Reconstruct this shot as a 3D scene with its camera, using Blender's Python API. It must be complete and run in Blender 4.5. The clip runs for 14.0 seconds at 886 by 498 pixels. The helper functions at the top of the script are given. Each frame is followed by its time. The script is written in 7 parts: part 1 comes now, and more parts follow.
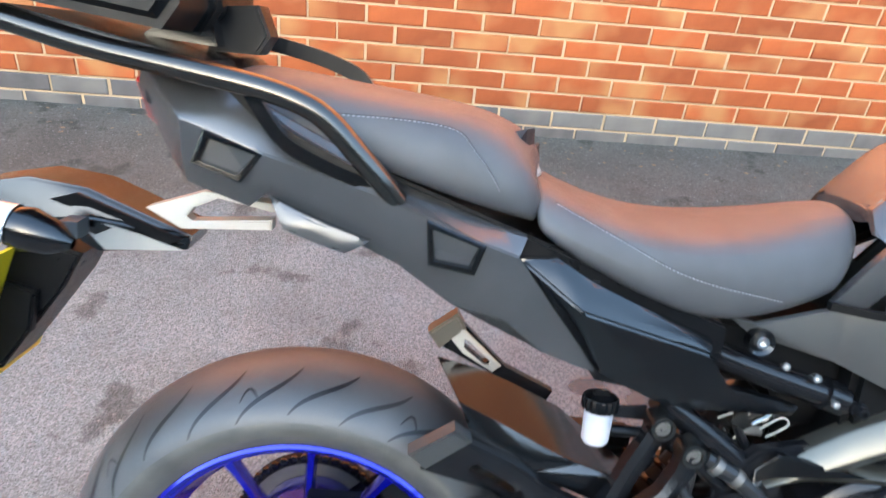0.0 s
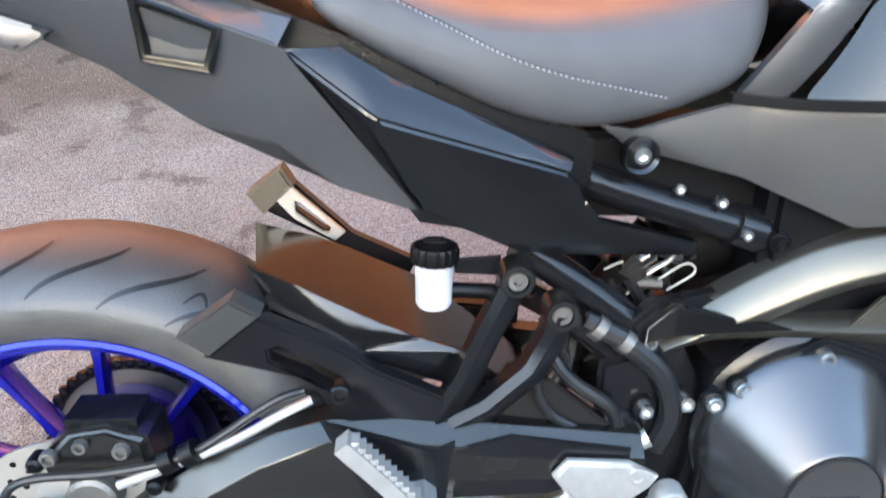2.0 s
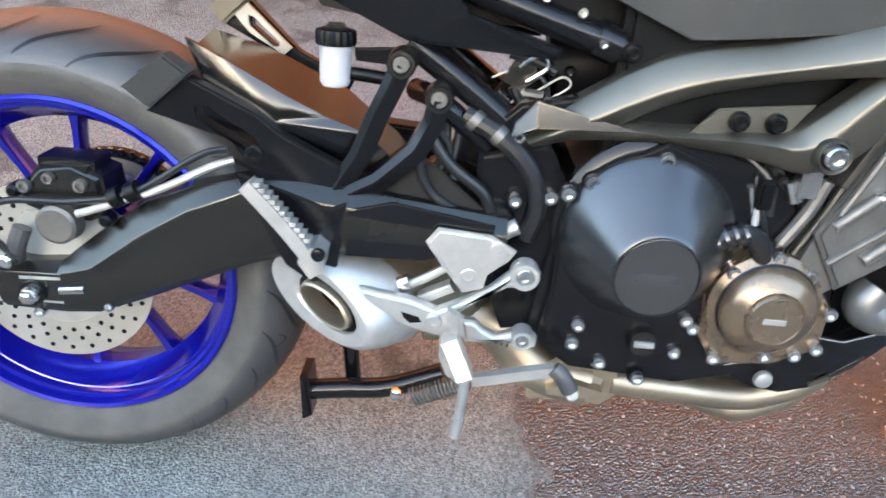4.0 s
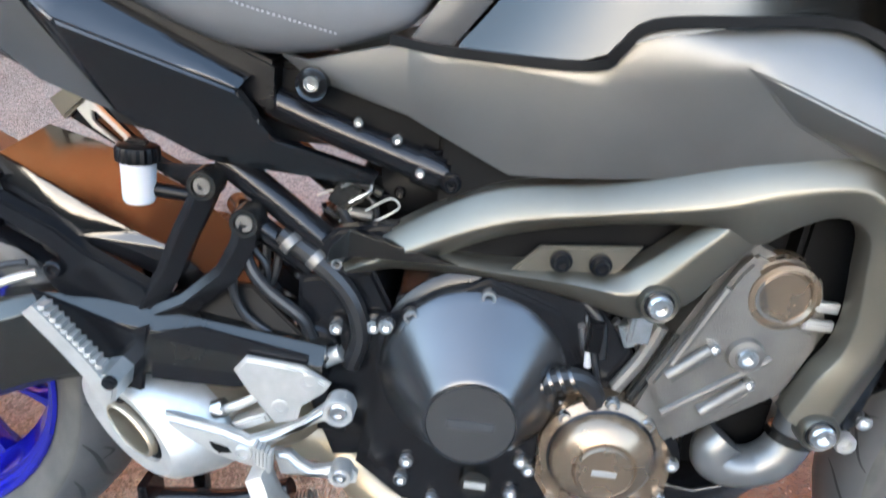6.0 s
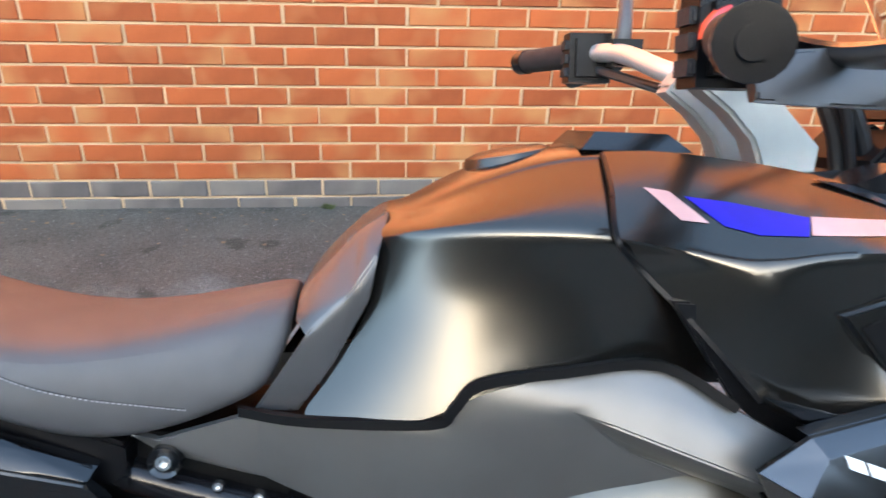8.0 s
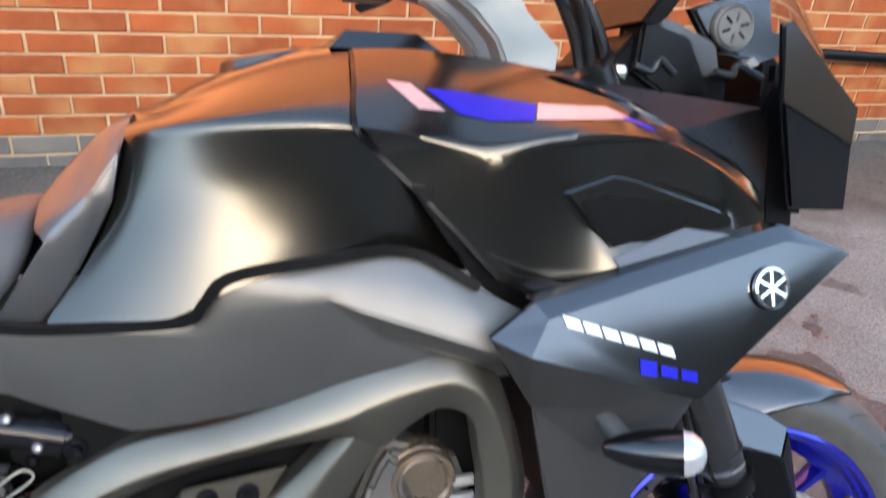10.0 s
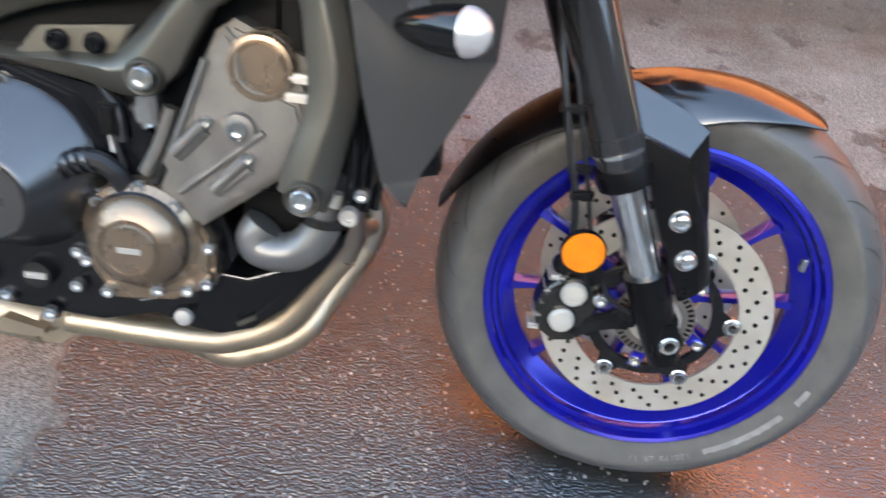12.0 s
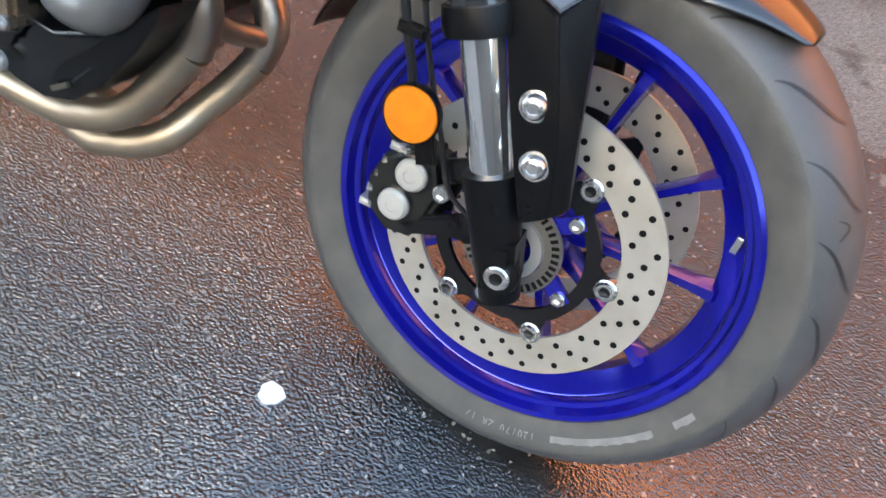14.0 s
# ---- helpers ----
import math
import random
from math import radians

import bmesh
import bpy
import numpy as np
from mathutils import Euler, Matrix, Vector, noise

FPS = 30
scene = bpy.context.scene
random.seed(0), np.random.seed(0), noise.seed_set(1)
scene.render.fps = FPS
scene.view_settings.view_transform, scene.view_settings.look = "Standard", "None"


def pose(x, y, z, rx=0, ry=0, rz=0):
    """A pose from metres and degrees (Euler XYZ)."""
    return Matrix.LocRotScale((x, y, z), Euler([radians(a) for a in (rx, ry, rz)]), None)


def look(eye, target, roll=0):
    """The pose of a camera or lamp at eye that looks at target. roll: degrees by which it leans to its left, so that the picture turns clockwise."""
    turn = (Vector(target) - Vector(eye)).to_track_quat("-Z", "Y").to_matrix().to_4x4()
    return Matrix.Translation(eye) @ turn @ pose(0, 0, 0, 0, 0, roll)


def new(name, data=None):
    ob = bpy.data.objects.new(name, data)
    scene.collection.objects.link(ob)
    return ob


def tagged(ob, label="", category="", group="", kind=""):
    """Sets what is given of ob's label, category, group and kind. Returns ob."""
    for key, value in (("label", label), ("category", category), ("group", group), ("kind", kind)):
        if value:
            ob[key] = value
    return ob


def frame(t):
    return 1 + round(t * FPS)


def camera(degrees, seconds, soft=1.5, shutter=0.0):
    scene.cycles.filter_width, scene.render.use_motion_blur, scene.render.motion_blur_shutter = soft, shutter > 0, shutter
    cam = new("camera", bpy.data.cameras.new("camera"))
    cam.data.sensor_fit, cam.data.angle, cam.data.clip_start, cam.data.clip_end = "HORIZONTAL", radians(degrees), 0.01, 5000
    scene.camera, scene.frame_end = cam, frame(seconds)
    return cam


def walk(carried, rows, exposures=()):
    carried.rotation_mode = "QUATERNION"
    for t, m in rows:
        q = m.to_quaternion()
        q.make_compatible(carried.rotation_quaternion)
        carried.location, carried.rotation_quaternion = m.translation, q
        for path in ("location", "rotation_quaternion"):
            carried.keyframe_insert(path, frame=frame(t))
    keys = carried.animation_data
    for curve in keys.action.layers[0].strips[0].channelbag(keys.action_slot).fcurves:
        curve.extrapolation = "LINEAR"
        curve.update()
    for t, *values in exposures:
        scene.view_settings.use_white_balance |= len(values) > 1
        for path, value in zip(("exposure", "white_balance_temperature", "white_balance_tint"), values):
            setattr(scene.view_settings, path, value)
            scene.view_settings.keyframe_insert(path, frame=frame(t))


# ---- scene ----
cam = camera(63.3, 14.0, shutter=0.4)
PATH = [
    (0, (-0.21, 0.353, 1.226), (-0.037, 2.025, 0.141), 6.4),
    (0.5, (-0.125, 0.469, 1.193), (0.024, 2.163, 0.141), 7.3),
    (1, (-0.024, 0.489, 1.157), (0.16, 2.169, 0.088), 7.3),
    (1.5, (0.001, 0.481, 1.089), (0.205, 2.092, -0.078), 5.3),
    (2, (0.004, 0.463, 1.031), (0.201, 2.015, -0.214), 3.2),
    (2.5, (0.0, 0.44, 0.986), (0.175, 1.949, -0.315), 1.9),
    (3, (0.0, 0.406, 0.957), (0.14, 1.87, -0.399), 1.6),
    (3.5, (0.076, 0.285, 0.961), (0.149, 1.728, -0.423), 2.9),
    (3.7, (0.115, 0.236, 0.971), (0.175, 1.695, -0.396), 4.0),
    (6, (0.366, 0.354, 1.043), (0.395, 1.899, -0.227), 6.7),
    (6.5, (0.325, 0.403, 1.137), (0.302, 2.021, -0.039), 3.7),
    (7, (0.367, 0.424, 1.204), (0.268, 2.134, 0.171), 1.1),
    (7.5, (0.406, 0.443, 1.224), (0.428, 2.211, 0.29), 1.3),
    (9.8, (0.517, 0.386, 1.193), (1.117, 2.054, 0.268), 5.6),
    (10, (0.53, 0.377, 1.173), (1.104, 2.025, 0.194), 5.6),
    (10.5, (0.577, 0.271, 1.099), (1.021, 1.895, 0.019), 7.1),
    (11, (0.631, 0.146, 1.075), (0.837, 1.751, -0.101), 7.0),
    (11.5, (0.707, 0.148, 1.033), (0.781, 1.704, -0.222), 6.1),
    (12, (0.875, 0.218, 0.975), (0.972, 1.693, -0.373), 7.8),
    (12.5, (1.006, 0.257, 0.964), (1.109, 1.671, -0.448), 10.0),
    (13, (1.124, 0.204, 0.986), (1.059, 1.583, -0.461), 12.6),
    (13.5, (1.198, 0.269, 0.934), (0.996, 1.6, -0.545), 14.5),
    (14, (1.242, 0.383, 0.835), (0.953, 1.629, -0.703), 14.8),
]
walk(cam, [(t, look(eye, target, roll)) for t, eye, target, roll in PATH], [
    (0, 3.91, 6500, 2), (1, 3.91, 6300, 2), (2, 4.18, 6900, 5), (3, 4.06, 7150, 4), (3.5, 3.81, 7100, 5), (6.5, 4.01, 6850, 6), (7.5, 3.66, 6600, 4), (10, 3.46, 6950, 8), (12, 3.66, 7250, 7), (13, 3.69, 7450, 6), (13.5, 3.63, 7350, 6), (14, 3.64, 7350, 6)])
# ---- world, sun and exposure ----
world = bpy.data.worlds.new("sky")
scene.world = world
world.use_nodes = True
wn = world.node_tree.nodes
sky = wn.new("ShaderNodeTexSky")
sky.sky_type = "NISHITA"
sky.sun_disc = False
sky.dust_density = 1.3
sky.sun_elevation, sky.sun_rotation = radians(20), radians(194)
wn["Background"].inputs[1].default_value = 0.15
world.node_tree.links.new(sky.outputs[0], wn["Background"].inputs[0])
sun = new("sun", bpy.data.lights.new("sun", "SUN"))
sun.data.energy, sun.data.angle, sun.data.color = 4.5, radians(1.5), (1.0, 0.86, 0.68)
sun.matrix_world = look((-2.5, -10.0, 3.75), (0, 0, 0))


# ---- materials ----
def material(name, base, rough=0.5, metal=0.0, alt=None, scale=20.0, bump=0.0, bump_scale=200.0, spec=0.5, coat=0.0, rough_var=0.08, random_tint=0.0):
    m = bpy.data.materials.new(name)
    m.use_nodes = True
    nt = m.node_tree
    n, l = nt.nodes, nt.links
    b = n["Principled BSDF"]
    b.inputs["Metallic"].default_value = metal
    b.inputs["Specular IOR Level"].default_value = spec
    b.inputs["Coat Weight"].default_value = coat
    b.inputs["Coat Roughness"].default_value = 0.15
    tc = n.new("ShaderNodeTexCoord")
    no = n.new("ShaderNodeTexNoise")
    no.inputs["Scale"].default_value, no.inputs["Detail"].default_value = scale, 6
    l.new(tc.outputs["Object"], no.inputs["Vector"])
    mix = n.new("ShaderNodeMix")
    mix.data_type = "RGBA"
    alt = alt or tuple(c * 0.72 for c in base)
    mix.inputs["A"].default_value, mix.inputs["B"].default_value = (*base, 1), (*alt, 1)
    ramp = n.new("ShaderNodeMapRange")
    ramp.inputs["From Min"].default_value, ramp.inputs["From Max"].default_value = 0.38, 0.68
    l.new(no.outputs["Fac"], ramp.inputs["Value"])
    l.new(ramp.outputs[0], mix.inputs["Factor"])
    colour = mix.outputs["Result"]
    if random_tint:
        info = n.new("ShaderNodeObjectInfo")
        hsv = n.new("ShaderNodeHueSaturation")
        mr = n.new("ShaderNodeMapRange")
        mr.inputs["To Min"].default_value, mr.inputs["To Max"].default_value = 1 - random_tint, 1 + random_tint
        l.new(info.outputs["Random"], mr.inputs["Value"])
        l.new(mr.outputs[0], hsv.inputs["Value"])
        l.new(colour, hsv.inputs["Color"])
        colour = hsv.outputs["Color"]
    l.new(colour, b.inputs["Base Color"])
    fine = n.new("ShaderNodeTexNoise")
    fine.inputs["Scale"].default_value, fine.inputs["Detail"].default_value = bump_scale, 5
    l.new(tc.outputs["Object"], fine.inputs["Vector"])
    rr = n.new("ShaderNodeMapRange")
    rr.inputs["To Min"].default_value, rr.inputs["To Max"].default_value = max(rough - rough_var, 0.02), min(rough + rough_var, 1)
    l.new(no.outputs["Fac"], rr.inputs["Value"])
    l.new(rr.outputs[0], b.inputs["Roughness"])
    if bump:
        bp = n.new("ShaderNodeBump")
        bp.inputs["Strength"].default_value, bp.inputs["Distance"].default_value = bump, 0.002
        l.new(fine.outputs["Fac"], bp.inputs["Height"])
        l.new(bp.outputs[0], b.inputs["Normal"])
    return m


def brick_material(name, a, b_, c, per_island):
    m = material(name, a, 0.8, 0, b_, 9, 0.5, 160, 0.3)
    n, l = m.node_tree.nodes, m.node_tree.links
    tone_in = [x for x in l if x.to_socket.name == "Base Color"][0]
    src = tone_in.from_socket
    rnd = n.new("ShaderNodeNewGeometry").outputs["Random Per Island"] if per_island else n.new("ShaderNodeObjectInfo").outputs["Random"]
    cr = n.new("ShaderNodeValToRGB")
    cr.color_ramp.elements[0].color, cr.color_ramp.elements[1].color = (0.72, 0.70, 0.70, 1), (1.12, 1.1, 1.06, 1)
    l.new(rnd, cr.inputs[0])
    mul = n.new("ShaderNodeMix")
    mul.data_type, mul.blend_type = "RGBA", "MULTIPLY"
    mul.inputs["Factor"].default_value = 1
    l.new(src, mul.inputs["A"])
    l.new(cr.outputs[0], mul.inputs["B"])
    # buff flashes where the brick was stacked in the kiln
    tc = n.new("ShaderNodeTexCoord")
    big = n.new("ShaderNodeTexNoise")
    big.inputs["Scale"].default_value, big.inputs["Detail"].default_value = 4.5, 2
    mp = n.new("ShaderNodeMapping")
    off = n.new("ShaderNodeCombineXYZ")
    sc = n.new("ShaderNodeMath")
    sc.operation = "MULTIPLY"
    sc.inputs[1].default_value = 40
    l.new(rnd, sc.inputs[0])
    l.new(sc.outputs[0], off.inputs[0])
    l.new(sc.outputs[0], off.inputs[1])
    l.new(tc.outputs["Object"], mp.inputs["Vector"])
    l.new(off.outputs[0], mp.inputs["Location"])
    l.new(mp.outputs[0], big.inputs["Vector"])
    r2 = n.new("ShaderNodeMapRange")
    r2.inputs["From Min"].default_value, r2.inputs["From Max"].default_value = 0.49, 0.68
    l.new(big.outputs["Fac"], r2.inputs["Value"])
    fl = n.new("ShaderNodeMix")
    fl.data_type = "RGBA"
    l.new(r2.outputs[0], fl.inputs["Factor"])
    l.new(mul.outputs["Result"], fl.inputs["A"])
    fl.inputs["B"].default_value = (*c, 1)
    l.new(fl.outputs["Result"], n["Principled BSDF"].inputs["Base Color"])
    return m


RED_A, RED_B, RED_C = (0.325, 0.082, 0.023), (0.272, 0.066, 0.020), (0.350, 0.148, 0.054)
BLUE_A, BLUE_B, BLUE_C = (0.132, 0.122, 0.114), (0.104, 0.095, 0.090), (0.155, 0.136, 0.118)
M_BRICK = brick_material("red_brick", RED_A, RED_B, RED_C, False)
M_BRICK_FAR = brick_material("red_brick_courses", RED_A, RED_B, RED_C, True)
M_BLUE = brick_material("blue_brick", BLUE_A, BLUE_B, BLUE_C, False)
M_BLUE_FAR = brick_material("blue_brick_courses", BLUE_A, BLUE_B, BLUE_C, True)
M_MORTAR = material("mortar", (0.46, 0.325, 0.200), 0.9, 0, (0.41, 0.29, 0.175), 30, 0.6, 300, 0.2)
M_PLAIN = material("unseen_wall_grey", (0.0756, 0.07056, 0.0648), 0.9, 0, (0.0612, 0.0576, 0.05328), 2, 0.3, 60, 0.2)
M_PAINT = material("satin_grey_paint", (0.08736, 0.08736, 0.08892), 0.17, 0.95, (0.08112, 0.08112, 0.08268), 5, 0.02, 900, 0.6, 0.0, 0.03)
M_TANK = material("graphite_tank_paint", (0.0704, 0.0672, 0.0608), 0.21, 0.95, (0.064, 0.0608, 0.0552), 5, 0.015, 900, 0.6, 0.0, 0.03)
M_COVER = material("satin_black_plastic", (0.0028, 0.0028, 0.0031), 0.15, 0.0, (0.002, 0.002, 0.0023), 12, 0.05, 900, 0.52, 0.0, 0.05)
M_PLASTIC = material("grained_plastic", (0.0030, 0.0030, 0.0034), 0.30, 0, (0.002, 0.002, 0.0024), 25, 0.18, 1400, 0.18)
M_SEAT = material("seat_vinyl", (0.042, 0.042, 0.043), 0.46, 0.02, (0.034, 0.034, 0.035), 18, 0.30, 1800, 0.56)
M_CARBON = material("satin_textured_cover", (0.112, 0.109, 0.103), 0.36, 0.66, (0.097, 0.094, 0.089), 9, 0.10, 1200, 0.6)
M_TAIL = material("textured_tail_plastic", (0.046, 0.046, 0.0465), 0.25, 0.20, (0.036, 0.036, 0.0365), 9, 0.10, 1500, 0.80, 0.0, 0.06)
M_CASE = material("black_case_paint", (0.088, 0.088, 0.090), 0.25, 0.9, (0.072, 0.072, 0.074), 14, 0.06, 700, 0.5)
M_RUBBER = material("rubber", (0.043, 0.043, 0.0435), 0.46, 0.05, (0.055, 0.054, 0.053), 14, 0.25, 500, 0.55)
M_HOSE = material("hose_rubber", (0.010, 0.010, 0.011), 0.36, 0.0, (0.014, 0.014, 0.014), 30, 0.12, 600, 0.36)
M_TYREWALL = material("dusty_rubber", (0.07216, 0.06806, 0.05986), 0.66, 0, (0.0492, 0.04756, 0.04346), 22, 0.3, 400, 0.35)
M_BLUERIM = material("blue_metallic_paint", (0.0068, 0.0105, 0.357), 0.16, 0.6, (0.0051, 0.0068, 0.2805), 8, 0.02, 900, 0.6, 0.6, 0.05)
M_STEEL = material("brushed_steel", (0.4428, 0.4264, 0.3895), 0.42, 0.65, (0.3772, 0.3608, 0.328), 30, 0.12, 700, 0.5)
M_DISC = material("worn_disc_steel", (0.4264, 0.4018, 0.3526), 0.38, 0.6, (0.3444, 0.3157, 0.2624), 16, 0.14, 600, 0.5)
M_CHROME = material("chrome", (0.80, 0.80, 0.80), 0.09, 0.97, (0.72, 0.72, 0.72), 10, 0, 200, 0.5, 0, 0.03)
M_ALU = material("cast_aluminium", (0.50, 0.49, 0.46), 0.37, 0.70, (0.40, 0.39, 0.365), 30, 0.2, 700, 0.5)
M_FRAME = material("grey_frame_paint", (0.142, 0.130, 0.106), 0.40, 0.88, (0.124, 0.114, 0.093), 10, 0.06, 800, 0.5)
M_SWING = material("dark_anodised_arm", (0.068, 0.065, 0.059), 0.24, 0.9, (0.054, 0.052, 0.048), 8, 0.08, 700, 0.5)
M_ENGINE = material("engine_black", (0.010, 0.010, 0.011), 0.17, 0.3, (0.007, 0.007, 0.008), 20, 0.08, 700, 0.32)
M_BRONZE = material("bronze_cover_paint", (0.24, 0.175, 0.120), 0.27, 0.75, (0.20, 0.148, 0.104), 14, 0.06, 700, 0.5)
M_HEAD = material("grey_casting", (0.150, 0.140, 0.126), 0.40, 0.6, (0.110, 0.103, 0.094), 25, 0.4, 500, 0.5)
M_BOLT = material("zinc_bolt", (0.5984, 0.5896, 0.572), 0.22, 0.95, (0.4576, 0.4488, 0.4312), 60, 0.0, 200)
M_EXH = material("heat_tinted_steel", (0.40, 0.335, 0.245), 0.44, 0.90, (0.30, 0.245, 0.185), 9, 0.10, 260)
M_DULL = material("dull_grey_hose", (0.135, 0.134, 0.130), 0.36, 0.55, (0.105, 0.104, 0.100), 14, 0.05, 500, 0.5)
M_COWL = material("grey_moulded_plastic", (0.032, 0.031, 0.030), 0.34, 0.1, (0.025, 0.024, 0.023), 9, 0.12, 1300, 0.6)
M_HEAT = material("brown_heat_tint", (0.27, 0.215, 0.17), 0.36, 0.9, (0.36, 0.31, 0.26), 9, 0.08, 300)
M_AMBER = material("amber_reflector", (0.56, 0.150, 0.0008), 0.34, 0, (0.48, 0.122, 0.0008), 60, 0.5, 900, 0.25, 0.05)
M_WHITEPL = material("translucent_white_plastic", (0.40, 0.395, 0.40), 0.40, 0, (0.35, 0.345, 0.35), 20, 0.0)
M_PALE = material("pale_grey_alloy", (0.40, 0.385, 0.34), 0.42, 0.35, (0.35, 0.335, 0.30), 20, 0.1, 600)
M_RED = material("red_lens", (0.45, 0.02, 0.015), 0.18, 0, (0.35, 0.015, 0.01), 30, 0, 200, 0.5, 0.6)
M_CLEAR = material("clear_lens", (0.50, 0.49, 0.48), 0.10, 0.5, (0.42, 0.42, 0.41), 80, 0.2, 500, 0.6, 0.6)
M_YELLOW = material("yellow_plate", (0.64, 0.464, 0.016), 0.35, 0, None, 10, 0)
M_WHITE = material("white_decal", (0.6, 0.6, 0.592), 0.4, 0, (0.528, 0.528, 0.52), 30, 0)
M_DECALBLUE = material("blue_decal", (0.0068, 0.0068, 0.357), 0.42, 0, (0.0051, 0.0051, 0.289), 30, 0, 200, 0.25)
M_PINK = material("pale_decal", (0.4675, 0.2975, 0.2975), 0.3, 0.2, (0.408, 0.2635, 0.2635), 30, 0)
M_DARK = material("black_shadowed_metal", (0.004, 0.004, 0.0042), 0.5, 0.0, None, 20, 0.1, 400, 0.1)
M_PLANT = material("moss", (0.08, 0.104, 0.032), 0.8, 0, (0.048, 0.064, 0.024), 60, 0.3)
M_BAR = material("pale_bar", (0.528, 0.52, 0.504), 0.36, 0.7, (0.48, 0.472, 0.456), 20, 0.05)
M_THREAD = material("grey_thread", (0.234, 0.234, 0.243), 0.6, 0, None, 200, 0)
M_RISER = material("silver_grey_casting", (0.38, 0.375, 0.335), 0.48, 0.50, (0.33, 0.325, 0.29), 20, 0.15, 600)
M_GLOSS = material("gloss_black_tube", (0.03, 0.03, 0.032), 0.13, 0.4, (0.025, 0.025, 0.027), 9, 0.0, 200, 0.8)
M_GRIP = material("grip_rubber", (0.020, 0.020, 0.021), 0.65, 0, None, 30, 0.3, 600, 0.2)


# ---- mesh helpers ----
def finish(me, sharp=35):
    me.polygons.foreach_set("use_smooth", [True] * len(me.polygons))
    me.set_sharp_from_angle(angle=radians(sharp))
    return me


def part(name, bm, mat, parent=None, label="", sharp=35):
    bmesh.ops.recalc_face_normals(bm, faces=bm.faces)
    me = bpy.data.meshes.new(name)
    bm.to_mesh(me)
    bm.free()
    for one in mat if isinstance(mat, tuple) else (mat,):
        me.materials.append(one)
    ob = new(name, finish(me, sharp))
    if parent:
        ob.parent = parent
    if sharp < 50:
        crisp = ob.modifiers.new("crisp_faces", "WEIGHTED_NORMAL")
        crisp.weight, crisp.keep_sharp = 70, True
    return tagged(ob, label)


def bevelled(bm, width, segments=2, angle=20):
    if width:
        edges = [e for e in bm.edges if len(e.link_faces) == 2 and e.calc_face_angle(0) > radians(angle)]
        bmesh.ops.bevel(bm, geom=edges, offset=width, segments=segments, affect="EDGES", clamp_overlap=True)
    return bm


def crowned(bm, inward, crown, fall, cuts):
    """Swells each facet of an open sheet a little away from its creases, as moulded panels do."""
    lines = []
    for e in bm.edges:
        if len(e.link_faces) != 2 or e.calc_face_angle(0) > radians(7):
            lines.append((e.verts[0].co.copy(), e.verts[1].co.copy()))
    bmesh.ops.triangulate(bm, faces=bm.faces)
    bmesh.ops.subdivide_edges(bm, edges=bm.edges, cuts=cuts, use_grid_fill=True)
    a = np.array([p for p, q in lines])
    d = np.array([q for p, q in lines]) - a
    dd = np.maximum((d * d).sum(1), 1e-12)
    way = Vector(inward)
    bm.normal_update()
    moves = []
    for v in bm.verts:
        w = np.array(v.co) - a
        t = np.clip((w * d).sum(1) / dd, 0, 1)
        near = np.sqrt((((w - d * t[:, None]) ** 2).sum(1)).min())
        n = v.normal if v.normal.dot(way) < 0 else -v.normal
        moves.append(n * crown * (1 - math.exp(-near / fall)))
    for v, m in zip(bm.verts, moves):
        v.co += m


def facets(points, faces, thick=0.004, bevel=0.003, inward=(0, 1, 0), crown=0.0, fall=0.02, cuts=4):
    """A faceted panel with thickness: points in 3D, faces by index; the back lies along inward."""
    bm = bmesh.new()
    vs = [bm.verts.new(p) for p in points]
    for f in faces:
        bm.faces.new([vs[i] for i in f])
    if crown:
        bmesh.ops.recalc_face_normals(bm, faces=bm.faces)
        crowned(bm, inward, crown, fall, cuts)
    back = bmesh.ops.extrude_face_region(bm, geom=list(bm.faces))
    for v in back["geom"]:
        if isinstance(v, bmesh.types.BMVert):
            v.co += Vector(inward) * thick
    return bevelled(bm, bevel)


def moulded(points, faces, creases=(), border=1.0):
    """An open sheet for soften(): creases are (line of point numbers, sharpness)."""
    bm = bmesh.new()
    layer = bm.edges.layers.float.new("crease_edge")
    vs = [bm.verts.new(p) for p in points]
    for f in faces:
        bm.faces.new([vs[i] for i in f])
    for e in bm.edges:
        if len(e.link_faces) == 1:
            e[layer] = border
    for run, sharp in creases:
        for i, j in zip(run, run[1:]):
            e = bm.edges.get((vs[i], vs[j]))
            if e:
                e[layer] = sharp
    return bm


def prism(outline, y0, y1, bevel=0.003, segments=2):
    """A slab: an outline in (x, z) between two lateral planes."""
    bm = bmesh.new()
    f = bm.faces.new([bm.verts.new((x, y0, z)) for x, z in outline])
    ext = bmesh.ops.extrude_face_region(bm, geom=[f])
    for v in ext["geom"]:
        if isinstance(v, bmesh.types.BMVert):
            v.co.y = y1
    return bevelled(bm, bevel, segments)


def pierced(outline, hole, y0, y1, bevel=0.002):
    """A slab like prism(), with one opening right through it."""
    bm = bmesh.new()
    edges = []
    for line in (outline, hole):
        vs = [bm.verts.new((x, y0, z)) for x, z in line]
        edges += [bm.edges.new((vs[i], vs[(i + 1) % len(vs)])) for i in range(len(vs))]
    bmesh.ops.triangle_fill(bm, use_beauty=True, edges=edges)
    bmesh.ops.dissolve_limit(bm, angle_limit=radians(3), verts=bm.verts, edges=bm.edges)
    ext = bmesh.ops.extrude_face_region(bm, geom=list(bm.faces))
    for v in ext["geom"]:
        if isinstance(v, bmesh.types.BMVert):
            v.co.y = y1
    return bevelled(bm, bevel, 2, 40)


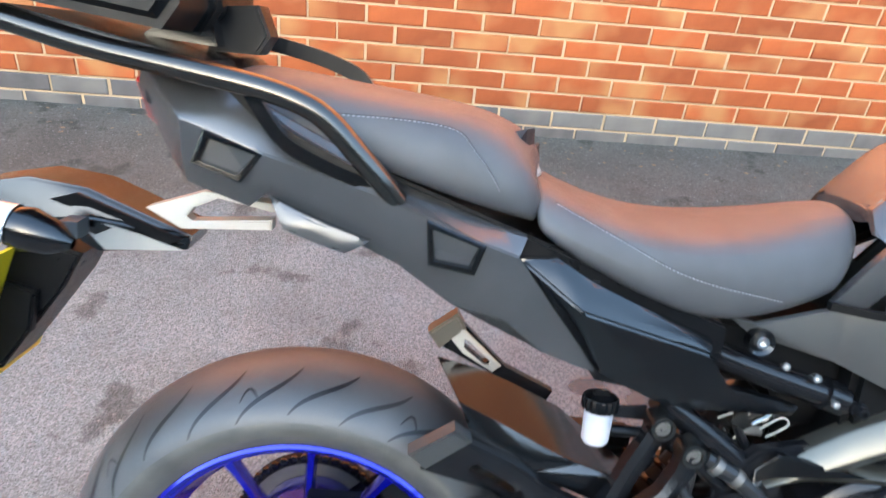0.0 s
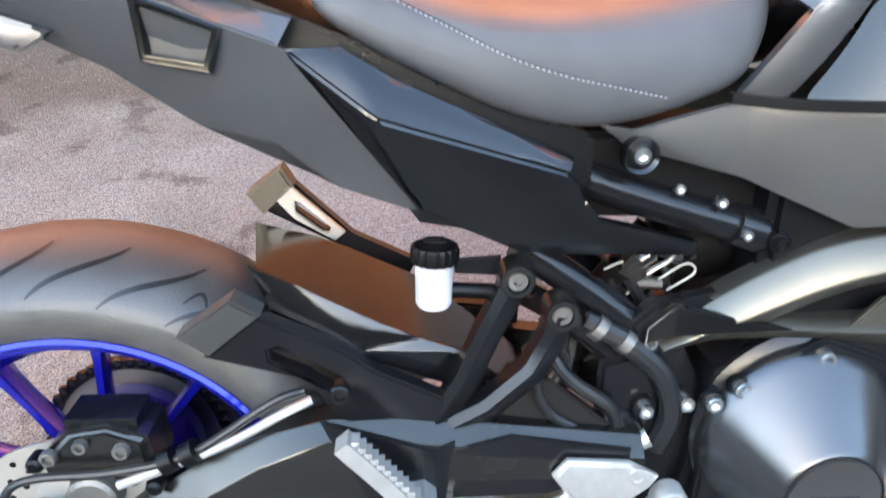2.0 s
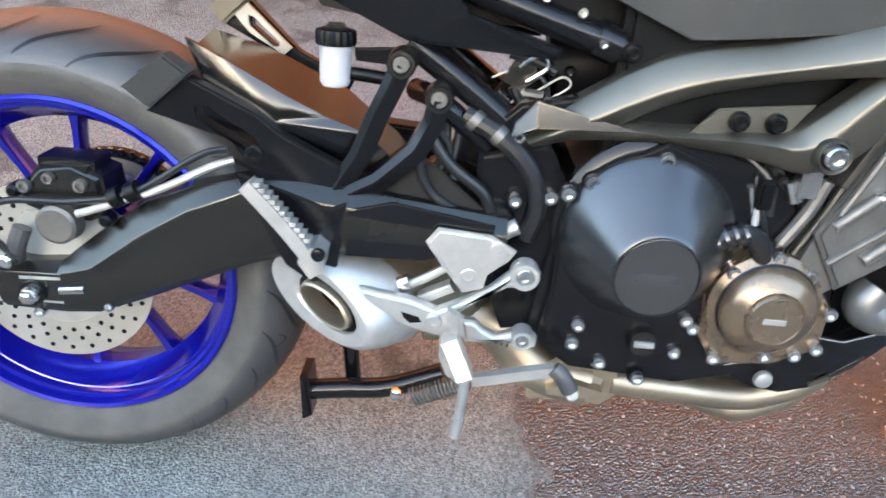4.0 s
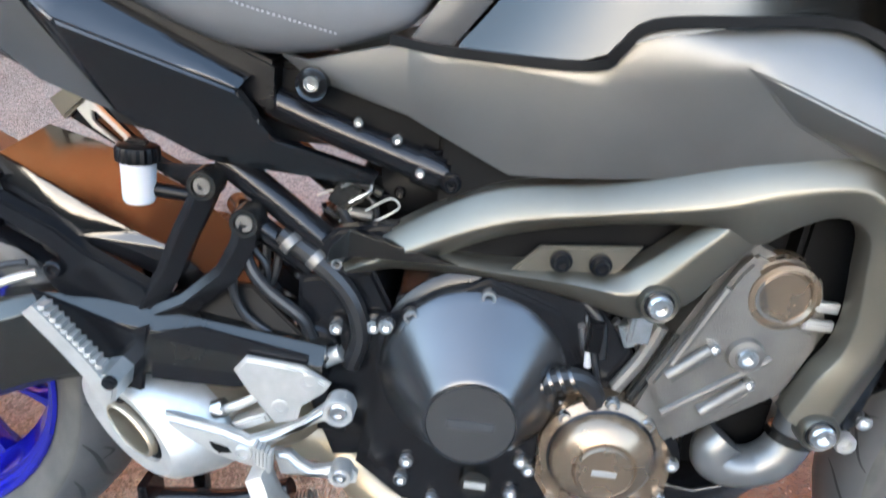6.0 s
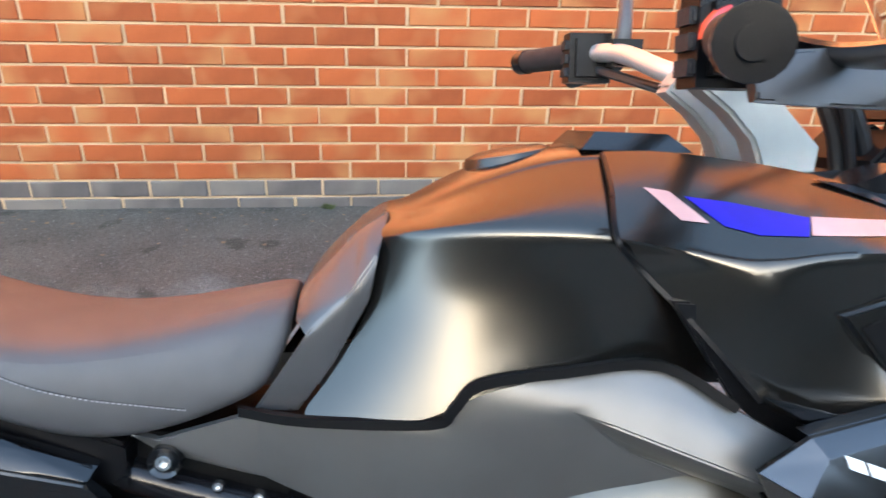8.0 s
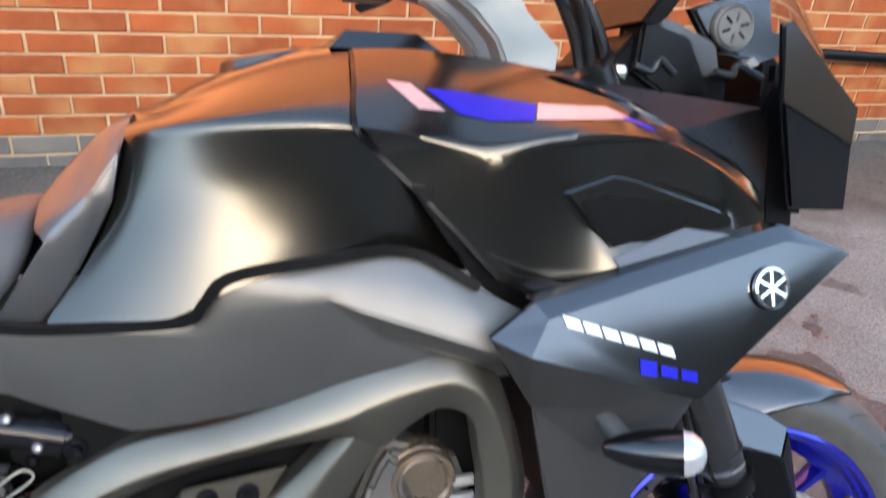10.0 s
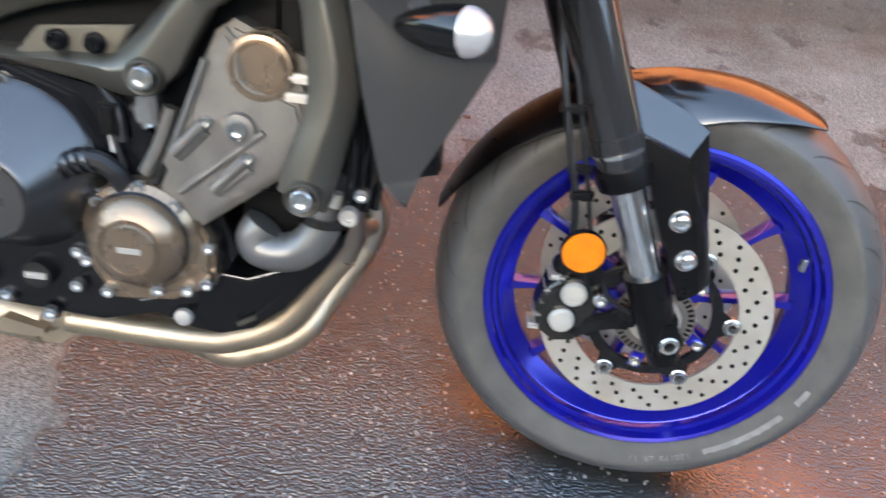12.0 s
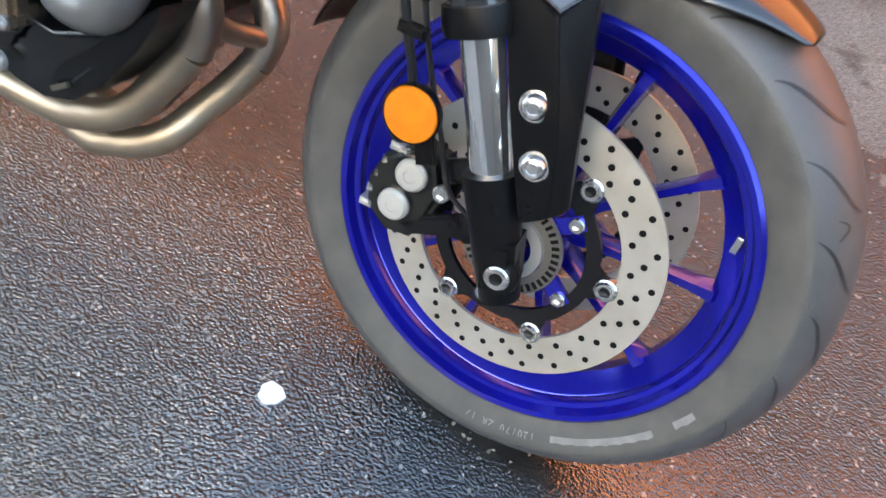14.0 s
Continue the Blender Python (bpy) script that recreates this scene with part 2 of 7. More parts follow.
def loft(rings, closed=True, caps=True):
    bm = bmesh.new()
    rows = [[bm.verts.new(p) for p in r] for r in rings]
    n = len(rows[0])
    for a, b in zip(rows, rows[1:]):
        for i in range(n if closed else n - 1):
            j = (i + 1) % n
            bm.faces.new((a[i], a[j], b[j], b[i]))
    if caps and closed:
        bm.faces.new(rows[0][::-1])
        bm.faces.new(rows[-1])
    return bm


def smooth_path(points, per=6):
    p = [Vector(q) for q in points]
    if len(p) < 3:
        return p
    p = [2 * p[0] - p[1]] + p + [2 * p[-1] - p[-2]]
    out = []
    for a, b, c, d in zip(p, p[1:], p[2:], p[3:]):
        for k in range(per):
            t = k / per
            out.append(0.5 * (2 * b + (c - a) * t + (2 * a - 5 * b + 4 * c - d) * t * t + (3 * b - a - 3 * c + d) * t ** 3))
    return out + [p[-2]]


def tube(points, r, n=12, per=6, flat=1.0):
    """A round bar along a smoothed path; r: a radius, or one for each end."""
    path = smooth_path(points, per)
    r0, r1 = r if isinstance(r, tuple) else (r, r)
    up, rings = None, []
    for i, q in enumerate(path):
        d = (path[min(i + 1, len(path) - 1)] - path[max(i - 1, 0)]).normalized()
        up = (up - d * up.dot(d)).normalized() if up else d.orthogonal().normalized()
        side = d.cross(up)
        rad = r0 + (r1 - r0) * i / (len(path) - 1)
        rings.append([q + rad * (math.cos(a) * up + flat * math.sin(a) * side) for a in (2 * math.pi * k / n for k in range(n))])
    return loft(rings)


def strip_bar(points, width, depth, bevel=0.004, per=5):
    """A flat bar along a path in the (x, z) plane, of that width in the plane and depth across."""
    path = smooth_path(points, per)
    rings = []
    for i, q in enumerate(path):
        d = path[min(i + 1, len(path) - 1)] - path[max(i - 1, 0)]
        nrm = Vector((-d.z, 0, d.x)).normalized() * width / 2
        y = Vector((0, depth / 2, 0))
        rings.append([q + nrm - y, q + nrm + y, q - nrm + y, q - nrm - y])
    return bevelled(loft(rings), bevel, 2, 40)


def lathe(profile, cx, cz, n=48, closed=False):
    """Turned about a lateral axis through (cx, cz): profile of (radius, y)."""
    bm = bmesh.new()
    rows = []
    for k in range(n):
        a = 2 * math.pi * k / n
        rows.append([bm.verts.new((cx + r * math.cos(a), y, cz + r * math.sin(a))) for r, y in profile])
    m = len(profile)
    for k in range(n):
        a, b = rows[k], rows[(k + 1) % n]
        for i in range(m if closed else m - 1):
            j = (i + 1) % m
            bm.faces.new((a[i], a[j], b[j], b[i]))
    bmesh.ops.remove_doubles(bm, verts=bm.verts, dist=1e-6)
    return bm


def disc_plate(r0, r1, y0, y1, cx, cz, n=64):
    return lathe([(r0, y0), (r1, y0), (r1, y1), (r0, y1)], cx, cz, n, True)


def knob(x, y, z, r, h, n=16, dome=0.3):
    """A bolt head or plug that stands out to the right from (x, y, z)."""
    return lathe([(0, y - h), (r * 0.55, y - h), (r * (1 - dome * 0.4), y - h * 0.85), (r, y - h * 0.45), (r, y)], x, z, n)


def bolt(x, y, z, r=0.007, h=0.007, mat=None, parent=None, name="bolt"):
    """A socket bolt: a rimmed head with a sunk hexagon."""
    bm = lathe([(0, y - h * 0.45), (r * 0.5, y - h * 0.45), (r * 0.52, y - h), (r * 0.86, y - h), (r, y - h * 0.75), (r, y)], x, z, 18)
    return part(name, bm, mat or M_BOLT, parent or bike)


def box(x0, x1, y0, y1, z0, z1, bevel=0.003):
    return prism([(x0, z0), (x1, z0), (x1, z1), (x0, z1)], y0, y1, bevel)


def grid_skin(rows, thick=0.003):
    """A smooth skin over rows of 3D points."""
    bm = bmesh.new()
    vs = [[bm.verts.new(p) for p in r] for r in rows]
    for a, b in zip(vs, vs[1:]):
        for i in range(len(a) - 1):
            bm.faces.new((a[i], a[i + 1], b[i + 1], b[i]))
    return bm


def soften(ob, levels=2, thick=0.0):
    if thick:
        s = ob.modifiers.new("thickness", "SOLIDIFY")
        s.thickness, s.offset = thick, -1
    m = ob.modifiers.new("smooth", "SUBSURF")
    m.levels = m.render_levels = levels
    return ob


from mathutils.bvhtree import BVHTree


def surface_of(ob):
    seen = ob.evaluated_get(bpy.context.evaluated_depsgraph_get())
    me = seen.to_mesh()
    tree = BVHTree.FromPolygons([v.co.copy() for v in me.vertices], [tuple(f.vertices) for f in me.polygons])
    seen.to_mesh_clear()
    return tree


# ---- ground ----
def ground_material():
    m = material("wet_asphalt", (0.163, 0.184, 0.180), 0.75, 0, (0.120, 0.134, 0.130), 3.0)
    n, l = m.node_tree.nodes, m.node_tree.links
    b = n["Principled BSDF"]
    tc = n.new("ShaderNodeTexCoord")
    # aggregate: pale and dark chips
    vo = n.new("ShaderNodeTexVoronoi")
    vo.inputs["Scale"].default_value = 230
    l.new(tc.outputs["Object"], vo.inputs["Vector"])
    chips = n.new("ShaderNodeValToRGB")
    e = chips.color_ramp.elements
    e[0].color, e[1].color = (0.42, 0.41, 0.40, 1), (1.6, 1.55, 1.5, 1)
    l.new(vo.outputs["Color"], chips.inputs[0])
    base = [x for x in l if x.to_socket.name == "Base Color"][0].from_socket
    mul = n.new("ShaderNodeMix")
    mul.data_type, mul.blend_type = "RGBA", "MULTIPLY"
    mul.inputs["Factor"].default_value = 0.9
    l.new(base, mul.inputs["A"])
    l.new(chips.outputs[0], mul.inputs["B"])
    # the wet part: towards the front wheel and the near side, with a ragged border
    sep = n.new("ShaderNodeSeparateXYZ")
    l.new(tc.outputs["Object"], sep.inputs[0])
    def bound(socket, mul_, add_):
        k = n.new("ShaderNodeMath")
        k.operation = "MULTIPLY_ADD"
        k.inputs[1].default_value, k.inputs[2].default_value = mul_, add_
        l.new(socket, k.inputs[0])
        return k.outputs[0]
    def least(a, b2):
        k = n.new("ShaderNodeMath")
        k.operation = "MINIMUM"
        l.new(a, k.inputs[0])
        l.new(b2, k.inputs[1])
        return k.outputs[0]
    puddle = least(least(bound(sep.outputs["X"], 1, -0.40), bound(sep.outputs["Y"], -1, 1.72)), bound(sep.outputs["X"], -1, 2.20))
    puddle = least(puddle, bound(sep.outputs["Y"], 1, 0.9))
    edge = n.new("ShaderNodeTexNoise")
    edge.inputs["Scale"].default_value, edge.inputs["Detail"].default_value = 3.4, 9
    l.new(tc.outputs["Object"], edge.inputs["Vector"])
    add = n.new("ShaderNodeMath")
    add.operation = "MULTIPLY_ADD"
    add.inputs[1].default_value, add.inputs[2].default_value = 0.9, -0.45
    l.new(edge.outputs["Fac"], add.inputs[0])
    tot = n.new("ShaderNodeMath")
    l.new(add.outputs[0], tot.inputs[0])
    l.new(puddle, tot.inputs[1])
    wet = n.new("ShaderNodeMapRange")
    wet.inputs["From Min"].default_value, wet.inputs["From Max"].default_value = -0.015, 0.02
    l.new(tot.outputs[0], wet.inputs["Value"])
    # shade towards the wall, painted into the asphalt as a ragged darker strip
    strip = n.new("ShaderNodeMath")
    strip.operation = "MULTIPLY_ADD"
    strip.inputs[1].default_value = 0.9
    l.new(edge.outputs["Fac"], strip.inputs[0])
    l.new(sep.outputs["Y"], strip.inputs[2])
    tone_in = n.new("ShaderNodeMapRange")
    tone_in.inputs["From Min"].default_value, tone_in.inputs["From Max"].default_value = 2.65, 3.0
    l.new(strip.outputs[0], tone_in.inputs["Value"])
    shaded = n.new("ShaderNodeMix")
    shaded.data_type, shaded.blend_type = "RGBA", "MULTIPLY"
    l.new(tone_in.outputs[0], shaded.inputs["Factor"])
    l.new(mul.outputs["Result"], shaded.inputs["A"])
    shaded.inputs["B"].default_value = (0.51, 0.44, 0.385, 1)
    # drips and scuffs on the dry part
    blot = n.new("ShaderNodeTexNoise")
    blot.inputs["Scale"].default_value, blot.inputs["Detail"].default_value = 5.5, 7
    l.new(tc.outputs["Object"], blot.inputs["Vector"])
    spots = n.new("ShaderNodeMapRange")
    spots.inputs["From Min"].default_value, spots.inputs["From Max"].default_value = 0.60, 0.655
    l.new(blot.outputs["Fac"], spots.inputs["Value"])
    stain = n.new("ShaderNodeMix")
    stain.data_type, stain.blend_type = "RGBA", "MULTIPLY"
    l.new(spots.outputs[0], stain.inputs["Factor"])
    l.new(shaded.outputs["Result"], stain.inputs["A"])
    stain.inputs["B"].default_value = (0.50, 0.485, 0.46, 1)
    shaded = stain
    dark = n.new("ShaderNodeMix")
    dark.data_type, dark.blend_type = "RGBA", "MULTIPLY"
    l.new(wet.outputs[0], dark.inputs["Factor"])
    l.new(shaded.outputs["Result"], dark.inputs["A"])
    ior = n.new("ShaderNodeMapRange")
    ior.inputs["To Min"].default_value, ior.inputs["To Max"].default_value = 1.45, 1.95
    l.new(wet.outputs[0], ior.inputs["Value"])
    l.new(ior.outputs[0], b.inputs["IOR"])
    dark.inputs["B"].default_value = (0.085, 0.078, 0.078, 1)
    # single chips painted pale, standing for glints on the wet stones
    chip = n.new("ShaderNodeSeparateColor")
    l.new(vo.outputs["Color"], chip.inputs[0])
    pale = n.new("ShaderNodeMapRange")
    pale.inputs["From Min"].default_value, pale.inputs["From Max"].default_value = 0.972, 0.992
    l.new(chip.outputs["Green"], pale.inputs["Value"])
    glints_on = n.new("ShaderNodeMix")
    glints_on.data_type = "RGBA"
    l.new(pale.outputs[0], glints_on.inputs["Factor"])
    l.new(dark.outputs["Result"], glints_on.inputs["A"])
    glints_on.inputs["B"].default_value = (0.19, 0.18, 0.17, 1)
    l.new(glints_on.outputs["Result"], b.inputs["Base Color"])
    ro = n.new("ShaderNodeMapRange")
    ro.inputs["To Min"].default_value, ro.inputs["To Max"].default_value = 0.80, 0.07
    l.new(wet.outputs[0], ro.inputs["Value"])
    uneven = n.new("ShaderNodeMath")
    uneven.operation = "MULTIPLY_ADD"
    uneven.inputs[1].default_value = 0.05
    l.new(chip.outputs["Blue"], uneven.inputs[0])
    l.new(ro.outputs[0], uneven.inputs[2])
    l.new(uneven.outputs[0], b.inputs["Roughness"])
    bp = n.new("ShaderNodeBump")
    bp.inputs["Strength"].default_value, bp.inputs["Distance"].default_value = 1.0, 0.0054
    grit = n.new("ShaderNodeTexNoise")
    grit.inputs["Scale"].default_value, grit.inputs["Detail"].default_value, grit.inputs["Roughness"].default_value = 240, 2.0, 0.55
    l.new(tc.outputs["Object"], grit.inputs["Vector"])
    stones = n.new("ShaderNodeMath")
    stones.operation = "MULTIPLY_ADD"
    stones.inputs[1].default_value = -0.85
    pebble = n.new("ShaderNodeTexVoronoi")
    pebble.feature = "SMOOTH_F1"
    pebble.inputs["Scale"].default_value, pebble.inputs["Smoothness"].default_value = 245, 0.20
    l.new(tc.outputs["Object"], pebble.inputs["Vector"])
    l.new(pebble.outputs["Distance"], stones.inputs[0])
    l.new(grit.outputs["Fac"], stones.inputs[2])
    fill = n.new("ShaderNodeMapRange")
    fill.inputs["To Min"].default_value, fill.inputs["To Max"].default_value = 1.0, 0.80
    l.new(wet.outputs[0], fill.inputs["Value"])
    # standing water lies deeper beside the front wheel and evens out the stones
    deep = n.new("ShaderNodeMapRange")
    deep.inputs["From Min"].default_value, deep.inputs["From Max"].default_value = 0.0, 0.35
    deep.inputs["To Min"].default_value, deep.inputs["To Max"].default_value = 1.0, 0.34
    shore = n.new("ShaderNodeMath")
    l.new(least(least(bound(sep.outputs["X"], 1, -0.88), bound(sep.outputs["Y"], -1, 1.12)), bound(sep.outputs["Y"], 1, 0.3)), shore.inputs[0])
    l.new(bound(add.outputs[0], 0.6, 0.0), shore.inputs[1])
    l.new(shore.outputs[0], deep.inputs["Value"])
    level = n.new("ShaderNodeMath")
    level.operation = "MULTIPLY"
    l.new(fill.outputs[0], level.inputs[0])
    l.new(deep.outputs[0], level.inputs[1])
    l.new(level.outputs[0], bp.inputs["Strength"])
    l.new(stones.outputs[0], bp.inputs["Height"])
    l.new(bp.outputs[0], b.inputs["Normal"])
    return m


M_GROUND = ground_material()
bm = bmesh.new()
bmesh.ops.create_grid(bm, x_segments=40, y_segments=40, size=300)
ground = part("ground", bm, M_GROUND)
tagged(ground, "worn asphalt yard, damp near the front wheel", "ground", "", "structure")

# ---- brick wall ----
WALL_Y, BLUE_TOP, JOINT_X = 3.165, 0.12, 0.25
PITCH, COURSE, GAP = 0.225, 0.075, 0.010
wall = part("wall_north", box(-9, 10, WALL_Y + 0.006, WALL_Y + 0.24, -0.05, 4.62, 0), M_MORTAR)
tagged(wall, "orange-red brick wall with two blue brick courses", "wall", "", "structure")
# Added out of view: south shades the yard, the others darken reflections.
UNSEEN_WALLS = (("wall_south", -22, 20, -14.4, -14.0, 7.7), ("wall_west", -22.4, -22.0, -14.4, 3.4, 6.5), ("wall_east", 14.0, 14.4, -14.0, 3.4, 6.0))
for name, x0, x1, y0, y1, h in UNSEEN_WALLS:
    tagged(part(name, box(x0, x1, y0, y1, -0.05, h, 0.01), M_PLAIN), "unseen plain wall that cuts off low sun and sky", "wall", "", "structure")


# ---- the motorcycle's own axes: x ahead, y to its left, z up ----
LEAN_DEG, YAW_DEG = -17.6, -2.1
BIKE = pose(-0.2975, 0.8778, -0.0123, LEAN_DEG, 0, 0)
BIKE = Matrix.Translation(BIKE.translation) @ pose(0, 0, 0, 0, 0, YAW_DEG) @ pose(0, 0, 0, LEAN_DEG, 0, 0)
bike = new("motorcycle")
bike.matrix_world = BIKE
tagged(bike, "dark grey sport touring motorcycle with blue wheels on its stand", "motorcycle")
AX0, AZ0, AX1, AZ1 = 0.0, 0.315, 1.506, 0.316


def P(name, bm, mat, label="", parent=None, sharp=35):
    return part(name, bm, mat, parent or bike, label, sharp)


def tyre_profile(r, half, rim, crown):
    pts = []
    for k in range(17):
        a = -1 + 2 * k / 16
        y = half * math.sin(a * math.pi / 2)
        drop = crown * (1 - math.cos(a * math.pi / 2)) ** 0.9
        pts.append((r - drop, y))
    side = [(rim + 0.006, half * 0.80), (rim - 0.008, half * 0.72)]
    return [(a, -b) for a, b in side[::-1]] + pts + side


def wheel(name, cx, cz, r, half, rim_half, spokes, phase, label, crown):
    rim_r = 0.2245
    half_prof = [(rim_r, -rim_half), (rim_r - 0.004, -rim_half - 0.003), (rim_r - 0.009, -rim_half - 0.001), (rim_r - 0.011, -rim_half + 0.006), (rim_r - 0.0125, -rim_half + 0.010), (rim_r - 0.017, -rim_half + 0.011), (rim_r - 0.0185, -rim_half + 0.013), (rim_r - 0.0195, -rim_half + 0.022), (rim_r - 0.0215, -rim_half + 0.023),
                 (rim_r - 0.026, -rim_half * 0.42), (rim_r - 0.040, -rim_half * 0.18)]
    prof = half_prof + [(a, -b) for a, b in half_prof[::-1]]
    w = P(name, lathe(prof, cx, cz, 72, True), M_BLUERIM, label)
    tyre = P("tyre", lathe(tyre_profile(r, half, rim_r, crown), cx, cz, 96), (M_RUBBER, M_TYREWALL), "black road tyre with dusty sidewalls", w, 60)
    for f in tyre.data.polygons:
        c = f.center
        rad = math.hypot(c.x - cx, c.z - cz)
        f.material_index = 1 if rad < r - crown * 0.80 else 0
    P("hub", lathe([(0.018, -0.045), (0.038, -0.045), (0.044, -0.03), (0.044, 0.03), (0.038, 0.045), (0.018, 0.045)], cx, cz, 32, True), M_BLUERIM, "", w)
    for k in range(spokes):
        a = phase + 2 * math.pi * k / spokes
        d, s = Vector((math.cos(a), 0, math.sin(a))), Vector((-math.sin(a), 0, math.cos(a)))
        c = Vector((cx, 0, cz))
        rings = []
        for rr, wd, dp in ((0.036, 0.014, 0.026), (0.07, 0.009, 0.020), (0.13, 0.0075, 0.016), (0.165, 0.0082, 0.017), (0.188, 0.012, 0.020)):
            rings.append([c + d * rr + s * wd * i + Vector((0, dp * j, 0)) for i, j in ((-0.5, -0.8), (0.5, -0.8), (1, 0), (0.5, 0.8), (-0.5, 0.8), (-1, 0))])
        P("spoke", bevelled(loft(rings), 0.002, 1, 40), M_BLUERIM, "", w)
    return w


def drilled_disc(name, cx, cz, r0, r1, y, mat, parent, rows, label):
    """A brake disc; near-black dots on the swept band carry the shade of its holes."""
    d = P(name, disc_plate(r0, r1, y - 0.0022, y + 0.0022, cx, cz, 72), mat, label, parent)
    for k in range(rows):
        a = 2 * math.pi * k / rows
        for j, off in ((0.24, 0.0), (0.5, 0.35), (0.77, 0.7)):
            rr = r0 + (r1 - r0) * j
            b = a + off * 2 * math.pi / rows
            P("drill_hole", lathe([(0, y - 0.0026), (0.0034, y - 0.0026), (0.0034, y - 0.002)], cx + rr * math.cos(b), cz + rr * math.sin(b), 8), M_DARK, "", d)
    return d


rear_wheel = wheel("rear_wheel", AX0, AZ0, 0.315, 0.092, 0.073, 10, 0.28, "blue cast rear wheel", 0.062)
front_wheel = wheel("front_wheel", AX1, AZ1, 0.298, 0.061, 0.050, 10, 0.1, "blue cast front wheel", 0.045)
STEER = Matrix.Translation((AX1, 0.008, AZ1)) @ pose(0, 0, 0, 0, 0, -6.4) @ Matrix.Translation((-AX1, 0, -AZ1))
front_wheel.matrix_basis = STEER
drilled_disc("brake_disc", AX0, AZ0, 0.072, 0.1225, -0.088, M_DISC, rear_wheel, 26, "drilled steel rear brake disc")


# ---- fuel tank and seats ----
def both(rows):
    """Mirrors a right-hand half, whose first column lies on the centre line."""
    return [[(x, -y, z) for x, y, z in r[::-1]] + [(x, y, z) for x, y, z in r[1:]] for r in rows]


# stations along the tank: centre, edge of the top, two points on the slope, shoulder, foot of the flank
TANK = [
    [(0.742, 0, 0.972), (0.740, -0.036, 0.966), (0.738, -0.058, 0.958), (0.736, -0.072, 0.952), (0.735, -0.080, 0.946), (0.652, -0.124, 0.772)],
    [(0.762, 0.000, 0.976), (0.762, -0.052, 0.966), (0.761, -0.082, 0.960), (0.760, -0.103, 0.956), (0.760, -0.108, 0.952), (0.712, -0.138, 0.778)],
    [(0.804, 0.000, 1.003), (0.804, -0.066, 0.992), (0.807, -0.102, 0.976), (0.809, -0.128, 0.965), (0.810, -0.134, 0.957), (0.782, -0.160, 0.787)],
    [(0.879, 0.000, 1.030), (0.879, -0.074, 1.020), (0.877, -0.115, 0.991), (0.875, -0.145, 0.970), (0.875, -0.152, 0.959), (0.825, -0.159, 0.818)],
    [(0.949, 0.000, 1.041), (0.949, -0.076, 1.031), (0.946, -0.125, 0.997), (0.943, -0.161, 0.972), (0.942, -0.170, 0.960), (0.915, -0.147, 0.829)],
    [(1.020, 0, 1.036), (1.020, -0.074, 1.020), (1.016, -0.112, 0.984), (1.012, -0.145, 0.956), (1.010, -0.158, 0.944), (1.000, -0.146, 0.824)],
    [(1.090, 0, 1.020), (1.090, -0.070, 1.000), (1.086, -0.100, 0.975), (1.082, -0.128, 0.950), (1.080, -0.140, 0.940), (1.080, -0.140, 0.800)],
]


def tank_row(row):
    """Adds the raised lip of the top, and a flank that is drawn in under the shoulder and flares out again below a falling line."""
    (xe, ye, ze), (xs, ys, zs), (xf, _, zf) = row[1], row[4], row[5]
    step = min(max((xe - 0.742) / 0.06, 0), 1) * 0.006
    out = [row[0], (xe, ye + 0.006, ze + 0.001), (xe, ye - 0.002, ze - step), (xe, ye - 0.008, ze - 1.7 * step)] + row[2:5]
    y, z = ys, zs
    for k in range(1, 8):
        f = k / 7
        turn = 0.962 - 0.609 * (xs - 0.770)
        znew = zs + (zf - zs) * (0.07 if k == 1 else f)
        slope = min(max(4.0 * (turn - (z + znew) / 2), -0.18), 0.20)
        y -= slope * (z - znew)
        z = znew
        out.append((xs + (xf - xs) * f * f, y, z))
    return out


tank = soften(P("fuel_tank", grid_skin(both([tank_row(r) for r in TANK])), M_TANK, "satin dark grey painted steel fuel tank"), 3)
P("filler_cap", bevelled(lathe([(0, -0.003), (0.034, -0.003), (0.046, 0.001), (0.050, 0.012)], 0, 0, 40), 0.001), M_SWING, "dark polished filler cap", tank).matrix_basis = pose(0.868, 0, 1.024, 0, -10, 0) @ pose(0, 0, 0, -90, 0, 0)
P("tank_cover", facets([(0.930, -0.070, 1.030), (0.946, -0.060, 1.047), (1.020, -0.058, 1.045), (1.044, -0.066, 1.027), (0.930, 0.070, 1.030), (0.946, 0.060, 1.047), (1.020, 0.058, 1.045), (1.044, 0.066, 1.027)],
  [(0, 1, 5, 4), (1, 2, 6, 5), (2, 3, 7, 6), (0, 3, 2, 1), (4, 5, 6, 7)], 0.001, 0.004, (0, 0, -1)), M_COVER, "dark plastic cover over the filler")

# tail cover of the tank, between tank and rider seat
PAD = [(0.655, -0.060, 0.888), (0.712, -0.062, 0.948), (0.742, -0.056, 0.966), (0.733, -0.096, 0.932), (0.724, -0.102, 0.888), (0.706, -0.103, 0.894), (0.664, -0.099, 0.852), (0.652, -0.082, 0.862),
       (0.690, -0.100, 0.825), (0.654, -0.096, 0.775), (0.612, -0.092, 0.776)]
PADF = [(0, 1, 5, 6, 7), (1, 2, 3, 5), (3, 4, 5), (4, 8, 6, 5), (8, 9, 10, 6)]
P("tank_side_trim", facets(PAD, PADF, 0.012, 0.003, (0, 1, 0), 0.002, 0.015), M_TAIL, "satin plastic trim behind the tank")
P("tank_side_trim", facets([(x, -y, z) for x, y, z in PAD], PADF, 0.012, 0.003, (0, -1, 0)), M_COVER)
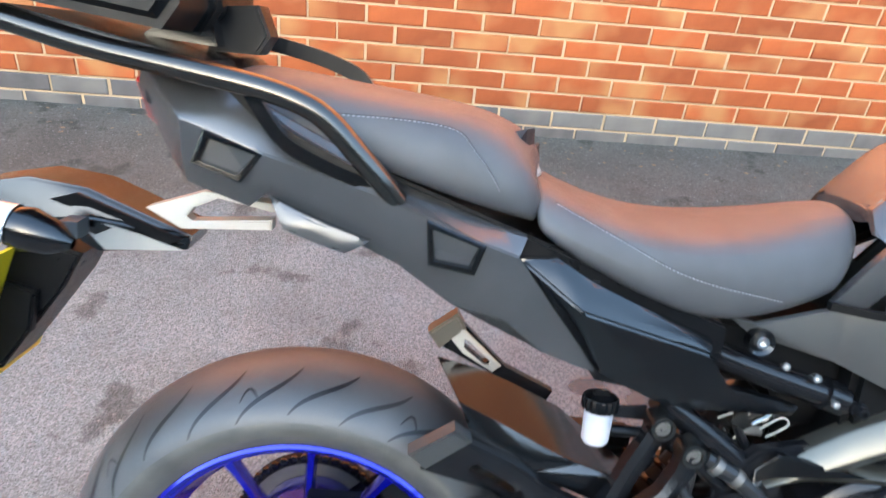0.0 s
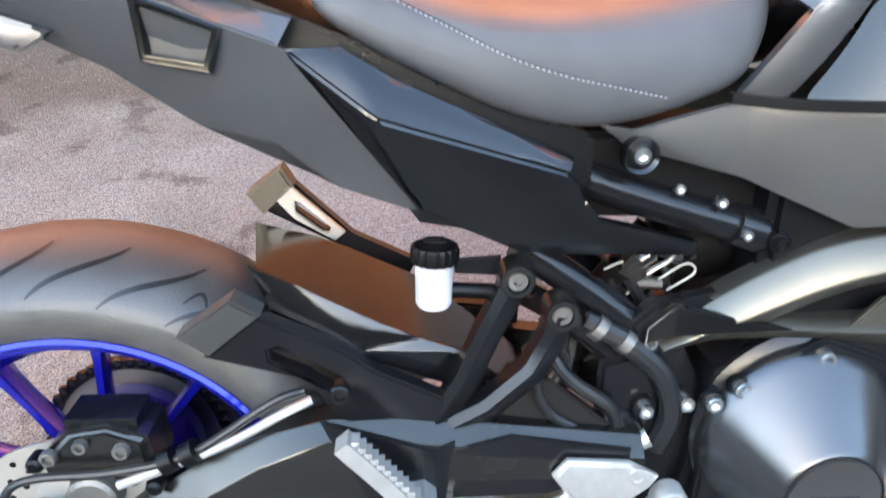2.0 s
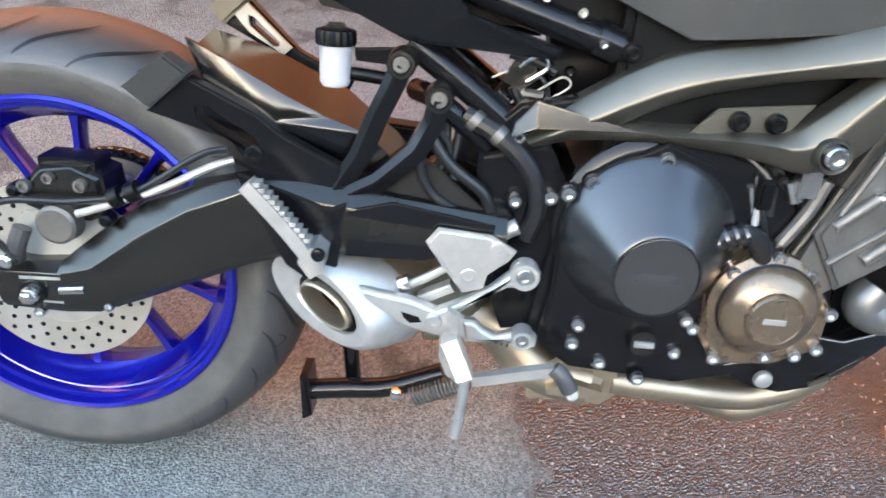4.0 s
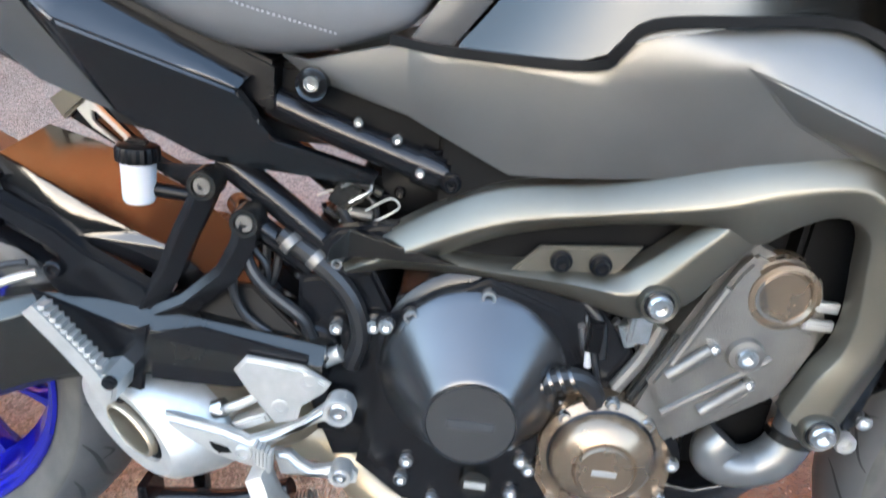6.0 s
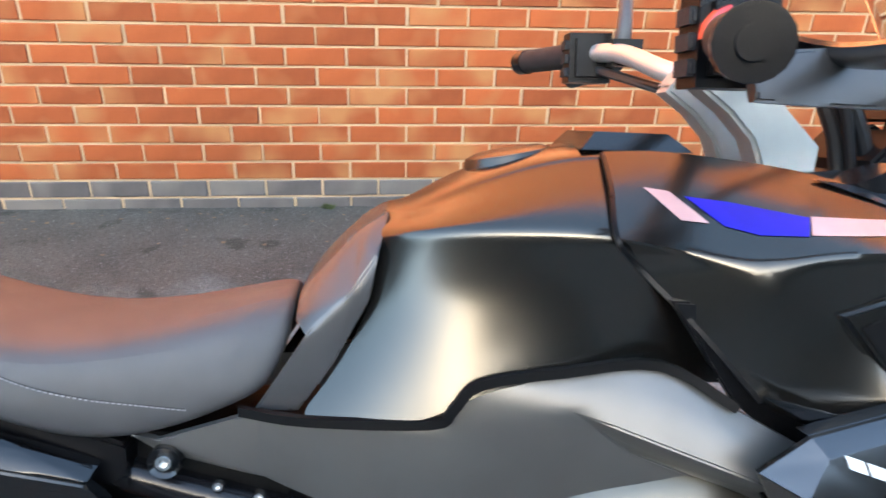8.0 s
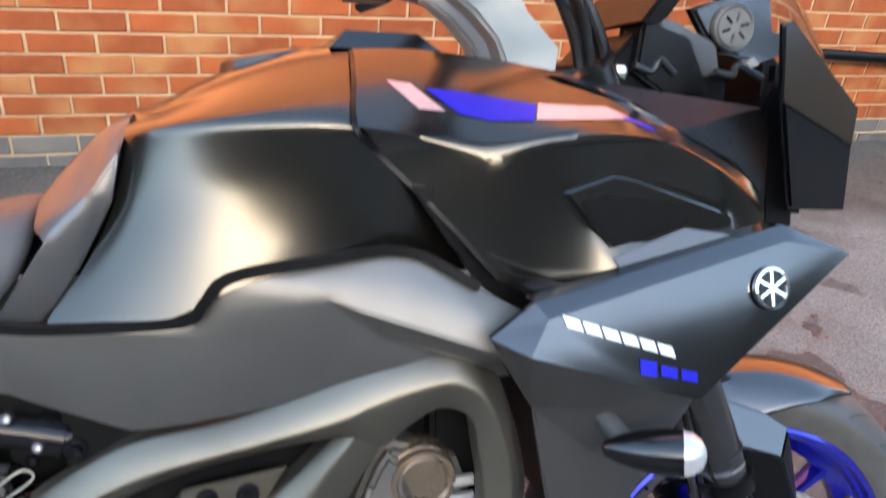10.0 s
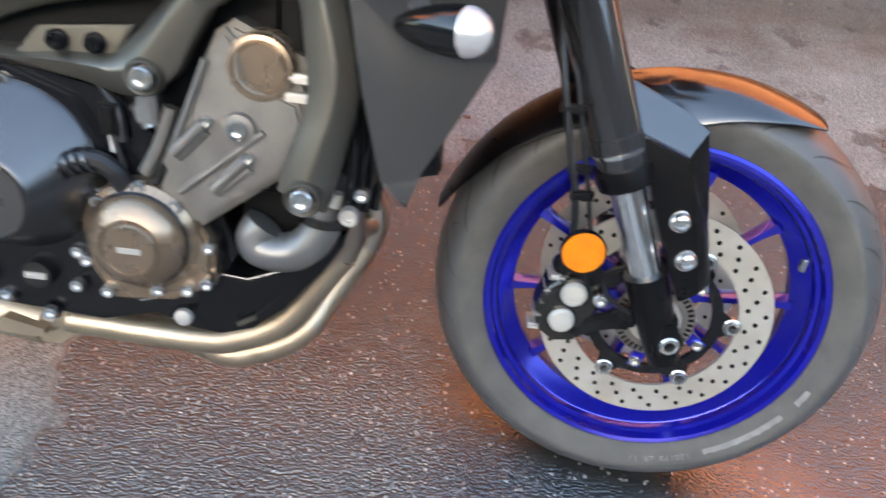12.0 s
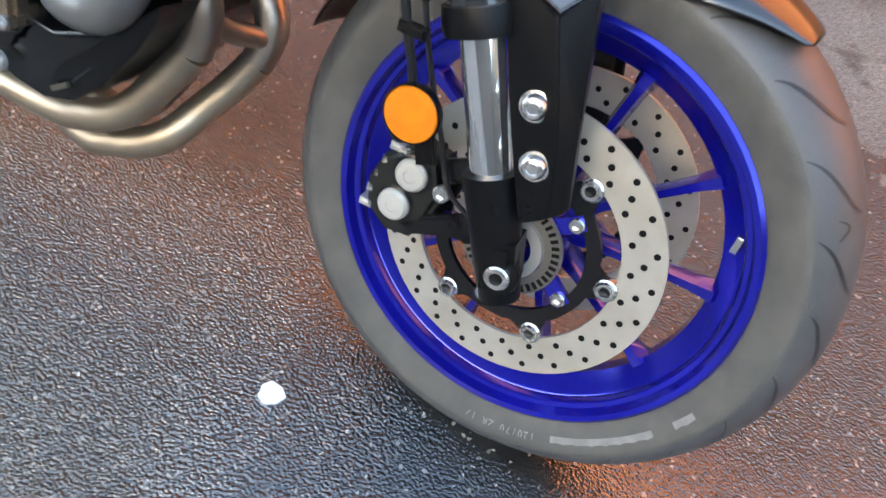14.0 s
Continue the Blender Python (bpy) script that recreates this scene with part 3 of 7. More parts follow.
P("tank_pad", facets([(0.655, -0.060, 0.888), (0.712, -0.062, 0.948), (0.742, -0.056, 0.967), (0.742, 0.056, 0.967), (0.712, 0.062, 0.948), (0.655, 0.060, 0.888)],
  [(0, 1, 4, 5), (1, 2, 3, 4)], 0.02, 0.010, (0, 0, -1), 0.006, 0.03), M_TAIL, "rounded pad between seat and tank")

SEAT = [
    [(0.255, 0, 0.905), (0.252, -0.075, 0.895), (0.250, -0.100, 0.878), (0.250, -0.116, 0.855), (0.252, -0.112, 0.838)],
    [(0.300, 0, 0.880), (0.300, -0.085, 0.872), (0.300, -0.108, 0.858), (0.302, -0.122, 0.832), (0.312, -0.116, 0.804)],
    [(0.390, 0, 0.853), (0.388, -0.090, 0.848), (0.385, -0.116, 0.832), (0.385, -0.124, 0.800), (0.400, -0.118, 0.766)],
    [(0.470, 0, 0.852), (0.468, -0.082, 0.848), (0.466, -0.108, 0.832), (0.462, -0.116, 0.795), (0.472, -0.110, 0.745)],
    [(0.545, 0, 0.866), (0.544, -0.066, 0.860), (0.546, -0.092, 0.840), (0.548, -0.102, 0.800), (0.548, -0.102, 0.760)],
    [(0.615, 0, 0.884), (0.617, -0.050, 0.876), (0.622, -0.072, 0.855), (0.618, -0.088, 0.815), (0.600, -0.094, 0.782)],
    [(0.648, 0, 0.888), (0.648, -0.042, 0.880), (0.650, -0.060, 0.860), (0.642, -0.076, 0.825), (0.622, -0.086, 0.790)],
]
seat = P("rider_seat", grid_skin(both(SEAT)), M_SEAT, "black vinyl rider seat with pale stitching")
soften(seat, 2, 0.02)
PILLION = [
    [(-0.092, 0, 0.994), (-0.092, -0.064, 0.990), (-0.093, -0.086, 0.978), (-0.094, -0.096, 0.958), (-0.090, -0.096, 0.938)],
    [(-0.020, 0, 0.988), (-0.020, -0.070, 0.984), (-0.022, -0.094, 0.967), (-0.024, -0.104, 0.942), (-0.020, -0.104, 0.918)],
    [(0.060, 0, 0.979), (0.060, -0.078, 0.975), (0.060, -0.104, 0.956), (0.060, -0.118, 0.928), (0.066, -0.116, 0.898)],
    [(0.150, 0, 0.970), (0.150, -0.082, 0.966), (0.150, -0.108, 0.946), (0.150, -0.124, 0.910), (0.150, -0.118, 0.872)],
    [(0.212, 0, 0.960), (0.206, -0.080, 0.955), (0.200, -0.108, 0.930), (0.205, -0.122, 0.890), (0.212, -0.114, 0.856)],
    [(0.272, 0, 0.934), (0.240, -0.070, 0.926), (0.248, -0.100, 0.902), (0.246, -0.108, 0.872), (0.246, -0.104, 0.850)],
    [(0.276, 0, 0.892), (0.252, -0.062, 0.886), (0.262, -0.090, 0.876), (0.258, -0.092, 0.856), (0.254, -0.090, 0.845)],
]
pillion = P("pillion_seat", grid_skin(both(PILLION)), M_SEAT, "black vinyl pillion seat with pale stitching")
soften(pillion, 2, 0.02)


P("seat_scoop", facets([(0.23, -0.059, 0.936), (0.237, -0.055, 0.947), (0.248, -0.04, 0.948), (0.258, 0.012, 0.912), (0.275, 0.07, 0.919), (0.277, 0.07, 0.899), (0.26, 0.01, 0.89), (0.263, -0.02, 0.882), (0.237, -0.057, 0.91)], [(0, 1, 2, 3, 6, 7, 8), (3, 4, 5, 6)], 0.022, 0.0, (-1, 0.3, -0.3)), M_GRIP, "dark scoop under the pillion nose", pillion)
P("nose_block", facets([(0.238, -0.055, 0.912), (0.253, -0.039, 0.916), (0.269, -0.017, 0.888), (0.252, -0.025, 0.873), (0.242, -0.053, 0.883), (0.26, -0.044, 0.896)], [(0, 1, 5), (1, 2, 5), (2, 3, 5), (3, 4, 5), (4, 0, 5)], 0.014, 0.002, (-1, 0.4, -0.3)), M_PALE, "pale block below the pillion nose", pillion)


def stitches(path, parent, step=0.0044, half=0.0006):
    """A seam of single stitches along a line in (x, z), laid on the right-hand side of a seat."""
    tree = surface_of(parent)
    pts = []
    for q in smooth_path([(x, 0, z) for x, z in path], 60):
        hit = tree.ray_cast(Vector((q.x, -1, q.z)), Vector((0, 1, 0)))[0]
        if hit:
            pts.append(hit)
    bm = bmesh.new()
    run = 0
    for a, b in zip(pts, pts[1:]):
        d = b - a
        run += d.length
        if run >= step:
            run = 0
            u = d.normalized() * 0.0013
            n = Vector((0, -0.0007, 0.0003))
            w = Vector((0, half * 0.4, half))
            c = (a + b) / 2
            vs = [bm.verts.new(c + i * u + j * n + k * w) for i in (-1, 1) for j in (-1, 1) for k in (-1, 1)]
            for f in ((0, 1, 3, 2), (4, 6, 7, 5), (0, 4, 5, 1), (2, 3, 7, 6), (0, 2, 6, 4), (1, 5, 7, 3)):
                bm.faces.new([vs[i] for i in f])
    P("seam", tube([p + Vector((0, -0.0002, 0.0016)) for p in pts[::12]], 0.0004, 6, 2), M_GRIP, "sunk seam line", parent)
    return tagged(P("stitching", bm, M_THREAD, "pale thread seam", parent), kind="stuff")


# ---- tail panels ----
TAIL = [(-0.182, -0.080, 0.984), (-0.063, -0.112, 0.961), (0.033, -0.122, 0.918), (0.088, -0.124, 0.879), (0.212, -0.124, 0.844), (0.240, -0.126, 0.838), (-0.130, -0.126, 0.936), (-0.041, -0.140, 0.908), (0.078, -0.148, 0.877),
        (0.186, -0.150, 0.836), (0.231, -0.141, 0.820), (-0.129, -0.116, 0.890), (-0.058, -0.130, 0.874), (-0.032, -0.134, 0.877), (0.093, -0.142, 0.827), (0.184, -0.142, 0.797), (-0.128, -0.106, 0.867), (-0.059, -0.118, 0.847),
        (-0.041, -0.124, 0.863), (0.103, -0.132, 0.799), (0.166, -0.124, 0.755), (0.221, -0.134, 0.748), (0.272, -0.124, 0.706), (0.342, -0.116, 0.680), (0.253, -0.112, 0.712), (-0.192, -0.062, 0.960), (-0.152, -0.085, 0.892)]
TAILF = [(0, 1, 7, 6), (1, 2, 3, 8, 7), (3, 4, 9, 8), (4, 5, 10, 9), (6, 7, 12, 11), (7, 13, 12), (7, 8, 14, 13), (8, 9, 15, 14), (11, 12, 17, 16), (12, 13, 18, 17), (13, 14, 19, 18), (14, 15, 20, 19),
         (9, 10, 15), (10, 23, 22, 21, 15), (20, 15, 21, 24), (24, 21, 22), (24, 22, 23), (0, 6, 25), (25, 6, 11, 26), (26, 11, 16)]
P("tail_panel", facets(TAIL, TAILF, 0.018, 0.0028, (0, 1, 0), 0.0022, 0.016), M_TAIL, "faceted satin black tail panel")
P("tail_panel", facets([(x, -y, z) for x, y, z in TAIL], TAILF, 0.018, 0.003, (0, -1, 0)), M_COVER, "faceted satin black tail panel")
P("tail_deck", facets([(-0.178, -0.08, 0.990), (-0.02, -0.105, 0.930), (0.25, -0.11, 0.835), (0.49, -0.10, 0.745), (0.49, 0.10, 0.745), (0.25, 0.11, 0.835), (-0.02, 0.105, 0.930), (-0.178, 0.08, 0.990)],
  [(0, 1, 6, 7), (1, 2, 5, 6), (2, 3, 4, 5)], 0.05, 0.004, (0, 0, -1)), M_PLASTIC, "black undertray below the seats")


def recess(pts, y, parent_label):
    """A dark bevelled frame round a sunk grey pocket in the tail panel."""
    c = sum((Vector((x, 0, z)) for x, z in pts), Vector()) / len(pts)
    n = len(pts)

    def ring_at(k, m, d):
        return [(c.x + (x - c.x) * k, y + d, c.z + (z - c.z) * m) for x, z in pts]

    vs = ring_at(1.0, 1.0, 0.0) + ring_at(0.94, 0.92, -0.0015) + ring_at(0.80, 0.72, -0.001) + ring_at(0.72, 0.62, 0.007)
    fs = [(r * n + i, r * n + (i + 1) % n, (r + 1) * n + (i + 1) % n, (r + 1) * n + i) for r in range(3) for i in range(n)]
    mount = P("pannier_mount", facets(vs, fs, 0.010, 0.0006), M_COVER, parent_label)
    P("pocket_floor", facets(ring_at(0.76, 0.66, 0.0060), [tuple(range(n))], 0.003, 0.0), M_TAIL, "grey floor of the pocket", mount)


recess([(-0.102, 0.927), (-0.041, 0.907), (-0.064, 0.876), (-0.114, 0.893)], -0.139, "sunk pannier mount with a framed edge")
recess([(0.129, 0.856), (0.194, 0.832), (0.184, 0.799), (0.134, 0.807)], -0.152, "sunk pannier mount with a framed edge")
P("side_trim", facets([(-0.034, -0.136, 0.863), (0.016, -0.147, 0.844), (0.072, -0.149, 0.827), (0.046, -0.151, 0.812), (-0.018, -0.147, 0.832)], [(0, 1, 2, 3, 4)], 0.020, 0.003, (0, 1, 0), 0.002, 0.01), M_TAIL, "grey plastic grip below the tail panel")

P("inner_panel", prism([(0.24, 0.800), (0.33, 0.790), (0.42, 0.660), (0.34, 0.672)], -0.116, -0.095, 0.002), M_PLASTIC, "black inner panel behind the joint")

# seat side panel, the dark one with a lit top facet
MID = [(0.233, -0.134, 0.816), (0.304, -0.154, 0.767), (0.463, -0.132, 0.720), (0.469, -0.117, 0.731), (0.392, -0.127, 0.763), (0.319, -0.131, 0.794), (0.276, -0.130, 0.818),
       (0.342, -0.122, 0.684), (0.482, -0.126, 0.694), (0.497, -0.122, 0.676), (0.598, -0.100, 0.647), (0.590, -0.098, 0.634), (0.431, -0.112, 0.643)]
MIDF = [(0, 1, 2, 3, 4, 5, 6), (0, 7, 1), (1, 7, 12, 9, 8, 2), (9, 12, 11, 10)]
P("side_panel", facets(MID, MIDF, 0.016, 0.0028, (0, 1, 0), 0.0026, 0.018), M_COVER, "satin black side panel below the rider seat")
P("side_panel", facets([(x, -y, z) for x, y, z in MID], MIDF, 0.016, 0.0028, (0, -1, 0)), M_COVER)

# carbon-look side cover below the tank
COVER = [(0.492, -0.098, 0.756), (0.522, -0.106, 0.752), (0.615, -0.112, 0.780), (0.665, -0.124, 0.778), (0.780, -0.144, 0.780), (0.822, -0.152, 0.822), (0.985, -0.160, 0.840), (1.113, -0.200, 0.772),
         (1.072, -0.196, 0.732), (1.090, -0.170, 0.708), (0.923, -0.148, 0.700), (0.792, -0.136, 0.679), (0.726, -0.122, 0.670), (0.622, -0.107, 0.712), (0.520, -0.096, 0.736),
         (0.640, -0.120, 0.765), (0.800, -0.150, 0.765), (0.910, -0.170, 0.800), (1.075, -0.212, 0.745), (0.960, -0.165, 0.760)]
COVERF = [(0, 1, 14), (1, 2, 3, 15, 13, 14), (3, 4, 16, 15), (4, 5, 17, 16), (5, 6, 17), (6, 7, 18, 17), (7, 8, 18), (15, 16, 11, 12, 13), (16, 19, 10, 11), (16, 17, 19), (17, 18, 19), (18, 8, 9, 19), (19, 9, 10)]
P("side_cover", facets(COVER, COVERF, 0.010, 0.005, (0, 1, 0), 0.0055, 0.05), M_CARBON, "satin carbon-textured cover below the tank")
P("side_cover", facets([(x, -y, z) for x, y, z in COVER], COVERF, 0.010, 0.004, (0, -1, 0)), M_CARBON)

SEAM = [(0.600, -0.108, 0.781), (0.665, -0.130, 0.779), (0.780, -0.155, 0.785), (0.800, -0.162, 0.801), (0.824, -0.164, 0.825), (0.900, -0.164, 0.836), (0.985, -0.166, 0.842), (1.050, -0.184, 0.808)]
# black strip laid in as the shade of the gap under the tank
P("tank_seam", strip_bar(SEAM, 0.009, 0.008, 0.002, 4), M_DARK, "black strip painted as the shade of the gap below the tank")

# ---- front fairing ----
FAIR = [(0.949, -0.076, 1.028), (1.164, -0.108, 1.010), (1.388, -0.125, 0.970), (0.940, -0.170, 0.957), (1.002, -0.182, 0.947), (1.057, -0.203, 0.937), (1.119, -0.208, 0.954), (1.214, -0.212, 0.950),
        (1.300, -0.196, 0.916), (1.376, -0.166, 0.856), (0.962, -0.160, 0.936), (1.010, -0.186, 0.879), (1.066, -0.194, 0.814), (1.135, -0.206, 0.784), (1.190, -0.224, 0.812), (1.310, -0.200, 0.848),
        (1.127, -0.200, 0.895), (1.183, -0.198, 0.916), (1.262, -0.192, 0.894), (1.315, -0.186, 0.868), (1.157, -0.198, 0.855),
        (1.217, -0.168, 0.975), (1.263, -0.168, 0.948), (1.332, -0.165, 0.917), (1.367, -0.162, 0.886),
        (0.944, -0.126, 0.998), (1.004, -0.082, 1.030), (1.003, -0.135, 0.994), (1.054, -0.090, 1.024), (1.055, -0.150, 0.987), (1.141, -0.161, 0.988)]
FAIRF = [(0, 25, 27, 26), (25, 3, 4, 27), (26, 27, 29, 28), (27, 4, 5, 29), (28, 29, 30, 1), (29, 5, 6, 30), (1, 30, 6, 7, 22, 21), (7, 8, 23, 22), (8, 9, 24, 23), (3, 10, 4), (4, 10, 11, 5), (5, 11, 12), (5, 12, 13, 20, 16), (5, 16, 6), (6, 16, 17, 7), (7, 17, 18, 8), (8, 18, 19), (8, 19, 15, 9), (13, 14, 20), (20, 14, 15, 19, 18, 17, 16)]
FAIR_CREASE = [((3, 4, 5), 0.55), ((5, 6, 7, 8, 9), 0.6), ((16, 17, 18, 19, 15), 0.7), ((20, 16), 0.7), ((20, 14), 0.7), ((5, 12), 0.35), ((7, 22), 0.2)]
fair = soften(P("upper_fairing", moulded(FAIR, FAIRF, FAIR_CREASE), M_TANK, "satin dark grey front side fairing with a vent", None, 60), 3)
soften(P("upper_fairing", moulded([(x, -y, z) for x, y, z in FAIR], FAIRF, FAIR_CREASE), M_TANK, "satin dark grey front side fairing with a vent", None, 60), 2)
INNER = [(1.136, -0.126, 1.006), (1.218, -0.166, 0.975), (1.264, -0.166, 0.949), (1.333, -0.163, 0.917), (1.368, -0.16, 0.886), (1.384, -0.155, 0.85), (1.383, -0.15, 0.951), (1.371, -0.148, 0.973)]
for s in (1, -1):
    P("inner_fairing", facets([(x, y * s, z) for x, y, z in INNER], [(0, 1, 2, 7), (2, 3, 4, 6, 7), (4, 5, 6)], 0.006, 0.0015, (0, s, 0)), M_PLASTIC, "black inner fairing panel")
VENT = [(1.118, 0.899), (1.174, 0.916), (1.199, 0.911), (1.294, 0.878), (1.307, 0.866), (1.311, 0.848), (1.187, 0.816)]
P("fairing_liner", prism([(0.985, 0.905), (1.048, 0.812), (1.100, 0.770), (1.190, 0.760), (1.215, 0.800), (1.190, 0.860), (1.080, 0.900)], -0.182, -0.172, 0.002), M_PLASTIC, "black liner behind the fairing")
vent = P("vent", prism(VENT, -0.207, -0.184, 0.006, 3), M_TANK, "black vent frame with a mesh insert")
P("vent_mesh", prism([(1.140, 0.887), (1.157, 0.895), (1.228, 0.886), (1.251, 0.876), (1.252, 0.863), (1.175, 0.844)], -0.2085, -0.204, 0.001), M_DARK, "", vent)
P("vent_sill", facets([(1.173, -0.212, 0.835), (1.251, -0.208, 0.860), (1.303, -0.214, 0.851), (1.180, -0.220, 0.822)], [(0, 1, 2, 3)], 0.012, 0.001), M_TAIL, "", vent)
P("seam_trim", strip_bar([(0.949, -0.076, 1.027), (0.944, -0.126, 0.998), (0.938, -0.171, 0.958), (0.962, -0.164, 0.930), (1.010, -0.183, 0.880), (1.066, -0.194, 0.817)], 0.0045, 0.004, 0.001), M_PLASTIC)
P("reflector_triangle", prism([(1.052, 0.833), (1.126, 0.813), (1.100, 0.806)], -0.222, -0.214, 0.0015), M_COVER)

# triangular cowl with the maker's badge and bars for the lettering
COWL = [(1.041, -0.246, 0.778), (1.080, -0.250, 0.809), (1.350, -0.222, 0.862), (1.424, -0.235, 0.832), (1.236, -0.274, 0.712), (1.068, -0.274, 0.768), (1.345, -0.236, 0.848), (1.088, -0.2628, 0.797),
        (1.080, -0.232, 0.808), (1.340, -0.206, 0.860), (1.235, -0.205, 0.690), (1.430, -0.160, 0.812)]
COWLF = [(0, 1, 7, 5), (5, 7, 6, 3, 4), (1, 2, 6, 7), (2, 3, 6), (1, 8, 9, 2), (2, 9, 3), (4, 3, 11, 10)]
cowl = P("side_cowl", facets(COWL, COWLF, 0.006, 0.003, (0, 1, 0), 0.002, 0.03), M_PAINT, "satin grey triangular side cowl with a round badge")
P("side_cowl", facets([(x, -y, z) for x, y, z in COWL], COWLF, 0.006, 0.003, (0, -1, 0)), M_PAINT, "satin grey triangular side cowl with a round badge")
RADS = [(1.043, -0.243, 0.775), (1.070, -0.265, 0.765), (1.238, -0.264, 0.709), (1.240, -0.215, 0.638), (1.180, -0.200, 0.515), (1.169, -0.200, 0.478), (1.140, -0.196, 0.503), (1.115, -0.207, 0.600), (1.098, -0.210, 0.690), (1.160, -0.215, 0.640)]
RADF = [(0, 1, 8), (1, 2, 9, 8), (2, 3, 9), (8, 9, 7), (9, 3, 4, 6, 7), (4, 5, 6)]
P("lower_cowl", facets(RADS, RADF, 0.006, 0.003, (0, 1, 0), 0.003, 0.03), M_COWL, "black radiator side cowl")
# far cowl drawn in and painted near-black, to look shaded from the wall's glow
P("lower_cowl", facets([(1.04 + (x - 1.04) * 0.6, -y * 0.9, z) for x, y, z in RADS], RADF, 0.006, 0.003, (0, -1, 0)), M_DARK, "black radiator side cowl")


# ---- main frame ----
# stations of each arm in (x, z): outer edge, ridge, inner edge
ARM = [((0.566, 0.550), (0.573, 0.544), (0.580, 0.536)), ((0.622, 0.596), (0.636, 0.578), (0.648, 0.562)), ((0.682, 0.637), (0.701, 0.614), (0.710, 0.598)), ((0.734, 0.660), (0.755, 0.635), (0.762, 0.620)),
       ((0.819, 0.678), (0.834, 0.655), (0.840, 0.641)), ((0.905, 0.706), (0.915, 0.676), (0.922, 0.655)), ((0.955, 0.726), (0.957, 0.694), (0.957, 0.645)), ((1.000, 0.738), (0.993, 0.706), (0.987, 0.668)),
       ((1.043, 0.740), (1.030, 0.712), (1.018, 0.684)), ((1.074, 0.715), (1.060, 0.692), (1.046, 0.671)), ((1.096, 0.658), (1.080, 0.645), (1.054, 0.632)), ((1.108, 0.605), (1.088, 0.597), (1.060, 0.587)),
       ((1.108, 0.560), (1.083, 0.556), (1.057, 0.552)), ((1.099, 0.519), (1.073, 0.521), (1.045, 0.524)), ((1.082, 0.450), (1.056, 0.464), (1.030, 0.474))]
BRACE_ARM = [((0.600, 0.568), (0.598, 0.560), (0.594, 0.545)), ((0.650, 0.578), (0.648, 0.568), (0.645, 0.553)), ((0.717, 0.577), (0.718, 0.570), (0.720, 0.559)), ((0.800, 0.582), (0.803, 0.573), (0.810, 0.554)),
             ((0.845, 0.586), (0.856, 0.573), (0.870, 0.545)), ((0.866, 0.602), (0.882, 0.590), (0.914, 0.570)), ((0.895, 0.632), (0.906, 0.622), (0.938, 0.610)), ((0.925, 0.664), (0.932, 0.655), (0.960, 0.648))]


def frame_side(sign):
    """One cast spar: a creased upper arm that bends down into the front leg, and a lower brace."""
    bm = bmesh.new()
    for stations, (edge_out, ridge_out, low_out) in ((ARM, (-0.009, 0.008, -0.005)), (BRACE_ARM, (-0.012, 0.000, -0.007))):
        rings = []
        for outer, ridge, inner in stations:
            inner_out = low_out + 0.008 * min(max((inner[0] - 0.90) / 0.06, 0), 1)
            r = []
            for p, q, t, out in ((outer, outer, 0, edge_out - 0.026), (outer, outer, 0, edge_out - 0.002), (outer, ridge, 0.06, edge_out + 0.002), (outer, ridge, 0.90, ridge_out - 0.0008), (ridge, inner, 0.0, ridge_out + 0.0004), (ridge, inner, 0.14, ridge_out - 0.0005),
                                 (ridge, inner, 0.93, inner_out), (inner, inner, 0, inner_out - 0.002), (inner, inner, 0, inner_out - 0.030)):
                x, z = p[0] + (q[0] - p[0]) * t, p[1] + (q[1] - p[1]) * t
                r.append((x, sign * (0.104 + 0.075 * min(max((x - 0.56) / 0.5, 0), 1) + out), z))
            rings.append(r)
        fine = [smooth_path([r[k] for r in rings], 4) for k in range(9)]
        one = loft([[line[s] for line in fine] for s in range(len(fine[0]))])
        me = bpy.data.meshes.new("arm")
        one.to_mesh(me)
        one.free()
        bm.from_mesh(me)
        bpy.data.meshes.remove(me)
    return bm


P("frame_spar", frame_side(-1), M_FRAME, "cast grey aluminium frame spar", None, 56)
P("frame_spar", frame_side(1), M_FRAME, "cast grey aluminium frame spar", None, 56)

# ---- engine ----
P("crankcase", prism([(0.60, 0.30), (0.63, 0.52), (0.74, 0.575), (0.85, 0.55), (0.93, 0.46), (0.97, 0.36), (0.93, 0.28), (0.80, 0.245), (0.66, 0.255)], -0.120, 0.120, 0.012), M_ENGINE, "black crankcase")
P("cylinder_head", prism([(0.895, 0.476), (0.955, 0.622), (0.975, 0.636), (1.045, 0.606), (1.064, 0.552), (1.040, 0.480), (0.935, 0.400), (0.88, 0.42)], -0.140, 0.140, 0.008), M_HEAD, "grey cast cylinder head")
def round_ring(cx, cz, r, y, n=64):
    return [(cx + r * math.cos(2 * math.pi * k / n), y, cz + r * math.sin(2 * math.pi * k / n)) for k in range(n)]


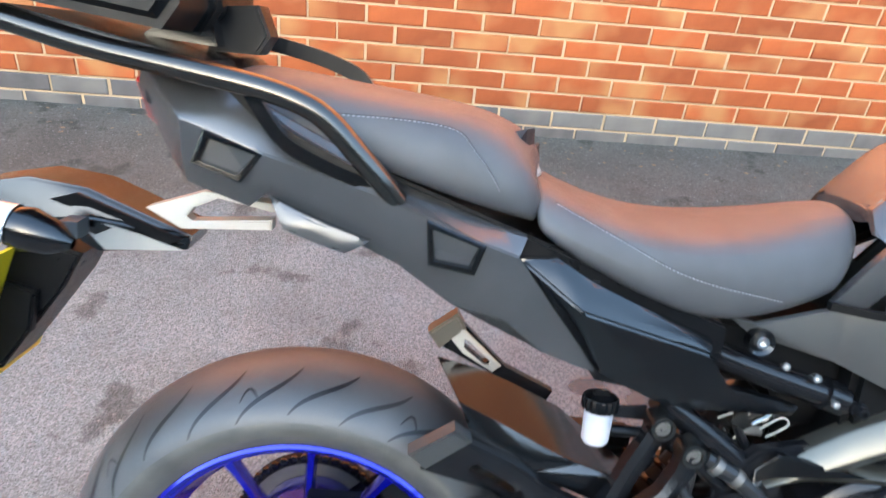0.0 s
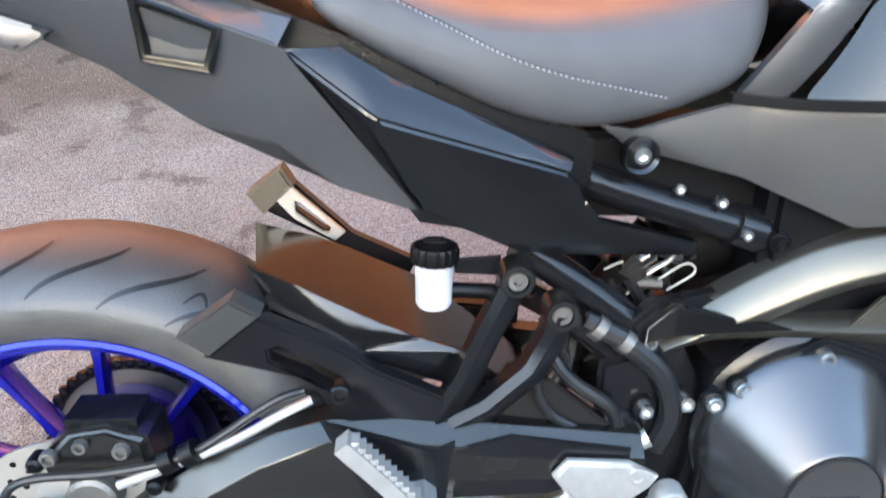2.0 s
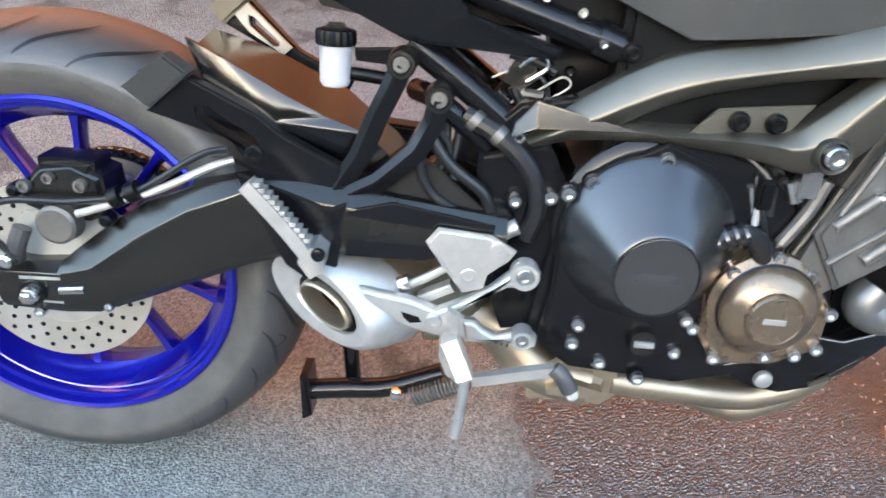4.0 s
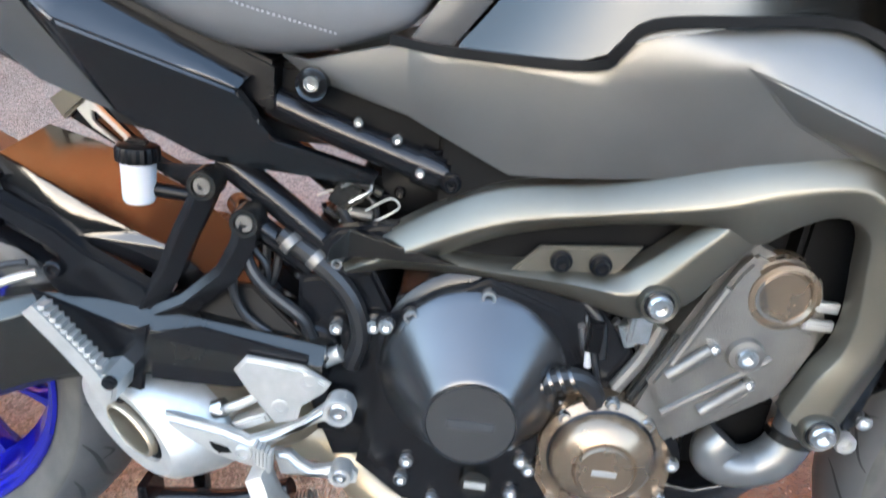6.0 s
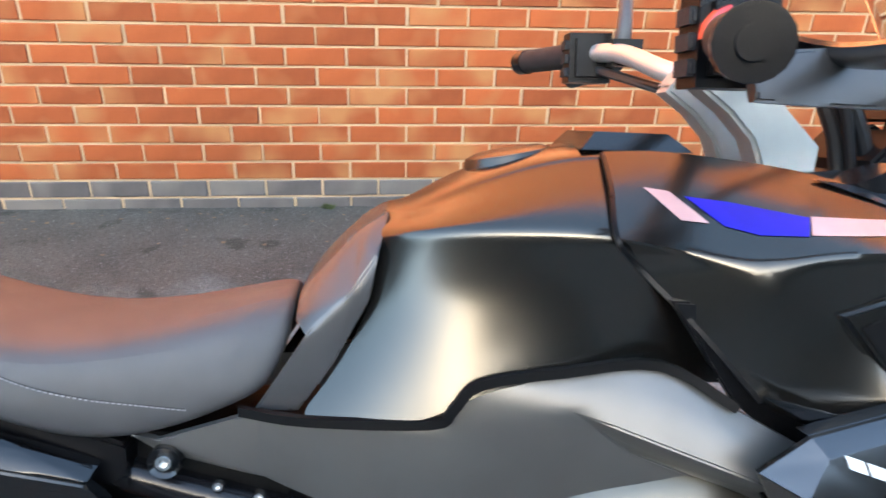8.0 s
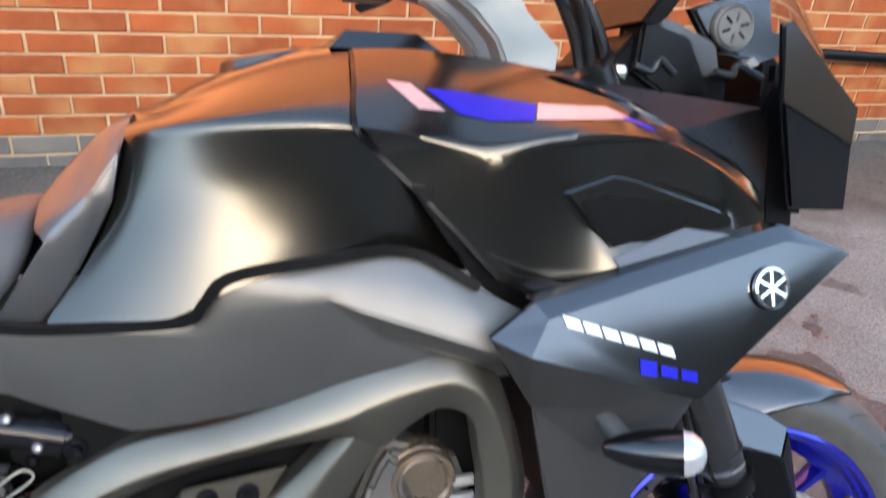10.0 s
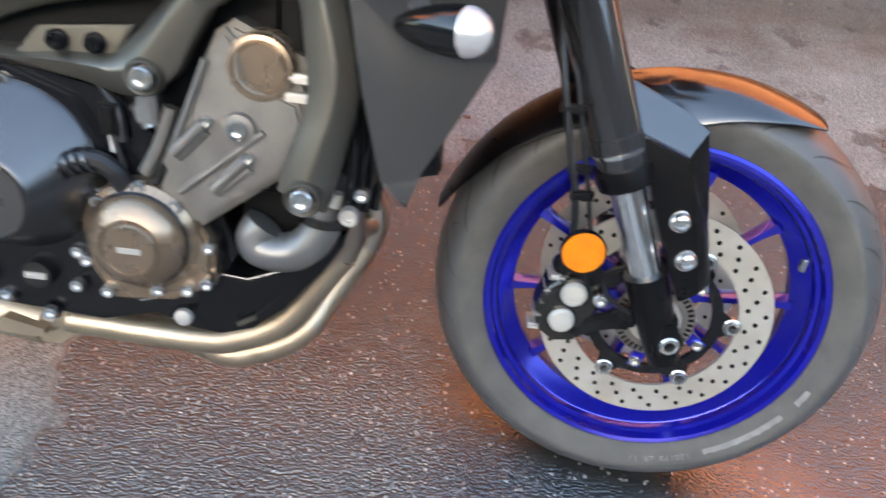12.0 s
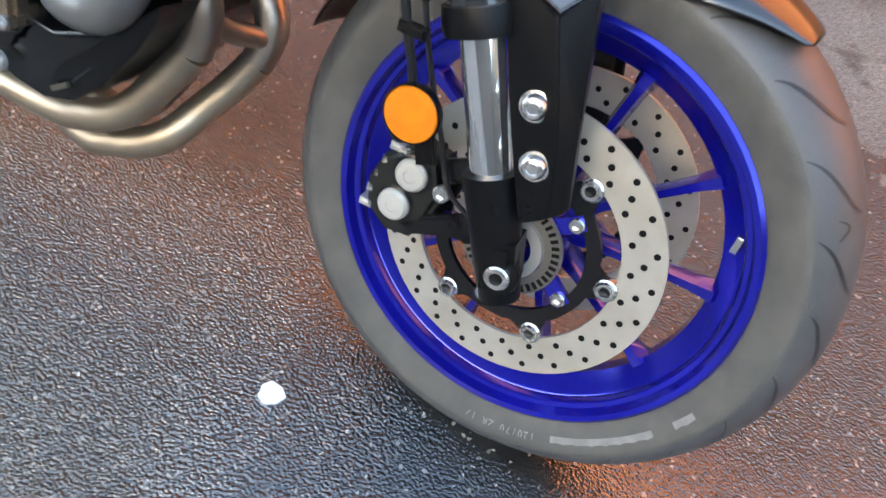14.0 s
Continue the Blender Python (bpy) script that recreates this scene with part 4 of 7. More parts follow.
# a cone whose flat end sits a little low of its foot
cl = P("clutch_cover", loft([round_ring(0.722, 0.446, 0.106, -0.100), round_ring(0.722, 0.446, 0.104, -0.120), round_ring(0.722, 0.446, 0.1015, -0.126), round_ring(0.722, 0.446, 0.0985, -0.131), round_ring(0.722, 0.444, 0.0945, -0.136), round_ring(0.722, 0.436, 0.070, -0.164),
                             round_ring(0.722, 0.429, 0.0505, -0.1862), round_ring(0.722, 0.428, 0.0480, -0.1884), round_ring(0.722, 0.428, 0.0455, -0.1890)]), M_CASE, "conical black clutch cover with bolts")
st = P("stator_cover", lathe([(0.068, -0.110), (0.066, -0.142), (0.056, -0.150), (0.054, -0.160), (0.046, -0.168), (0.034, -0.174), (0.032, -0.172), (0, -0.172)], 0.868, 0.382, 48), M_BRONZE, "bronze painted engine cover")

# ---- swing arm, fork, mudguards ----
ARM_STATIONS = [(-0.046, 0.342, 0.336, 0.284), (0.028, 0.350, 0.339, 0.282), (0.070, 0.386, 0.351, 0.286), (0.134, 0.434, 0.400, 0.313), (0.192, 0.461, 0.437, 0.340), (0.257, 0.478, 0.464, 0.370), (0.320, 0.480, 0.462, 0.392), (0.420, 0.470, 0.452, 0.400), (0.560, 0.455, 0.438, 0.400)]


def swing_arm(sign, out):
    """A box-section arm with a broad chamfer along its upper outer edge and a slightly swollen side."""
    lines = []
    for k in range(9):
        pts = []
        for x, top, mid, low in ARM_STATIONS:
            y, z = ((0.094, top), (0.119, top), (0.121, top - 0.001), (0.1385, mid + 0.0015), (0.1395, mid - 0.002), (0.142, (mid + low) / 2), (0.137, low + 0.010), (0.128, low), (0.094, low))[k]
            pts.append((x, sign * (y + out), z))
        lines.append(pts)
    return loft([[line[i] for line in lines] for i in range(len(lines[0]))])


P("swing_arm", swing_arm(-1, 0.0), M_SWING, "dark anodised swing arm with a chamfered edge", None, 30)
P("swing_arm", swing_arm(1, -0.008), M_SWING, "dark anodised swing arm with a chamfered edge", None, 30)
FORK_A, FORK_B = Vector((1.500, 0, 0.300)), Vector((1.292, 0, 0.780))
fd = (FORK_B - FORK_A).normalized()


def on_fork(d, y, fwd=0.0):
    q = FORK_A + fd * d + Vector((fd.z, 0, -fd.x)) * fwd
    return (q.x, y, q.z)


for s in (-1, 1):
    P("fork_leg", tube([on_fork(0.24, s * 0.108), on_fork(0.54, s * 0.108)], 0.029, 24), M_GLOSS, "black fork tube")
    P("stanchion", tube([on_fork(0.09, s * 0.108), on_fork(0.26, s * 0.108)], 0.0205, 24), M_CHROME, "chrome fork stanchion")
    P("fork_foot", tube([on_fork(-0.022, s * 0.108), on_fork(0.03, s * 0.108), on_fork(0.105, s * 0.108)], (0.020, 0.027), 20), M_PLASTIC, "black fork foot")
    P("fork_seal", lathe([(0.022, -0.012), (0.033, -0.012), (0.034, 0), (0.033, 0.012), (0.022, 0.012)], 0, 0, 28, True), M_PLASTIC, "").matrix_basis = Matrix.Translation(on_fork(0.235, s * 0.108)) @ pose(0, 0, 0, 0, -23.4, 0) @ pose(0, 0, 0, 90, 0, 0)




# ---- small helpers for the fittings ----
def mirror(points):
    return [(x, -y, z) for x, y, z in points]


def decal(name, tree, top, low, mat, parent, n=10, m=4, lift=0.0012):
    """A thin sticker between two lines in (x, z), laid on a panel."""
    rows = []
    for j in range(m + 1):
        r = []
        for i in range(n + 1):
            def along(line):
                s = i / n * (len(line) - 1)
                k = min(int(s), len(line) - 2)
                return Vector((line[k][0], line[k][1])).lerp(Vector((line[k + 1][0], line[k + 1][1])), s - k)
            q = along(top).lerp(along(low), j / m)
            hit = tree.ray_cast(Vector((q.x, -1, q.y)), Vector((0, 1, 0)))[0]
            y = hit.y if hit else -0.2
            r.append((q.x, y - lift, q.y))
        rows.append(r)
    return P(name, grid_skin(rows), mat, "", parent)


def cable(points, r=0.004, mat=None, name="cable", label="", flat=1.0, n=10):
    return P(name, tube(points, r, n, 6, flat), mat or M_HOSE, label)


def ring(x, y, z, r0, r1, h, mat, name="washer", parent=None, n=28):
    return P(name, lathe([(r0, y - h), (r1 * 0.96, y - h), (r1, y - h * 0.8), (r1, y), (r0, y)], x, z, n, True), mat, "", parent)


def big_bolt(x, y, z, r, mat=None):
    w = ring(x, y, z, 0.0, r * 1.45, 0.006, M_ENGINE, "washer")
    b = bolt(x, y - 0.006, z, r, 0.009, mat)
    return w, b


def spring(a, b, r, wire, turns, name, mat, label=""):
    a, b = Vector(a), Vector(b)
    d = (b - a).normalized()
    u = d.orthogonal().normalized()
    w = d.cross(u)
    pts = [a.lerp(b, k / (turns * 10)) + r * (math.cos(k * 0.6283) * u + math.sin(k * 0.6283) * w) for k in range(turns * 10 + 1)]
    return P(name, tube(pts, wire, 6, 1), mat, label)


# ---- seat seams ----
stitches([(0.271, 0.873), (0.312, 0.855), (0.359, 0.834), (0.408, 0.812), (0.457, 0.797), (0.507, 0.787), (0.548, 0.779)], seat)
stitches([(0.020, 0.950), (0.093, 0.950), (0.138, 0.947), (0.161, 0.940), (0.175, 0.925), (0.190, 0.908), (0.206, 0.884)], pillion)

# ---- grab rails, rack and luggage ----
RAIL = [(-0.300, -0.135, 1.020), (-0.208, -0.146, 1.000), (-0.107, -0.154, 0.985), (-0.040, -0.156, 0.974), (0.003, -0.156, 0.961), (0.028, -0.154, 0.945), (0.054, -0.150, 0.918), (0.078, -0.144, 0.892), (0.098, -0.136, 0.868)]
rail = P("grab_rail", tube(RAIL, 0.0125, 20, 6, 0.9), M_TANK, "satin black pillion grab rail")
P("rail_strut", strip_bar([(-0.052, -0.150, 0.968), (-0.032, -0.148, 0.938), (-0.012, -0.145, 0.918), (0.030, -0.140, 0.898), (0.080, -0.136, 0.880)], 0.013, 0.016, 0.004, 4), M_COVER, "", rail)
# far rail in a darker plastic, its shade put into the colour
P("grab_rail", strip_bar([(-0.300, 0.135, 1.050), (-0.158, 0.150, 1.026), (-0.060, 0.156, 1.008), (-0.005, 0.158, 0.994), (0.032, 0.158, 0.976), (0.056, 0.152, 0.940), (0.090, 0.136, 0.890)], 0.020, 0.020, 0.006, 6), M_PLASTIC, "satin black pillion grab rail")
BRACE = [(-0.075, -0.135, 0.976), (-0.050, -0.132, 0.952), (-0.022, -0.130, 0.928), (0.020, -0.130, 0.908), (0.060, -0.132, 0.890)]
P("rail_brace", strip_bar(BRACE, 0.014, 0.014, 0.004, 5), M_PLASTIC)
P("rail_brace", strip_bar(mirror(BRACE), 0.014, 0.014, 0.004, 5), M_PLASTIC)
P("rack_plate", facets([(-0.300, -0.128, 1.032), (-0.160, -0.142, 1.006), (-0.104, -0.144, 0.994), (-0.088, -0.144, 0.980), (-0.088, 0.144, 0.980), (-0.104, 0.144, 0.994), (-0.160, 0.142, 1.006), (-0.300, 0.128, 1.032)],
  [(0, 1, 6, 7), (1, 2, 5, 6), (2, 3, 4, 5)], 0.012, 0.003, (0, 0, -1)), M_COVER, "black luggage rack plate")
P("rack_bracket", prism([(-0.140, 1.000), (-0.118, 1.052), (-0.080, 1.056), (-0.066, 1.022), (-0.080, 1.000)], 0.01, 0.07, 0.004), M_PLASTIC, "black luggage catch")
P("rack_bracket", prism([(-0.20, 1.012), (-0.165, 1.040), (-0.125, 1.044), (-0.118, 1.006)], -0.03, 0.02, 0.004), M_COVER)
P("seat_latch", prism([(0.012, 0.902), (0.046, 0.896), (0.040, 0.888), (0.016, 0.893)], -0.134, -0.128, 0.001), M_ALU, "bare metal seat latch")
bag = new("top_box")
bag.matrix_world = BIKE
tagged(bag, "dark luggage box strapped on the motorcycle's rear rack", "luggage")
part("body", bevelled(prism([(-0.360, 1.048), (-0.135, 1.020), (-0.118, 1.045), (-0.120, 1.24), (-0.15, 1.27), (-0.36, 1.29)], -0.17, 0.17, 0.014, 3), 0), M_PLASTIC, bag, "black box body")
part("strap", prism([(-0.150, 1.018), (-0.128, 1.016), (-0.110, 1.045), (-0.112, 1.10), (-0.124, 1.10)], -0.06, -0.03, 0.002), M_COVER, bag, "worn strap")

# ---- tail light, plate carrier, indicator ----
P("tail_light", facets([(-0.200, -0.052, 0.968), (-0.176, -0.078, 0.952), (-0.165, -0.080, 0.918), (-0.185, -0.055, 0.925), (-0.200, 0.052, 0.968), (-0.176, 0.078, 0.952), (-0.165, 0.080, 0.918), (-0.185, 0.055, 0.925)],
  [(0, 1, 2, 3), (0, 3, 7, 4), (4, 7, 6, 5)], 0.006, 0.002, (1, 0, 0)), M_RED, "red tail light lens")
P("plate_arm", prism([(-0.190, 0.822), (-0.122, 0.846), (-0.110, 0.838), (-0.136, 0.826), (-0.144, 0.815), (-0.138, 0.810), (-0.046, 0.818), (-0.046, 0.806), (-0.150, 0.800)], -0.056, -0.030, 0.002), M_PALE, "pale alloy tail tidy bracket")
P("plate_arm", prism([(-0.128, 0.843), (-0.122, 0.846), (-0.030, 0.836), (-0.046, 0.828)], -0.056, -0.030, 0.001), M_PALE)
P("plate_carrier", facets([(-0.400, -0.030, 0.828), (-0.330, -0.036, 0.843), (-0.262, -0.040, 0.836), (-0.142, -0.042, 0.788), (-0.148, -0.040, 0.770), (-0.250, -0.046, 0.762), (-0.300, -0.048, 0.792), (-0.372, -0.040, 0.786), (-0.250, -0.056, 0.806)],
  [(0, 1, 8, 7), (1, 2, 8), (2, 3, 8), (3, 4, 5, 8), (8, 5, 6, 7)], 0.085, 0.003), M_COVER, "black moulded plate carrier")
P("carrier_fin", facets([(-0.300, -0.050, 0.822), (-0.268, -0.052, 0.832), (-0.150, -0.050, 0.785), (-0.170, -0.048, 0.776)], [(0, 1, 2, 3)], 0.006, 0.001), M_PLASTIC)
P("carrier_trim", facets([(-0.278, -0.052, 0.808), (-0.200, -0.056, 0.790), (-0.150, -0.050, 0.772), (-0.240, -0.050, 0.766)], [(0, 1, 2, 3)], 0.004, 0.001), M_PALE, "pale edge trim")
FLAP = [(-0.348, 0.775), (-0.268, 0.757), (-0.290, 0.715), (-0.372, 0.602), (-0.392, 0.600), (-0.384, 0.640), (-0.398, 0.668)]
P("plate_hanger", prism(FLAP, -0.045, 0.045, 0.004), M_PLASTIC, "black plate hanger")
P("hanger_step", prism([(-0.352, 0.720), (-0.318, 0.712), (-0.326, 0.660), (-0.372, 0.672)], -0.060, -0.044, 0.003), M_PLASTIC)
plate = P("number_plate", prism([(-0.350, 0.760), (-0.344, 0.760), (-0.414, 0.560), (-0.420, 0.560)], -0.13, 0.13, 0.0008), M_YELLOW, "yellow rear number plate")
P("plate_bar", prism([(-0.368, 0.724), (-0.364, 0.724), (-0.402, 0.618), (-0.406, 0.618)], -0.10, 0.10, 0.0005), M_DARK, "", plate)
ind = P("rear_indicator", loft([[(x, -0.06 - 0.015 * k, z) for x, z in ((-0.262 + 0.01 * a, 0.798 + 0.01 * b) for a, b in ((-1, -1), (1, -1), (1, 1), (-1, 1)))] for k in range(3)]), M_RUBBER, "rubber-stalked rear indicator")
body = [(0.004, 0.006), (0.022, 0.018), (0.048, 0.024), (0.066, 0.020), (0.078, 0.005)]
P("indicator_body", lathe([(r, y) for y, r in body], 0, 0, 20), M_COVER, "", ind).matrix_basis = Matrix.Translation((-0.225, -0.150, 0.800)) @ pose(0, 0, 0, 0, 15, 0) @ pose(0, 0, 0, 0, 0, 90)
P("indicator_lens", lathe([(0.0, 0.100), (0.012, 0.098), (0.020, 0.085), (0.0225, 0.064)], 0, 0, 20), M_CLEAR, "clear indicator lens", ind).matrix_basis = Matrix.Translation((-0.225, -0.150, 0.800)) @ pose(0, 0, 0, 0, 15, 0) @ pose(0, 0, 0, 0, 0, 90)

# ---- rear mudguard and swing arm fittings ----
HUG = [(0.187, -0.098, 0.625), (0.214, -0.100, 0.562), (0.276, -0.104, 0.540), (0.289, -0.102, 0.550), (0.392, -0.096, 0.533), (0.470, -0.080, 0.452), (0.345, -0.094, 0.548), (0.300, -0.096, 0.568), (0.230, -0.096, 0.604),
       (0.166, 0.060, 0.612), (0.230, 0.060, 0.597), (0.267, 0.060, 0.583), (0.345, 0.060, 0.548), (0.470, 0.060, 0.452)]
P("rear_mudguard", facets([HUG[k] for k in (0, 8, 7, 6, 3, 2, 1)], [tuple(range(7))], 0.005, 0.0010, (0, 1, 0), 0.003, 0.02), M_COVER, "satin black hugger mudguard")
P("mudguard_arm", facets([HUG[k] for k in (2, 3, 6, 4, 5)], [tuple(range(5))], 0.005, 0.0010, (0, 1, 0), 0.002, 0.02), M_COVER, "forward arm of the hugger")
DECK = [(x + 0.006, y + 0.006, z - 0.012) if y < 0 else (x, y, z) for x, y, z in HUG]
P("mudguard_deck", facets(DECK, [(0, 9, 10, 8), (8, 10, 11, 7), (7, 11, 12, 6), (6, 12, 13, 5, 4)], 0.004, 0.0008, (0.3, 0, -1)), M_COVER, "hugger deck between its side plates")
P("chain_guard", prism([(0.20, 0.46), (0.30, 0.505), (0.47, 0.495), (0.47, 0.470), (0.30, 0.480), (0.21, 0.445)], 0.085, 0.125, 0.004), M_PLASTIC)
for s in (-1, 1):
    P("axle_plate", prism([(-0.020, 0.298), (-0.020, 0.336), (0.034, 0.338), (0.034, 0.298)], s * 0.130, s * 0.140, 0.002), M_ALU, "bare alloy axle block")
big_bolt(-0.002, -0.140, 0.314, 0.011)
P("axle_nut", knob(-0.002, -0.150, 0.314, 0.009, 0.012, 6), M_BOLT)
P("chain_adjuster", tube([(0.030, -0.139, 0.318), (0.060, -0.139, 0.322)], 0.0055, 10), M_BOLT)
P("adjuster_pocket", prism([(0.036, 0.302), (0.036, 0.338), (0.058, 0.338), (0.072, 0.322), (0.060, 0.300)], -0.1356, -0.131, 0.0005), M_DARK)
bolt(0.0, -0.134, 0.285, 0.007, 0.008, None, bike)
bolt(0.085, -0.130, 0.298, 0.006, 0.008, None, bike)
# rear caliper and its bracket
P("caliper_bracket", prism([(-0.055, 0.352), (-0.02, 0.408), (0.055, 0.400), (0.105, 0.408), (0.118, 0.378), (0.060, 0.352), (0.0, 0.340)], -0.104, -0.096, 0.003), M_PALE, "pale alloy caliper bracket")
cal = P("rear_caliper", prism([(-0.012, 0.440), (0.016, 0.470), (0.052, 0.476), (0.088, 0.462), (0.094, 0.420), (0.070, 0.405), (0.018, 0.408), (-0.008, 0.420)], -0.126, -0.060, 0.007, 3), M_SWING, "black rear brake caliper")
P("piston_cap", lathe([(0, -0.141), (0.020, -0.141), (0.024, -0.138), (0.026, -0.120)], 0.036, 0.404, 28), M_HEAD, "dull grey piston cap", cal)
for x, z, r in ((0.000, 0.446, 0.008), (0.030, 0.458, 0.007), (0.066, 0.452, 0.008), (0.084, 0.428, 0.007)):
    bolt(x, -0.125, z, r, 0.008, M_HEAD, cal)
P("caliper_lug", box(0.012, 0.078, -0.120, -0.066, 0.452, 0.478, 0.006), M_ENGINE, "", cal)
for x, z in ((-0.012, 0.440), (0.092, 0.412)):
    P("slide_pin", knob(x, -0.118, z, 0.009, 0.018, 12), M_PLASTIC, "", cal)
cable([(-0.02, -0.135, 0.355), (-0.038, -0.142, 0.385), (-0.036, -0.142, 0.418), (-0.010, -0.140, 0.432), (0.060, -0.138, 0.436), (0.130, -0.134, 0.452), (0.205, -0.126, 0.500), (0.235, -0.118, 0.508)], 0.0042, None, "brake_hose", "black rubber brake hose")
cable([(0.062, -0.136, 0.420), (0.100, -0.134, 0.434), (0.160, -0.130, 0.458), (0.215, -0.122, 0.486), (0.240, -0.112, 0.494)], 0.0048, M_STEEL, "brake_pipe", "metal brake pipe")
for x, z in ((0.110, 0.444), (0.130, 0.452)):
    P("hose_clamp", tube([(x - 0.006, -0.133, z - 0.003), (x + 0.006, -0.133, z + 0.004)], 0.012, 12), M_PLASTIC)
cable([(-0.028, -0.122, 0.350), (-0.020, -0.130, 0.370), (-0.012, -0.126, 0.392)], 0.011, M_RUBBER, "bleed_boot", "rubber dust boot")
P("bleed_valve", knob(-0.030, -0.130, 0.352, 0.010, 0.016, 12), M_BOLT)
# sprocket and chain on the far side
sp = P("sprocket", disc_plate(0.055, 0.104, 0.088, 0.095, AX0, AZ0, 60), M_HEAD, "grease-brown rear sprocket")
P("chain", lathe([(0.100, 0.084), (0.112, 0.084), (0.112, 0.099), (0.100, 0.099)], AX0, AZ0, 72, True), M_DARK, "oily drive chain", sp)
for k in range(44):
    a = 2 * math.pi * k / 44
    P("link", knob(AX0 + 0.109 * math.cos(a), 0.086, AZ0 + 0.109 * math.sin(a), 0.0072, 0.005, 8), M_ENGINE, "", sp)
P("cush_hub", lathe([(0.03, -0.03), (0.085, -0.01), (0.090, 0.03), (0.080, 0.085), (0.03, 0.085)], AX0, AZ0, 40, True), M_BLUERIM, "", rear_wheel)
P("disc_carrier", disc_plate(0.028, 0.074, -0.089, -0.083, AX0, AZ0, 40), M_STEEL, "", rear_wheel)
for k in range(5):
    a = 0.5 + 2 * math.pi * k / 5
    bolt(0.062 * math.cos(a), -0.089, AZ0 + 0.062 * math.sin(a), 0.007, 0.005, None, rear_wheel)

# ---- pillion peg hangers ----


def ridged(points, half, front, back):
    """A cast bar with a ridge along its outer face; points in (x, z)."""
    rings = []
    for k, (x, z) in enumerate(points):
        a, b = points[max(k - 1, 0)], points[min(k + 1, len(points) - 1)]
        d = Vector((b[0] - a[0], b[1] - a[1])).normalized()
        rings.append([(x - d.y * u * half, y, z + d.x * u * half) for u, y in ((-1, back), (-1, front + 0.006), (-0.35, front), (-0.15, front), (1, front + 0.009), (1, back))])
    return bevelled(loft(rings), 0.0012, 1)


P("peg_hanger", ridged([(0.427, 0.618), (0.421, 0.600), (0.404, 0.562), (0.386, 0.514), (0.356, 0.462)], 0.0125, -0.124, -0.098), M_ENGINE, "black cast pillion peg hanger")
P("peg_hanger", ridged([(0.470, 0.584), (0.466, 0.560), (0.449, 0.524), (0.408, 0.484), (0.352, 0.452)], 0.0125, -0.126, -0.098), M_ENGINE, "black cast pillion peg hanger")
for x, z in ((0.427, 0.620), (0.470, 0.586)):
    P("hanger_boss", lathe([(0.0095, -0.121), (0.0105, -0.127), (0.0145, -0.127), (0.0160, -0.124), (0.0165, -0.098)], x, z, 28), M_SWING)
    P("hanger_bolt", lathe([(0, -0.123), (0.004, -0.123), (0.0045, -0.1255), (0.0085, -0.1255), (0.0095, -0.123), (0.0095, -0.110)], x, z, 20), M_HEAD)
P("hanger_foot", prism([(0.250, 0.490), (0.356, 0.456), (0.375, 0.465), (0.366, 0.380), (0.340, 0.358), (0.306, 0.380), (0.266, 0.452)], -0.142, -0.136, 0.002), M_ENGINE, "black foot plate of the pillion peg hanger")
# plate added so the pivot end of the swing arm reads as a dark gap
P("arm_dark_plate", prism([(0.374, 0.455), (0.428, 0.470), (0.545, 0.452), (0.545, 0.425), (0.466, 0.400), (0.375, 0.398)], -0.140, -0.135, 0.002), M_ENGINE, "dark plate added to blacken the pivot end of the swing arm")
HANG = [(0.147, 0.545), (0.196, 0.586), (0.270, 0.552), (0.300, 0.530), (0.363, 0.500), (0.376, 0.462), (0.362, 0.416), (0.340, 0.420), (0.262, 0.484), (0.240, 0.520)]
P("peg_arm", pierced(HANG, [(0.205, 0.552), (0.214, 0.556), (0.270, 0.524), (0.272, 0.514), (0.262, 0.510), (0.206, 0.542)], -0.122, -0.100, 0.003), M_ENGINE, "black arm of the pillion peg hanger")
P("arm_pad", facets([(0.130, -0.140, 0.574), (0.181, -0.150, 0.614), (0.203, -0.138, 0.594), (0.153, -0.128, 0.549)], [(0, 1, 2, 3)], 0.03, 0.003), M_CARBON, "grey worn pad")
bolt(0.268, -0.124, 0.508, 0.010, 0.006, M_ENGINE, bike)
peg = P("pillion_peg", strip_bar([(0.272, -0.172, 0.490), (0.312, -0.172, 0.446), (0.345, -0.172, 0.405)], 0.015, 0.022, 0.004), M_ALU, "folded bare alloy pillion footpeg")
for k in range(11):
    q = Vector((0.284, -0.172, 0.490)).lerp(Vector((0.338, -0.172, 0.430)), k / 10)
    P("peg_tooth", box(q.x - 0.003, q.x + 0.004, -0.181, -0.163, q.z - 0.0015, q.z + 0.0035, 0.0012), M_ALU, "", peg)
P("peg_mount", prism([(0.328, 0.404), (0.342, 0.384), (0.355, 0.394), (0.358, 0.414), (0.346, 0.424), (0.333, 0.420)], -0.184, -0.120, 0.004), M_ALU, "", peg)
P("peg_pivot", knob(0.352, -0.183, 0.418, 0.008, 0.006), M_ENGINE, "", peg)
FAR = [(0.154, 0.636), (0.193, 0.666), (0.206, 0.645), (0.270, 0.585), (0.345, 0.550), (0.335, 0.530), (0.232, 0.580), (0.172, 0.612)]
P("peg_arm", pierced(FAR, [(0.205, 0.628), (0.212, 0.626), (0.246, 0.596), (0.244, 0.590), (0.237, 0.590), (0.206, 0.614)], 0.096, 0.120, 0.004), M_ENGINE, "black arm of the pillion peg hanger")
